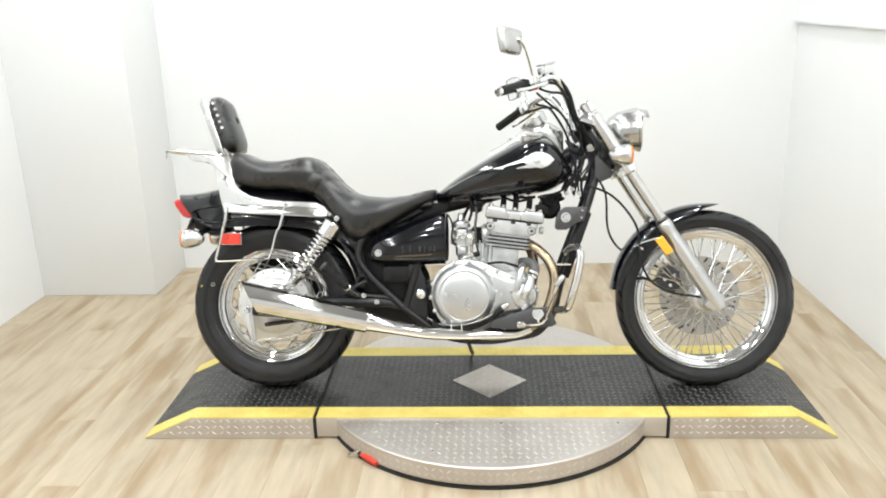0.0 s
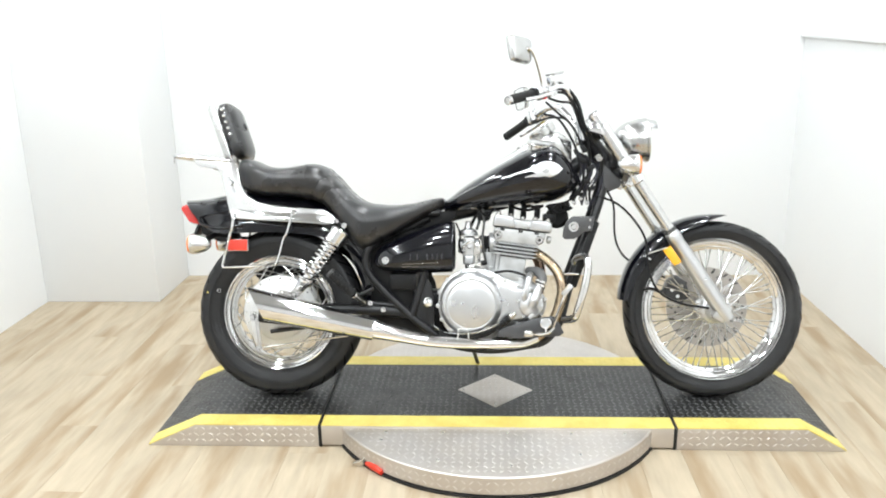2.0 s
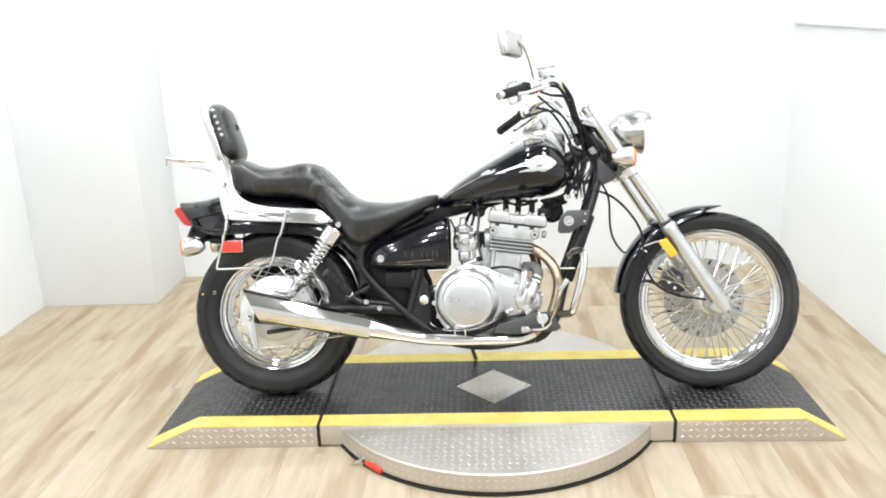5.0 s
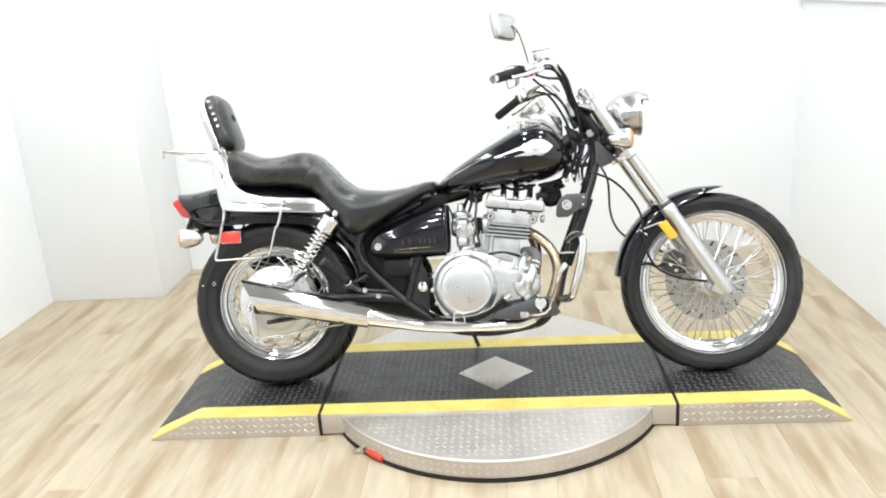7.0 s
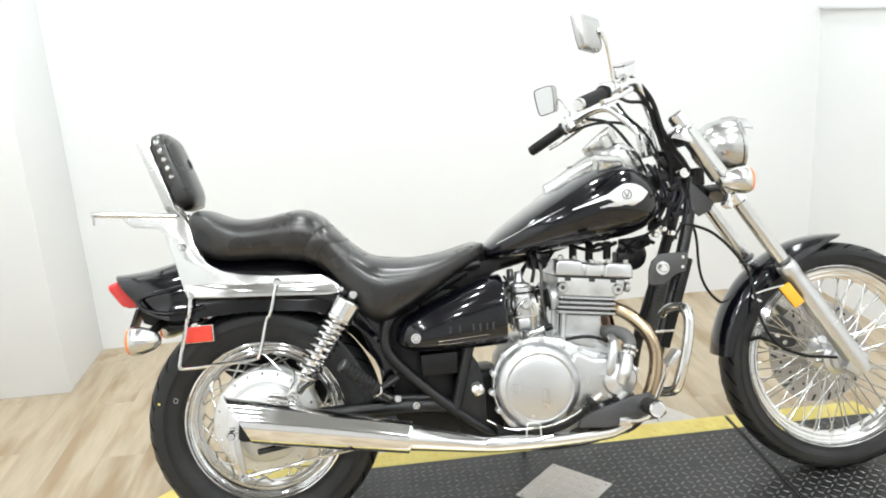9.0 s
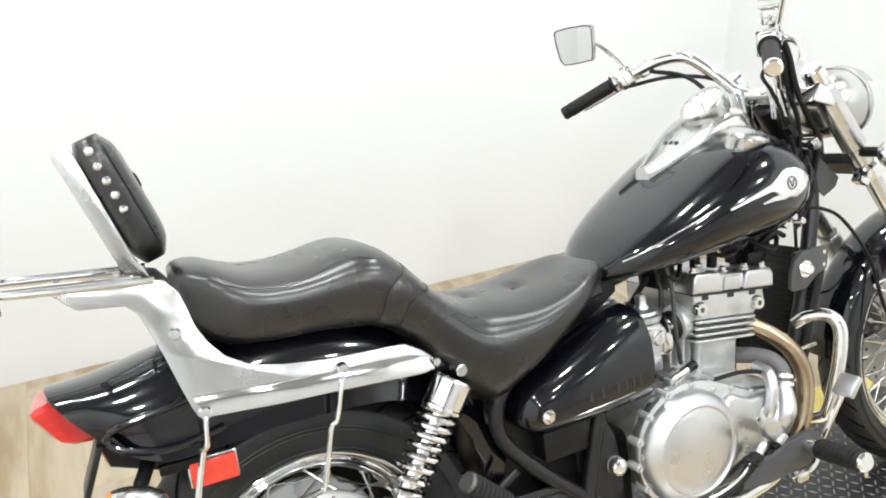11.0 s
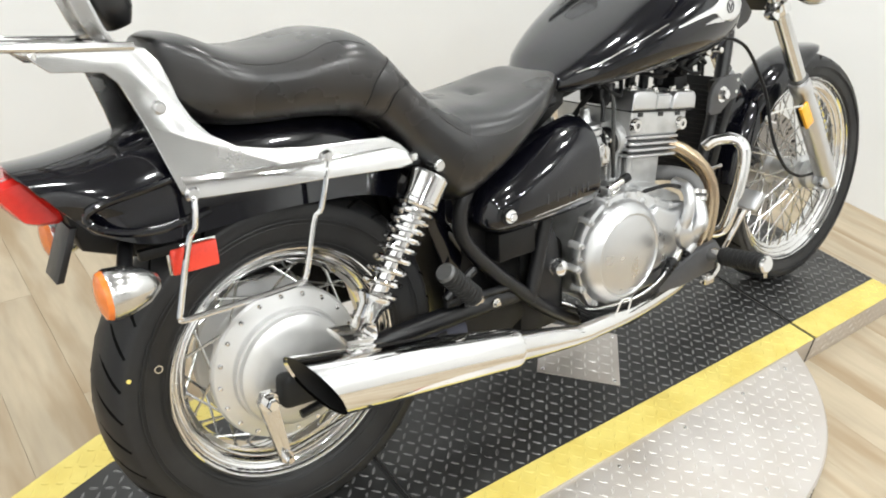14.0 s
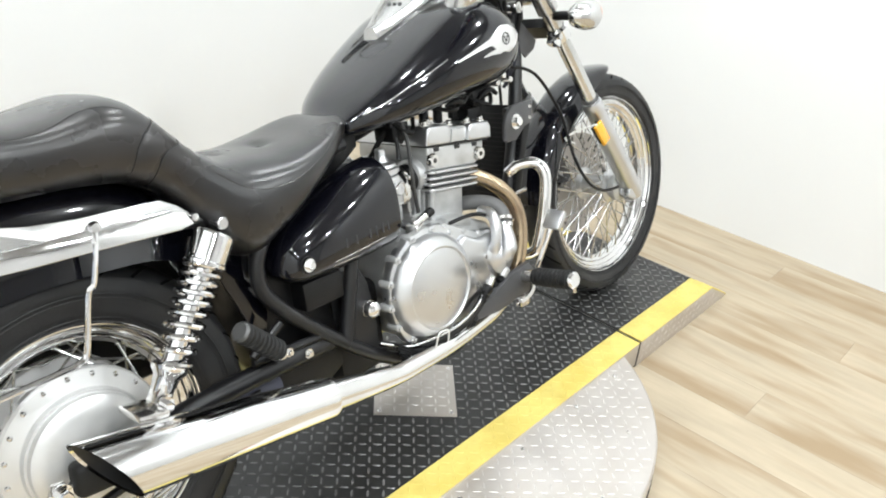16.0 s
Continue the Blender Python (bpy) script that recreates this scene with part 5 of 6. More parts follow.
for x in (0.812, 0.962):
    part("head_plug", tilted(lathe([(0.0045, -0.005), (0.0055, -0.010), (0.0125, -0.010), (0.0150, -0.005), (0.0165, 0)], (x, -0.110, 0.598), "y", 20)), CHROME_WORN, eng)
    part("plug_bolt", tilted(lathe([(0, -0.006), (0.0055, -0.006), (0.0055, 0)], (x, -0.110, 0.598), "y", 6)), DARKMETAL, eng)
# black pads stand in for the shade in recesses under the cover
for x in (0.826, 0.892, 0.950):
    part("recess_shade", tilted(box((x, -0.1105, 0.620), (0.016, 0.004, 0.009), 0.0015)), INK, eng, "dark pad painted for a shaded recess")
part("head_boss", tilted(rod((0.99, -0.075, 0.603), (1.006, -0.075, 0.603), 0.014, 14)), CAST, eng)

# carburettors and intake
for sd in (-1, 1):
    carb = part("carburettor", lathe([(0.021, -0.045), (0.026, -0.04), (0.026, -0.025), (0.022, -0.02), (0.022, 0.015), (0.027, 0.02), (0.027, 0.035), (0.022, 0.038)], (0.712, sd * 0.062, 0.555), "x", 24), CAST, bike, "cast carburettor")
    part("carb_body", box((0.706, sd * 0.070, 0.556), (0.044, 0.060, 0.066), 0.009, seg=3), CAST, carb)
    part("body_boss", lathe([(0.015, -0.012), (0.015, 0.0), (0.012, 0.004), (0.006, 0.004), (0.005, 0.002), (0, 0.002)], (0.712, sd * 0.101 - 0.004, 0.560), "y", 18, rot=Matrix.Rotation(radians(90 if sd < 0 else -90), 4, "X")), ALU, carb)
    part("diaphragm_cover", lathe([(0.033, -0.008), (0.0355, -0.006), (0.0355, 0.004), (0.030, 0.007), (0.028, 0.013), (0.016, 0.018), (0.011, 0.026), (0.011, 0.042), (0.008, 0.046), (0, 0.047)], (0.704, sd * 0.070, 0.600), "z", 28), ALU, carb, "round diaphragm cover")
    for a in (45, 135, 225, 315):
        part("cover_screw", lathe([(0.0042, 0), (0.0042, 0.004), (0, 0.005)], (0.704 + 0.0295 * math.cos(radians(a)), sd * 0.070 + 0.0295 * math.sin(radians(a)), 0.604), "z", 8), CHROME_WORN, carb)
    part("float_bowl", box((0.706, sd * 0.070, 0.506), (0.042, 0.052, 0.040), 0.010, seg=3), ALU, carb, "float bowl")
    part("bowl_flange", box((0.706, sd * 0.070, 0.526), (0.052, 0.060, 0.005), 0.0015), CAST, carb)
    part("bowl_drain", lathe([(0.008, 0), (0.008, -0.010), (0.005, -0.012), (0.005, -0.020), (0, -0.021)], (0.700, sd * 0.070, 0.487), "z", 8), CHROME_WORN, carb)
    part("intake_boot", lathe([(0.023, -0.024), (0.029, -0.020), (0.031, -0.012), (0.027, -0.006), (0.031, 0.0), (0.027, 0.006), (0.031, 0.012), (0.031, 0.020), (0.025, 0.024)], (0.766, sd * 0.062, 0.562), "x", 28), PLASTIC, carb, "black ribbed intake boot")
    part("boot_clip", lathe([(0.0305, -0.0035), (0.0330, -0.0035), (0.0330, 0.0035), (0.0305, 0.0035)], (0.751, sd * 0.062, 0.562), "x", 28, closed=True), CHROME_WORN, carb)
    part("clip_screw", box((0.751, sd * 0.094, 0.574), (0.009, 0.014, 0.009), 0.002), CHROME_WORN, carb)
    part("intake_flange", lathe([(0.026, -0.012), (0.036, -0.006), (0.038, 0.0), (0.038, 0.012)], (0.790, sd * 0.062, 0.565), "x", 24), CAST, carb)
    for z in (0.537, 0.578):
        part("carb_screw", rod((0.692, sd * 0.098, z), (0.692, sd * 0.106, z), 0.005, 8), CHROME_WORN, carb)
    part("carb_linkage", tube([(0.680, sd * 0.10, 0.53), (0.690, sd * 0.108, 0.556), (0.720, sd * 0.106, 0.572), (0.735, sd * 0.10, 0.540)], 0.0032, 8), CHROME_WORN, carb)
    part("throttle_plate", prism([(0.724, 0.522), (0.746, 0.528), (0.748, 0.556), (0.738, 0.566), (0.724, 0.560)], sd * 0.100 - 0.0015, sd * 0.100 + 0.0015, 0.0005), CHROME_WORN, carb)
    coil = [(0.742 + 0.0055 * math.cos(k * 0.9), sd * 0.094 + 0.0055 * math.sin(k * 0.9), 0.500 + 0.0006 * k) for k in range(50)]
    part("idle_spring", tube(coil, 0.0011, 5, straight=True), CHROME_WORN, carb)
    part("idle_screw", rod((0.742, sd * 0.094, 0.490), (0.742, sd * 0.094, 0.540), 0.0035, 8), ALU, carb)
part("choke_tube", tube([(0.700, -0.10, 0.49), (0.715, -0.105, 0.475), (0.74, -0.10, 0.47)], 0.006, 8), DARKMETAL, bike)
part("fuel_hose", tube([(0.71, -0.03, 0.62), (0.73, -0.05, 0.66), (0.76, -0.06, 0.69)], 0.006, 8), PLASTIC, bike)
part("vent_hose", tube([(0.758, -0.088, 0.690), (0.762, -0.095, 0.640), (0.757, -0.100, 0.590), (0.760, -0.098, 0.540), (0.770, -0.092, 0.490)], 0.0045, 8), DARKMETAL, bike, "dark vent hose")
part("vent_hose", tube([(0.742, -0.060, 0.690), (0.745, -0.080, 0.650), (0.735, -0.090, 0.615)], 0.005, 8), PLASTIC, bike)
part("choke_cable", tube([(0.660, -0.095, 0.64), (0.676, -0.108, 0.60), (0.672, -0.112, 0.56), (0.684, -0.110, 0.53)], 0.0032, 8), PLASTIC, bike)
part("coil_bracket", prism([(0.735, 0.690), (0.790, 0.685), (0.785, 0.655), (0.765, 0.640), (0.745, 0.660)], -0.075, -0.068, 0.002), SATIN, bike)

# side cover: a barrel-shaped pod that widens forward
POD_X = [0.362, 0.40, 0.46, 0.54, 0.60, 0.646]
POD_TOP = [0.540, 0.564, 0.590, 0.622, 0.640, 0.646]
POD_LOW = [0.474, 0.465, 0.461, 0.459, 0.459, 0.461]
POD_OUT = [0.148, 0.166, 0.173, 0.174, 0.170, 0.166]


def pod_point(x, a, sd):
    """A point of the side cover: a runs from 0 at its top over the outer side to pi at its bottom."""
    e = math.sqrt(max(0.0, 1 - (1 - min(1.0, (x - 0.3615) / 0.036)) ** 2))
    zt, zl, yo = smooth_interp(x, POD_X, POD_TOP), smooth_interp(x, POD_X, POD_LOW), smooth_interp(x, POD_X, POD_OUT)
    ca, sa = math.cos(a), max(0.0, math.sin(a))
    out = sa ** (0.78 if ca > 0 else 0.60)
    return Vector((x, sd * (0.082 + (yo - 0.082) * (0.45 + 0.55 * e) * out), (zt + zl) / 2 - 0.012 + 0.012 * abs(ca) + (zt - zl) / 2 * e * math.copysign(abs(ca) ** 0.80, ca)))


def pod_at(x, z, sd, lift):
    """The place on the cover's outer side at height z."""
    q = min((pod_point(x, math.pi * (0.2 + 0.6 * k / 120), sd) for k in range(121)), key=lambda p: abs(p.z - z))
    return Vector((x, q.y + sd * lift, z))


for sd in (-1, 1):
    rings = [[pod_point(0.362 + 0.284 * (k / 29) ** 1.25, math.pi * j / 24, sd) for j in range(25)] for k in range(30)]
    rim = rings[-1]
    mid = sum(rim, Vector()) / len(rim)
    rings += [[q + Vector((0.004, 0, 0)) + (mid - q) * 0.03 for q in rim], [q + Vector((0.003, 0, 0)) + (mid - q) * 0.10 for q in rim], [q - Vector((0.012, 0, 0)) + (mid - q) * 0.13 for q in rim]]
    cover = part("side_cover", loft(rings), PAINT, bike, "gloss black side cover", sharp=50)
    seatb = pod_at(0.411, 0.507, sd, 0.0)
    bolt((0.411, seatb.y - 0.001 if sd < 0 else seatb.y + 0.007, 0.507), 0.0085, 0.012, cover)
    part("bolt_recess", lathe([(0.0145, -0.002), (0.0165, -0.002), (0.0165, 0.004), (0.0145, 0.004)], (0.411, seatb.y, 0.507), "y", 20, closed=True), SATIN, cover)
    for x, w in ((0.50, 0.008), (0.525, 0.008), (0.56, 0.01), (0.578, 0.009), (0.596, 0.01), (0.612, 0.009)):
        part("letter_bar", box(pod_at(x, 0.520, sd, -0.0006), (w * 0.4, 0.0032, 0.018), 0.0008), LETTER, cover)
    # bright lines drawn for the reflections low on the cover
    part("glint_line", tube([pod_at(x, 0.493 + 0.045 * (x - 0.47), sd, 0.0) for x in (0.47, 0.50, 0.54, 0.57, 0.60)], 0.0008, 6), SATIN_CHROME, cover, "thin line painted bright for a reflection")
    part("glint_line", tube([pod_at(x, 0.4845, sd, 0.0) for x in (0.465, 0.50, 0.53)], 0.0007, 6), SATIN_CHROME, cover)
part("battery_box", box((0.468, 0, 0.427), (0.096, 0.246, 0.058), 0.006), PLASTIC, bike)
# black filler added to close the see-through gap under the seat nose
part("nose_gap_filler", prism([(0.50, 0.600), (0.52, 0.640), (0.58, 0.680), (0.66, 0.690), (0.66, 0.660), (0.62, 0.635), (0.58, 0.615)], -0.055, 0.055, 0.006), PLASTIC, bike, "black filler in the gap under the seat nose")
part("air_box", box((0.53, 0, 0.55), (0.2, 0.16, 0.14), 0.015), PLASTIC, bike)

# frame
for sd in (-1, 1):
    y = sd * 0.118
    ft = part("frame_rail", tube([(0.56, sd * 0.06, 0.660), (0.46, sd * 0.075, 0.612), (0.385, sd * 0.105, 0.578), (0.348, y, 0.553), (0.334, y, 0.515), (0.341, y, 0.466), (0.397, y, 0.397), (0.485, y, 0.314), (0.573, y, 0.244), (0.66, sd * 0.112, 0.195), (0.80, sd * 0.108, 0.180), (0.95, sd * 0.10, 0.200)],
                             0.0145, 12, 8), SATIN, bike, "satin black frame rail")
    part("frame_upright", rod((0.552, y, 0.475), (0.498, y, 0.292), 0.0145, 14), SATIN, ft)
    part("frame_plate", prism([(0.556, 0.445), (0.573, 0.41), (0.583, 0.34), (0.580, 0.240), (0.560, 0.252), (0.510, 0.300), (0.528, 0.36)], y - 0.006, y + 0.006, 0.003), SATIN, ft, "welded gusset plate")
    part("down_tube", tube([(1.215, sd * 0.035, 0.86), (1.186, sd * 0.06, 0.735), (1.131, sd * 0.078, 0.575), (1.066, sd * 0.088, 0.40), (1.035, sd * 0.095, 0.285), (0.99, sd * 0.10, 0.222), (0.95, sd * 0.10, 0.200)], 0.0165, 12, 6), SATIN, bike, "satin black down tube")
    part("seat_rail", tube([(0.60, sd * 0.08, 0.68), (0.40, sd * 0.105, 0.655), (0.24, sd * 0.118, 0.64), (0.10, sd * 0.112, 0.66)], 0.012, 10), SATIN, bike)
bolt((0.560, -0.128, 0.355), 0.012, 0.022, bike, CHROME)
part("bolt_cap", lathe([(0, -0.156), (0.010, -0.155), (0.016, -0.150), (0.0175, -0.142), (0.0175, -0.126)], (0.560, 0, 0.355), "y", 24), CHROME, bike, "chrome pivot cap")
part("backbone", tube([(1.14, 0, 0.87), (0.9, 0, 0.74), (0.62, 0, 0.67)], 0.03, 12), SATIN, bike)
part("rear_inner_guard", prism([(0.30, 0.62), (0.42, 0.60), (0.50, 0.45), (0.52, 0.24), (0.44, 0.20), (0.365, 0.25), (0.335, 0.30), (0.330, 0.36), (0.325, 0.45), (0.30, 0.53), (0.26, 0.59)], -0.082, 0.082, 0.008), PLASTIC, bike)
# black block added to fill the see-through gap behind the frame plates
part("frame_gap_block", box((0.57, 0, 0.29), (0.13, 0.17, 0.20), 0.02), PLASTIC, bike)
for y in (-0.083, 0.083):
    part("fender_front", prism([(0.20, 0.66), (0.33, 0.60), (0.36, 0.42), (0.335, 0.33), (0.318, 0.33), (0.312, 0.42), (0.27, 0.53), (0.18, 0.61)], y - 0.003, y + 0.003, 0.002), PAINT, bike, "front skirt of the rear fender")
part("radiator", box((1.122, 0, 0.525), (0.026, 0.22, 0.25), 0.005, Matrix.Rotation(radians(19.7), 4, "Y")), PLASTIC, bike, "black radiator")
radfin = finish(box((0, 0, 0), (0.002, 0.21, 0.0018)), "radiator_fin", PLASTIC)
for k in range(20):
    ob = new("radiator_fin", radfin)
    ob.parent = bike
    z = 0.42 + 0.0108 * k
    ob.location = (1.122 - 0.0145 + (z - 0.525) * math.tan(radians(19.7)), 0, z)
bk = part("key_bracket", prism([(1.042, 0.588), (1.046, 0.622), (1.056, 0.645), (1.078, 0.661), (1.118, 0.662), (1.157, 0.660), (1.152, 0.632), (1.146, 0.610), (1.119, 0.604), (1.085, 0.580), (1.05, 0.580)], -0.128, -0.116, 0.004), GREYPLATE, bike, "dark grey bracket plate")
bolt((1.081, -0.128, 0.624), 0.012, 0.016, bk, CHROME)
for bx, bz in ((1.140, 0.648), (1.137, 0.622)):
    part("bracket_hole", lathe([(0, -0.001), (0.0045, -0.001), (0.0045, 0)], (bx, -0.128, bz), "y", 10), CHROME_WORN, bk)
part("bracket_stay", box((1.115, -0.100, 0.635), (0.04, 0.04, 0.03), 0.004), SATIN, bk)
part("horn", lathe([(0, -0.02), (0.03, -0.018), (0.042, -0.006), (0.042, 0.006), (0.02, 0.018), (0, 0.02)], (1.03, -0.03, 0.66), "y", 28), PLASTIC, bike)

# exhaust
EXP = [(0.945, -0.072, 0.532), (0.985, -0.105, 0.508), (1.024, -0.136, 0.460), (1.038, -0.150, 0.400), (1.022, -0.155, 0.325), (0.990, -0.152, 0.265), (0.945, -0.150, 0.228)]
part("exhaust_header", tube(EXP, 0.0180, 18, 8), HEADER, bike, "heat-tinted exhaust header")
part("exhaust_header", tube([(0.945, 0.06, 0.530), (0.970, 0.065, 0.49), (0.976, 0.06, 0.42), (0.955, 0.03, 0.33), (0.92, -0.04, 0.25), (0.88, -0.13, 0.222)], 0.0195, 14, 8), HEADER, bike)
part("exhaust_pipe", tube([(0.950, -0.150, 0.231), (0.905, -0.152, 0.214), (0.86, -0.158, 0.211), (0.79, -0.169, 0.211), (0.72, -0.178, 0.213), (0.64, -0.184, 0.216), (0.56, -0.192, 0.224), (0.46, -0.195, 0.241)], [0.0205, 0.0205, 0.0205, 0.0205, 0.0205, 0.0205, 0.021, 0.022], 18, 6), CHROME_WAVY, bike, "chrome exhaust pipe")
ma, mb = Vector((0.56, -0.194, 0.224)), Vector((-0.055, -0.226, 0.360))
md = (mb - ma).normalized()
ml = (mb - ma).length
mrot = md.to_track_quat("Z", "Y").to_matrix().to_4x4()
mbm = lathe([(0.020, 0.0), (0.022, 0.02), (0.026, 0.09), (0.0325, 0.185), (0.0335, 0.188), (0.0388, 0.190), (0.0400, 0.194), (0.0400, 0.20), (0.0415, 0.25), (0.0462, 0.38), (0.0502, 0.50), (0.0527, ml + 0.06),
             (0.0512, ml + 0.06), (0.0488, 0.50)], ma, segs=48, rot=mrot, bm=None)
# slash cut, facing back and outward; the upper lip reaches furthest
cut_p, cut_n = Vector((-0.070, -0.217, 0.411)), Vector((-0.87, -0.22, -0.44)).normalized()
bmesh.ops.bisect_plane(mbm, geom=mbm.verts[:] + mbm.edges[:] + mbm.faces[:], plane_co=cut_p, plane_no=cut_n, clear_outer=True)
lbm = lathe([(0.0, 0.44), (0.0465, 0.44), (0.0482, 0.50), (0.0507, ml + 0.06)], ma, segs=40, rot=mrot)
bmesh.ops.bisect_plane(lbm, geom=lbm.verts[:] + lbm.edges[:] + lbm.faces[:], plane_co=cut_p - cut_n * 0.004, plane_no=cut_n, clear_outer=True)
muf = part("muffler", mbm, CHROME, bike, "long slash-cut chrome muffler", sharp=40)
part("muffler_core", rod(ma + md * (ml - 0.22), ma + md * (ml - 0.11), 0.026, 24), DARKMETAL, muf, "dark exhaust outlet")
part("muffler_liner", lbm, INK, muf, "black liner inside the muffler")
part("muffler_hanger", box((0.055, -0.175, 0.392), (0.05, 0.07, 0.012), 0.003, Matrix.Rotation(radians(13), 4, "Y")), CHROME_WORN, muf)

# foot controls
fpb = part("peg_bracket", prism([(0.806, 0.240), (0.813, 0.265), (0.88, 0.285), (0.945, 0.305), (1.003, 0.311), (1.025, 0.285), (1.041, 0.253), (1.024, 0.241), (0.959, 0.238), (0.883, 0.232)], -0.197, -0.180, 0.005), GREYPLATE, bike, "dark grey foot control bracket")
part("peg_joint", rod((0.985, -0.165, 0.280), (0.980, -0.232, 0.288), 0.016), CHROME_WORN, fpb)
fp = part("foot_peg", rod((0.980, -0.228, 0.288), (0.966, -0.342, 0.305), 0.0195, 20), GRIP, bike, "ribbed rubber foot peg")
ribs = bmesh.new()
for k in range(9):
    t = k / 8
    c = Vector((0.979, -0.238, 0.290)).lerp(Vector((0.967, -0.333, 0.304)), t)
    lathe([(0.0195, -0.003), (0.0215, -0.0015), (0.0215, 0.0015), (0.0195, 0.003)], c, "y", 20, ribs, closed=True)
part("peg_ribs", ribs, GRIP, fp, "rubber ribs", "stuff")
part("peg_end", rod((0.966, -0.340, 0.305), (0.965, -0.351, 0.306), 0.0190, 20), CHROME, fp, "chrome peg end")
part("peg_feeler", rod((0.966, -0.346, 0.290), (0.966, -0.346, 0.276), 0.004, 8), CHROME_WORN, fp)
gb = part("engine_guard", tube([(1.086, -0.088, 0.494), (1.100, -0.108, 0.511), (1.120, -0.140, 0.516), (1.127, -0.163, 0.502), (1.125, -0.171, 0.468), (1.112, -0.169, 0.400), (1.090, -0.160, 0.322), (1.082, -0.147, 0.301), (1.068, -0.122, 0.292), (1.046, -0.098, 0.290)], 0.0140, 16, 8), CHROME, bike, "bent chrome guard bar")
part("guard_bolt", rod((1.02, -0.128, 0.455), (1.10, -0.128, 0.455), 0.004, 8), CHROME_WORN, gb)
bp = part("brake_pedal", rod((1.000, -0.208, 0.275), (1.044, -0.242, 0.398), 0.0060, 10), CHROME, bike, "chrome brake pedal")
part("pedal_pad", box((1.046, -0.247, 0.408), (0.046, 0.046, 0.014), 0.003, Matrix.Rotation(radians(-50), 4, "Y")), ALU, bp, "bare pedal pad")
part("pedal_heel", tube([(1.005, -0.20, 0.272), (0.985, -0.215, 0.256), (0.955, -0.228, 0.252), (0.925, -0.238, 0.256)], 0.0065, 10), CHROME_WORN, bp)
part("pedal_knob", box((0.914, -0.240, 0.256), (0.032, 0.020, 0.022), 0.006), CHROME_WORN, bp)
pp = part("pillion_peg", rod((0.300, -0.195, 0.390), (0.224, -0.216, 0.464), 0.0175, 18), GRIP, bike, "folded ribbed pillion foot peg")
ribs = bmesh.new()
for k in range(9):
    c = Vector((0.293, -0.197, 0.397)).lerp(Vector((0.23, -0.2145, 0.458)), k / 8)
    dd = (Vector((0.224, -0.216, 0.464)) - Vector((0.300, -0.195, 0.390))).to_track_quat("Z", "Y").to_matrix().to_4x4()
    lathe([(0.0175, -0.003), (0.0195, -0.0015), (0.0195, 0.0015), (0.0175, 0.003)], c, bm=ribs, segs=18, rot=dd, closed=True)
part("peg_ribs", ribs, GRIP, pp, "rubber ribs", "stuff")
part("peg_end", rod((0.226, -0.2155, 0.462), (0.219, -0.2175, 0.469), 0.0182, 18), DARKMETAL, pp)
part("peg_mount", rod((0.330, -0.130, 0.352), (0.300, -0.196, 0.389), 0.014, 14), CHROME_WORN, pp)
bolt((0.352, -0.14, 0.352), 0.0058, 0.010, bike)
bolt((0.398, -0.134, 0.328), 0.0062, 0.010, bike, CHROME_WORN)
part("peg_strut", rod((0.283, -0.128, 0.357), (0.445, -0.120, 0.342), 0.008, 10), SATIN, bike)
part("peg_strut", rod((0.283, -0.128, 0.366), (0.360, -0.120, 0.404), 0.008, 10), SATIN, bike)
part("side_stand", tube([(0.70, 0.12, 0.19), (0.72, 0.20, 0.125), (0.735, 0.285, 0.066)], 0.008, 10), DARKMETAL, bike, "side stand")
part("stand_foot", box((0.737, 0.295, 0.062), (0.05, 0.035, 0.008), 0.002, Matrix.Rotation(radians(LEAN), 4, "X")), SATIN, bike)

# handlebar
hb = part("handlebar", tube([(0.930, -0.220, 1.082), (0.985, -0.175, 1.104), (1.030, -0.140, 1.120), (1.060, -0.112, 1.110), (1.090, -0.082, 1.060), (1.118, -0.058, 1.000), (1.130, 0.0, 0.985),
                             (1.118, 0.060, 0.998), (1.085, 0.100, 1.048), (1.052, 0.142, 1.088), (1.015, 0.188, 1.090), (0.978, 0.232, 1.072), (0.940, 0.275, 1.050)], 0.0128, 14, 8), CHROME, bike, "chrome swept-back handlebar")
for y, z in ((-0.05, 0.985), (0.055, 0.98)):
    part("riser", rod((1.128, y, z - 0.05), (1.118, y, z + 0.022), 0.020, 16), CHROME, hb, "chrome riser")


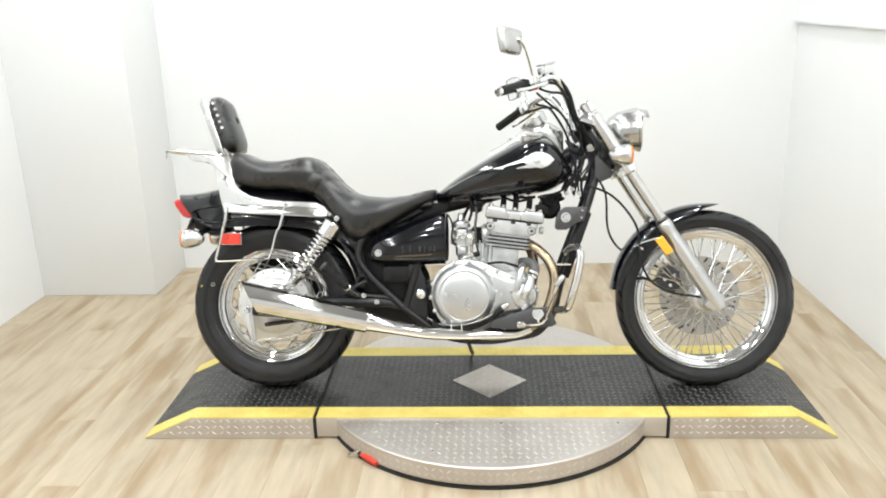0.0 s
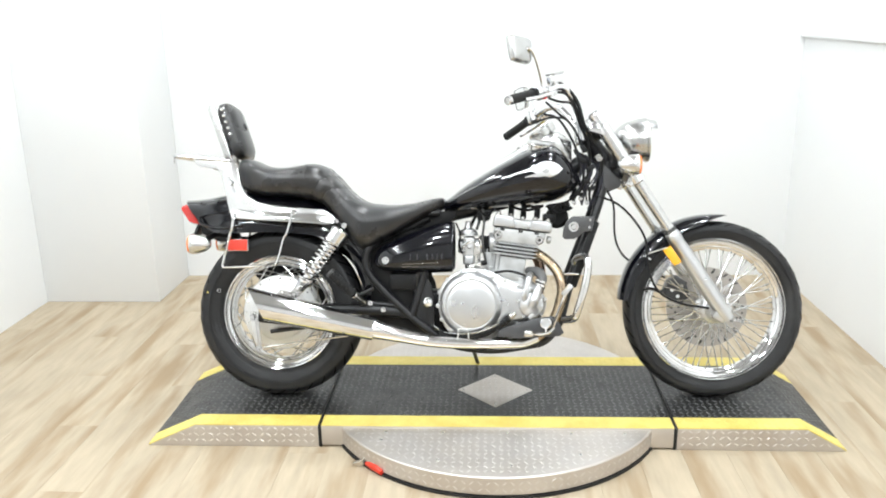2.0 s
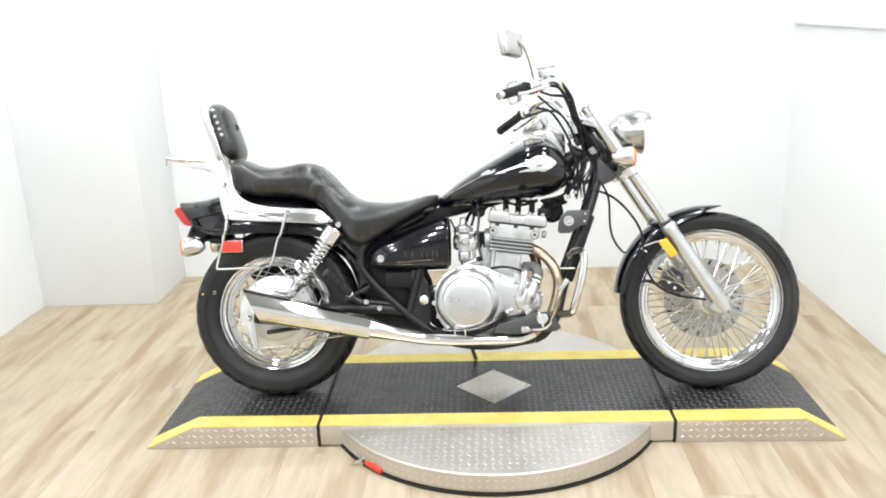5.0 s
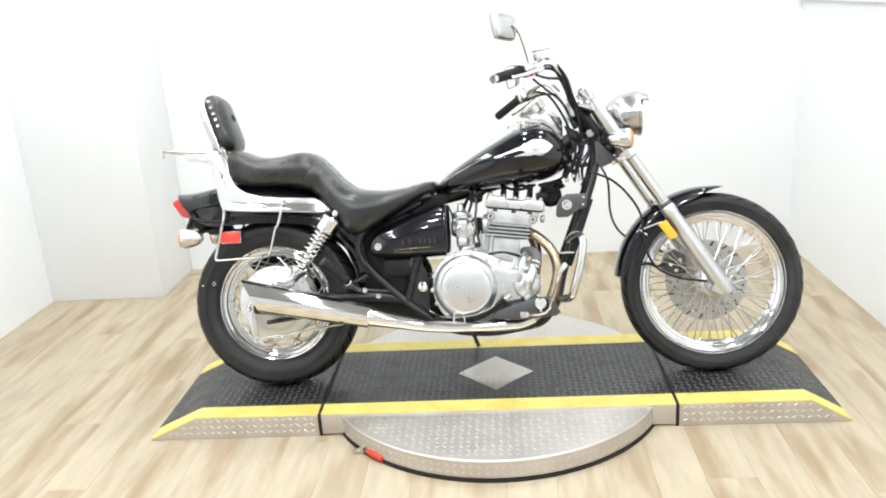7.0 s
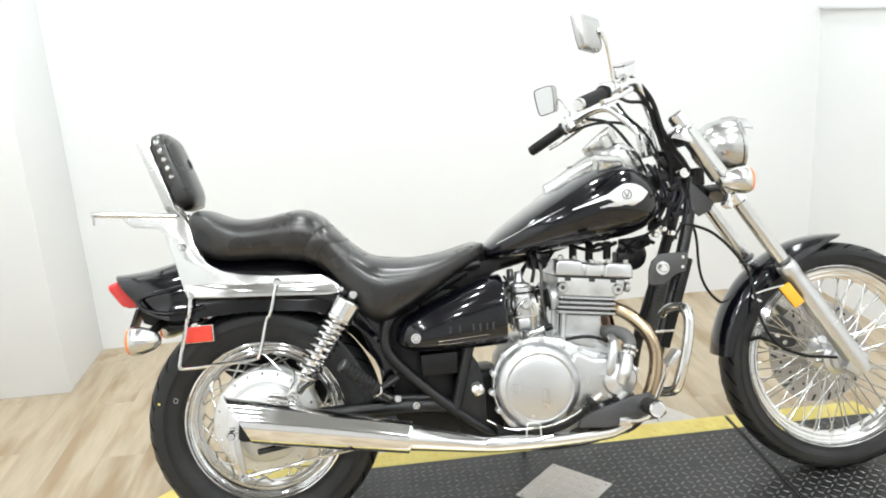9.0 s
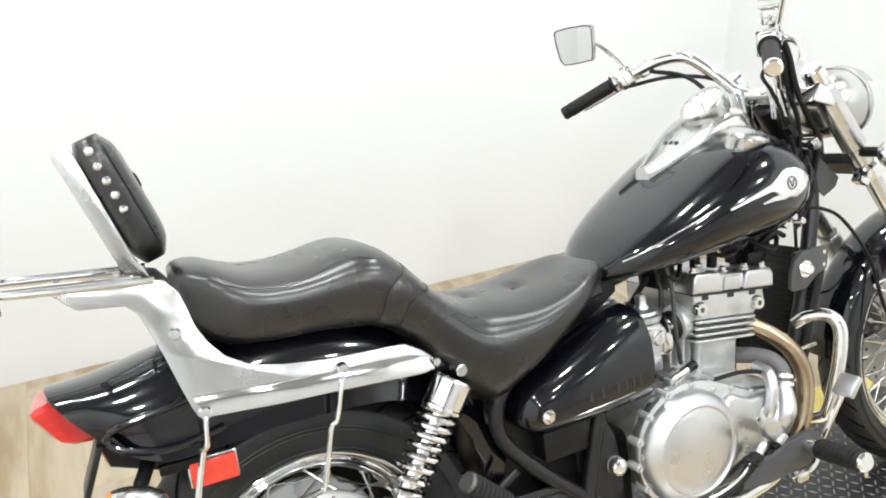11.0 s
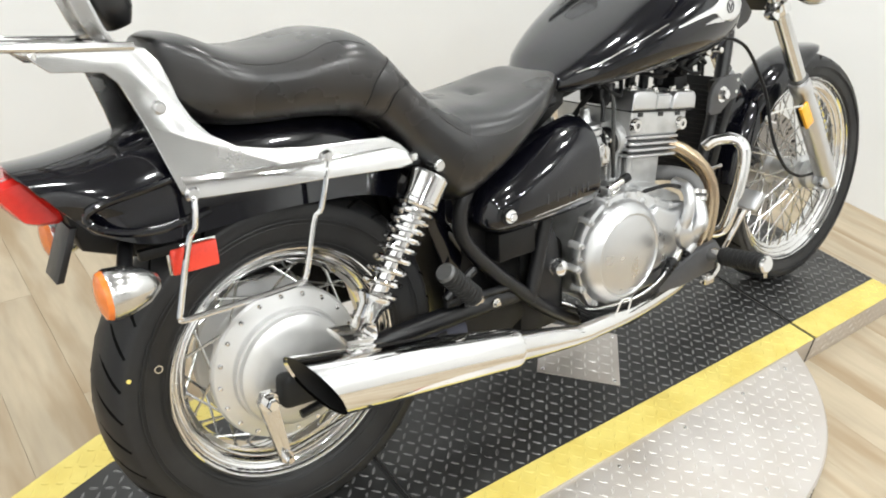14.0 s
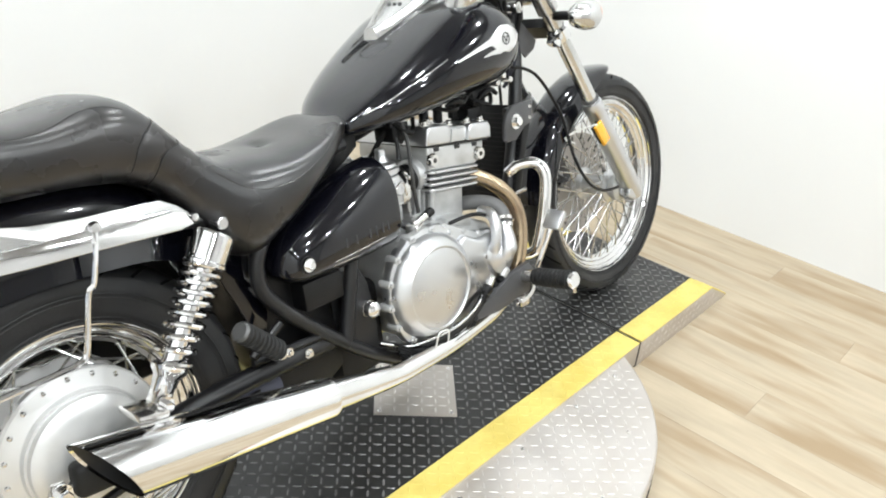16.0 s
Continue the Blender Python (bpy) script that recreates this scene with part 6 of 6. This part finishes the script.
def grip_set(a, b, sd):
    """Rubber grip, chrome end, switch pod, reservoir or clutch perch, and lever."""
    a, b = Vector(a), Vector(b)
    d = (b - a).normalized()
    g = part("grip", rod(a + d * 0.012, b, 0.0165, 20), GRIP, hb, "black rubber grip")
    part("grip_end", rod(a - d * 0.004, a + d * 0.014, 0.0158 if sd < 0 else 0.0162, 18), CHROME if sd < 0 else GRIP, g)
    part("grip_flange", rod(b, b + d * 0.006, 0.0215, 20), GRIP, g)
    c = b + d * 0.035
    rq = d.to_track_quat("Z", "Y").to_matrix().to_4x4()
    pod = part("switch_pod", box(c, (0.042, 0.046, 0.044), 0.008, rq), CHROME, hb, "chrome switch pod")
    part("pod_seam", box(c, (0.0428, 0.0468, 0.0012), 0.0004, rq), INK, pod)
    part("switch_button", box(c + rq @ Vector((-0.012, -0.020, 0.010)), (0.014, 0.014, 0.014), 0.002, rq), RED if sd < 0 else INK, pod)
    part("switch_button", box(c + rq @ Vector((-0.006, -0.023, -0.008)), (0.016, 0.008, 0.012), 0.002, rq), INK, pod)
    part("switch_button", box(c + rq @ Vector((0.010, -0.023, 0.002)), (0.010, 0.007, 0.014), 0.002, rq), GRIP, pod)
    c2 = c + d * 0.042
    part("lever_perch", box(c2 + Vector((0.012, 0, -0.004)), (0.034, 0.036, 0.036), 0.007, rq), CHROME, hb, "chrome lever perch")
    lv = [c2 + Vector((0.035, 0.0, -0.004)), c + Vector((0.052, sd * 0.016, -0.004)), a.lerp(b, 0.55) + Vector((0.056, sd * 0.016, -0.004)), a.lerp(b, 0.10) + Vector((0.050, sd * 0.012, -0.002))]
    part("lever", tube(lv, [0.007, 0.0065, 0.0055, 0.007], 10), CHROME, hb, "polished hand lever")
    return c2


grip_set((0.842, -0.310, 1.047), (0.930, -0.220, 1.082), -1)
grip_set((0.855, 0.358, 0.998), (0.940, 0.275, 1.050), 1)
rr = Matrix.Rotation(radians(45), 4, "Z") @ Matrix.Rotation(radians(-14), 4, "Y")
res = part("fluid_reservoir", box((1.014, -0.148, 1.146), (0.058, 0.040, 0.032), 0.006, rr, seg=3), CHROME, hb, "chrome brake fluid reservoir")
part("reservoir_lid", box((1.012, -0.148, 1.165), (0.062, 0.044, 0.007), 0.003, rr), SATIN_CHROME, res)
part("sight_glass", rod((1.032, -0.130, 1.150), (1.037, -0.125, 1.152), 0.009, 14), INK, res, "dark sight glass")
part("reservoir_neck", rod((1.014, -0.150, 1.132), (1.012, -0.152, 1.108), 0.013, 14), CHROME, res)


def mirror(c, yaw, foot, label):
    """A rounded mirror with a chrome shell, on a bent stem."""
    mm = Matrix.Translation(c) @ Matrix.Rotation(radians(yaw), 4, "Z") @ Matrix.Rotation(radians(-6), 4, "Y")
    outline = [(-0.055, 0.030), (-0.045, 0.043), (0.0, 0.046), (0.048, 0.044), (0.058, 0.032), (0.054, -0.02), (0.046, -0.038), (0.03, -0.044), (-0.03, -0.042), (-0.046, -0.034)]
    lp = [(p.x, p.z) for p in smooth_path([(y, 0, z) for y, z in outline], 4, True)]
    ring = [[mm @ Vector((x, y * f, z * f)) for y, z in lp] for x, f in ((-0.004, 0.95), (-0.006, 0.985), (-0.003, 1.0), (0.006, 0.99), (0.015, 0.85), (0.021, 0.5), (0.023, 0.12))]
    sh = part("mirror", loft(ring), STAINLESS, hb, label, sharp=50)
    gl = bmesh.new()
    gl.faces.new([gl.verts.new(mm @ Vector((-0.0052, y * 0.93, z * 0.93))) for y, z in lp])
    part("mirror_glass", gl, MIRROR, sh, "mirror glass")
    edge = [mm @ Vector((-0.006, y * 0.965, z * 0.965)) for y, z in lp]
    part("mirror_rim", tube(edge + edge[:1], 0.0013, 6, straight=True, cap=False), SATIN, sh, "thin dark rim")
    c = Vector(c)
    part("mirror_stem", tube([foot, Vector(foot).lerp(c, 0.25) + Vector((0.012, 0, 0.008)), Vector(foot).lerp(c, 0.72) + Vector((0.030, 0, 0.012)), c + Vector((0.034, 0, 0.004)), c + Vector((0.016, 0, 0.0))], 0.005, 10), CHROME, sh, "chrome mirror stem")
    return sh


mirror((0.882, -0.290, 1.219), -43, (0.965, -0.205, 1.105), "chrome handlebar mirror")
mirror((0.919, 0.373, 1.156), 20, (0.968, 0.255, 1.080), "chrome handlebar mirror")

# cables and hoses
def cable(pts, r=0.0042, mat=None, name="cable", label=""):
    part(name, tube(pts, r, 8, 8), mat or PLASTIC, bike, label)


cable([(1.025, -0.150, 1.130), (1.058, -0.120, 1.118), (1.098, -0.105, 1.067), (1.120, -0.10, 0.995), (1.149, -0.095, 0.941), (1.185, -0.09, 0.881), (1.180, -0.075, 0.80)], 0.0068, name="throttle_cable")
cable([(1.000, -0.165, 1.098), (1.055, -0.115, 1.098), (1.088, -0.10, 1.055), (1.108, -0.09, 0.99), (1.135, -0.085, 0.93), (1.150, -0.07, 0.84)], 0.0058)
cable([(0.99, -0.17, 1.075), (1.03, -0.12, 1.070), (1.075, -0.10, 1.066), (1.105, -0.095, 1.03), (1.125, -0.085, 0.96)], 0.0048)
cable([(0.98, -0.175, 1.06), (1.03, -0.10, 1.03), (1.07, -0.08, 1.00), (1.10, -0.075, 0.955), (1.12, -0.07, 0.90)], 0.0042)
cable([(1.0, 0.205, 1.07), (1.05, 0.13, 1.04), (1.10, 0.08, 0.95), (1.13, 0.05, 0.86)], 0.005)
cable([(0.955, 0.26, 1.04), (1.03, 0.16, 1.05), (1.10, 0.08, 1.02), (1.15, 0.04, 0.92), (1.16, 0.05, 0.80)], 0.0045)
# black sheet added behind the rear spokes to darken the view through them
guard = [(RW[0] + 0.240 * math.cos(radians(a)), RW[2] + 0.240 * math.sin(radians(a))) for a in range(8, 144, 8)] + [(RW[0] + 0.115 * math.cos(radians(a)), RW[2] + 0.115 * math.sin(radians(a))) for a in range(136, 0, -8)]
part("spoke_backing", prism(guard, 0.094, 0.100, 0.002), PLASTIC, bike, "black sheet added behind the rear spokes")
# second black sheet, added to close the gap under the fender
part("fender_gap_sheet", prism([(0.02, 0.67), (0.20, 0.64), (0.34, 0.56), (0.37, 0.40), (0.30, 0.42), (0.24, 0.50), (0.12, 0.60), (0.02, 0.63)], 0.084, 0.090, 0.002), PLASTIC, bike)
part("rag_flap", prism([(0.255, 0.290), (0.275, 0.322), (0.298, 0.338), (0.335, 0.315), (0.352, 0.262), (0.30, 0.272)], -0.104, -0.099, 0.002, smooth=2), RAG, bike, "grey-blue flap behind the swing arm")
cable([(1.16, -0.07, 0.735), (1.195, -0.075, 0.728), (1.250, -0.072, 0.702), (1.305, -0.068, 0.648), (1.345, -0.075, 0.575), (1.352, -0.100, 0.468), (1.384, -0.120, 0.392), (1.455, -0.118, 0.352), (1.530, -0.107, 0.337), (1.565, -0.095, 0.330)], 0.0042, name="speedometer_cable", label="black speedometer cable")
cable([(1.20, 0.06, 0.80), (1.247, 0.05, 0.714), (1.253, 0.05, 0.607), (1.263, 0.05, 0.556), (1.288, 0.05, 0.513), (1.325, 0.055, 0.488), (1.353, 0.06, 0.515)], 0.004, name="brake_hose", label="black brake hose")
cable([(1.09, -0.105, 0.90), (1.12, -0.10, 0.78), (1.07, -0.09, 0.72), (0.99, -0.07, 0.70)], 0.004)
cable([(0.80, -0.15, 0.463), (0.85, -0.165, 0.468), (0.90, -0.16, 0.455), (0.93, -0.15, 0.44)], 0.0045, name="breather_hose")
cable([(0.66, -0.15, 0.20), (0.74, -0.172, 0.19), (0.82, -0.17, 0.20), (0.88, -0.165, 0.235), (0.92, -0.165, 0.28)], 0.006, name="wiring")
cable([(0.64, -0.145, 0.215), (0.72, -0.165, 0.200), (0.80, -0.168, 0.212), (0.87, -0.168, 0.250)], 0.004, name="wiring")
cable([(0.669, -0.196, 0.232), (0.671, -0.206, 0.262), (0.678, -0.207, 0.269), (0.696, -0.207, 0.267), (0.704, -0.206, 0.260), (0.707, -0.197, 0.232)], 0.0018, ZIP, "wire_clip")
# hoses and wires that run under the clutch cover to a rubber boot
cable([(0.585, -0.115, 0.262), (0.619, -0.140, 0.246), (0.665, -0.166, 0.238), (0.711, -0.182, 0.241), (0.757, -0.193, 0.250), (0.789, -0.198, 0.263), (0.832, -0.201, 0.293)], 0.0072, name="drain_hose", label="black rubber drain hose")
cable([(0.590, -0.118, 0.250), (0.650, -0.160, 0.230), (0.715, -0.180, 0.231), (0.770, -0.194, 0.245), (0.815, -0.202, 0.272), (0.850, -0.198, 0.300)], 0.0042)
cable([(0.580, -0.128, 0.268), (0.630, -0.160, 0.247), (0.700, -0.185, 0.249), (0.750, -0.198, 0.258), (0.800, -0.204, 0.279), (0.840, -0.200, 0.306)], 0.0030, STAINLESS, "brake_wire", "bare steel wire")
part("switch_boot", lathe([(0.0, -0.026), (0.009, -0.024), (0.0115, -0.014), (0.0095, -0.010), (0.0125, -0.004), (0.0100, 0.001), (0.0130, 0.007), (0.0130, 0.016), (0.0080, 0.020), (0.0, 0.021)], (0.836, -0.199, 0.295), segs=18,
     rot=Vector((0.72, 0.05, 0.55)).to_track_quat("Z", "Y").to_matrix().to_4x4()), PLASTIC, bike, "ribbed rubber switch boot")
part("switch_tip", rod((0.850, -0.199, 0.306), (0.872, -0.196, 0.322), 0.008, 12), CHROME_WORN, bike)
for k, (xa, xb) in enumerate(((0.74, 0.80), (0.99, 1.06), (0.86, 0.95))):
    cable([(xa, -0.06, 0.70), ((xa + xb) / 2, -0.10, 0.665 + 0.01 * k), (xb, -0.08, 0.69)], 0.005)
for x, z in ((1.02, 0.69), (1.00, 0.655), (0.76, 0.665)):
    part("electrical_box", box((x, -0.05, z), (0.045, 0.06, 0.035), 0.006), PLASTIC, bike)
# wiring and fittings between tank and fork
rnd = random.Random(11)
for k in range(12):
    x0, z0 = 1.095 + 0.0075 * k, 0.905 - 0.004 * k
    cable([(x0, -0.03 - 0.004 * (k % 3), z0), (x0 + 0.020 + rnd.uniform(-0.01, 0.01), -0.062 - rnd.uniform(0, 0.018), z0 - 0.055), (x0 + rnd.uniform(-0.02, 0.012), -0.066 - rnd.uniform(0, 0.014), z0 - 0.115),
           (x0 - 0.012 + rnd.uniform(-0.02, 0.01), -0.055, z0 - 0.175)], rnd.choice((0.0032, 0.0042, 0.0055)), WIRE if k % 3 else PLASTIC, "wiring")
for x, z, a in ((1.118, 0.865, 20), (1.148, 0.835, -35), (1.130, 0.790, 10), (1.150, 0.762, -15), (1.105, 0.745, 30), (1.122, 0.905, 60)):
    part("connector", box((x, -0.078, z), (0.030, 0.020, 0.017), 0.003, Matrix.Rotation(radians(a), 4, "Y")), PLASTIC, bike, "black wiring connector")
part("neck_cover", prism([(1.190, 0.855), (1.262, 0.785), (1.250, 0.765), (1.215, 0.750), (1.196, 0.770)], -0.072, -0.066, 0.002), GREYPLATE, bike, "dark plastic cover at the steering neck")
part("ignition_lock", lathe([(0.0, -0.012), (0.006, -0.012), (0.007, -0.010), (0.013, -0.010), (0.015, -0.006), (0.015, 0.02)], (1.176, -0.085, 0.872), "y", 22), CHROME_WORN, bike, "steel ignition lock")
part("stem_nut", lathe([(0.020, 0), (0.022, 0.003), (0.022, 0.012), (0.016, 0.018), (0, 0.020)], (1.165, 0, 0.985), "z", 6), CHROME, bike)
for x, z in ((1.112, 0.725), (1.135, 0.712), (1.088, 0.712)):
    part("frame_fitting", rod((x, -0.085, z), (x, -0.060, z), 0.008, 10), CHROME_WORN, bike)
part("ignition_coil", rod((1.020, -0.055, 0.690), (1.075, -0.055, 0.700), 0.017, 16), PLASTIC, bike, "black ignition coil")
cable([(1.000, -0.060, 0.660), (1.015, -0.085, 0.690), (1.045, -0.090, 0.705), (1.080, -0.080, 0.690)], 0.0055, name="plug_lead")
cable([(0.905, -0.080, 0.690), (0.925, -0.092, 0.700), (0.950, -0.090, 0.694), (0.975, -0.080, 0.700)], 0.0060, name="plug_lead")
for x in (0.86, 0.905, 0.955, 1.005):
    part("plug_cap", rod((x, -0.050, 0.655), (x + 0.004, -0.052, 0.705), 0.011, 12), PLASTIC, bike, "black spark plug cap")
# wiring tied along the lower edge of the engine
for k in range(5):
    cable([(0.600, -0.150 - 0.004 * k, 0.262 - 0.008 * k), (0.66, -0.168, 0.222 - 0.006 * k), (0.735, -0.178 - 0.002 * k, 0.213 - 0.005 * k), (0.80, -0.178, 0.232 - 0.006 * k), (0.86, -0.176 + 0.002 * k, 0.262 - 0.004 * k), (0.915, -0.172, 0.300 - 0.01 * k)],
          0.0032 + 0.0006 * (k % 3), PLASTIC, "wiring")
for k in range(4):
    part("cable_tie_knot", box((0.865 + 0.016 * k, -0.182, 0.262 + 0.012 * k), (0.014, 0.014, 0.018), 0.004, Matrix.Rotation(radians(25 * k), 4, "Y")), PLASTIC, bike)
part("plug_socket", rod((0.922, -0.178, 0.300), (0.938, -0.182, 0.318), 0.011, 14), CAST, bike)
# caliper on the far side
cal = part("brake_caliper", prism([(1.435, 0.375), (1.455, 0.425), (1.485, 0.440), (1.520, 0.415), (1.535, 0.36), (1.50, 0.33), (1.46, 0.345)], 0.040, 0.100, 0.008), GREYPLATE, bike, "dark grey brake caliper")
part("caliper_bracket", prism([(1.50, 0.355), (1.54, 0.42), (1.585, 0.36), (1.575, 0.32), (1.53, 0.325)], 0.078, 0.090, 0.004), GREYPLATE, cal)
for bx, bz in ((1.465, 0.385), (1.500, 0.400), (1.485, 0.362)):
    part("caliper_bolt", lathe([(0, -0.010), (0.007, -0.010), (0.0095, -0.004), (0.0095, 0)], (bx, 0.040, bz), "y", 12), CHROME_WORN, cal)
part("bleed_screw", rod((1.470, 0.060, 0.438), (1.462, 0.058, 0.462), 0.004, 8), CHROME_WORN, cal)
cable([(1.330, -0.02, 0.475), (1.360, 0.02, 0.470), (1.400, 0.05, 0.450), (1.445, 0.065, 0.430)], 0.0045, name="brake_hose")
cable([(1.340, -0.055, 0.395), (1.372, -0.050, 0.398), (1.405, -0.03, 0.385), (1.440, 0.03, 0.392)], 0.005)
# slots of the disc
for k in range(18):
    a = 2 * math.pi * k / 18
    ob = part("disc_slot", box((0, 0, 0), (0.022, 0.0012, 0.0065), 0.0005), INK, front)
    ob.location = (0.137 * math.cos(a), 0.0618, 0.137 * math.sin(a))
    ob.rotation_euler = (0, -a + 0.5, 0)
part("speedometer_drive", lathe([(0.012, -0.094), (0.03, -0.092), (0.040, -0.082), (0.040, -0.066), (0.012, -0.064)], (FW[0], 0, FW[2]), "y", 28), CAST, bike)

# ---- floor planks, each a piece of its own ----
PW, PL = 0.152, 1.22
plank = finish(box((0, 0, 0), (PW - 0.0004, PL - 0.0004, 0.008), 0.0004, seg=1), "plank", PLANK)
rows_n = int(math.ceil((X1 - X0) / PW))
for i in range(rows_n):
    off = (i * 0.437) % PL
    y = Y0 - off
    while y < Y1:
        ya, yb = max(y, Y0), min(y + PL, Y1)
        if yb - ya > 0.02:
            ob = new("plank", plank)
            ob.parent = floor
            ob.location = (X0 + PW * (i + 0.5), (ya + yb) / 2, -0.004)
            ob.scale = (1, (yb - ya) / PL, 1)
        y += PL
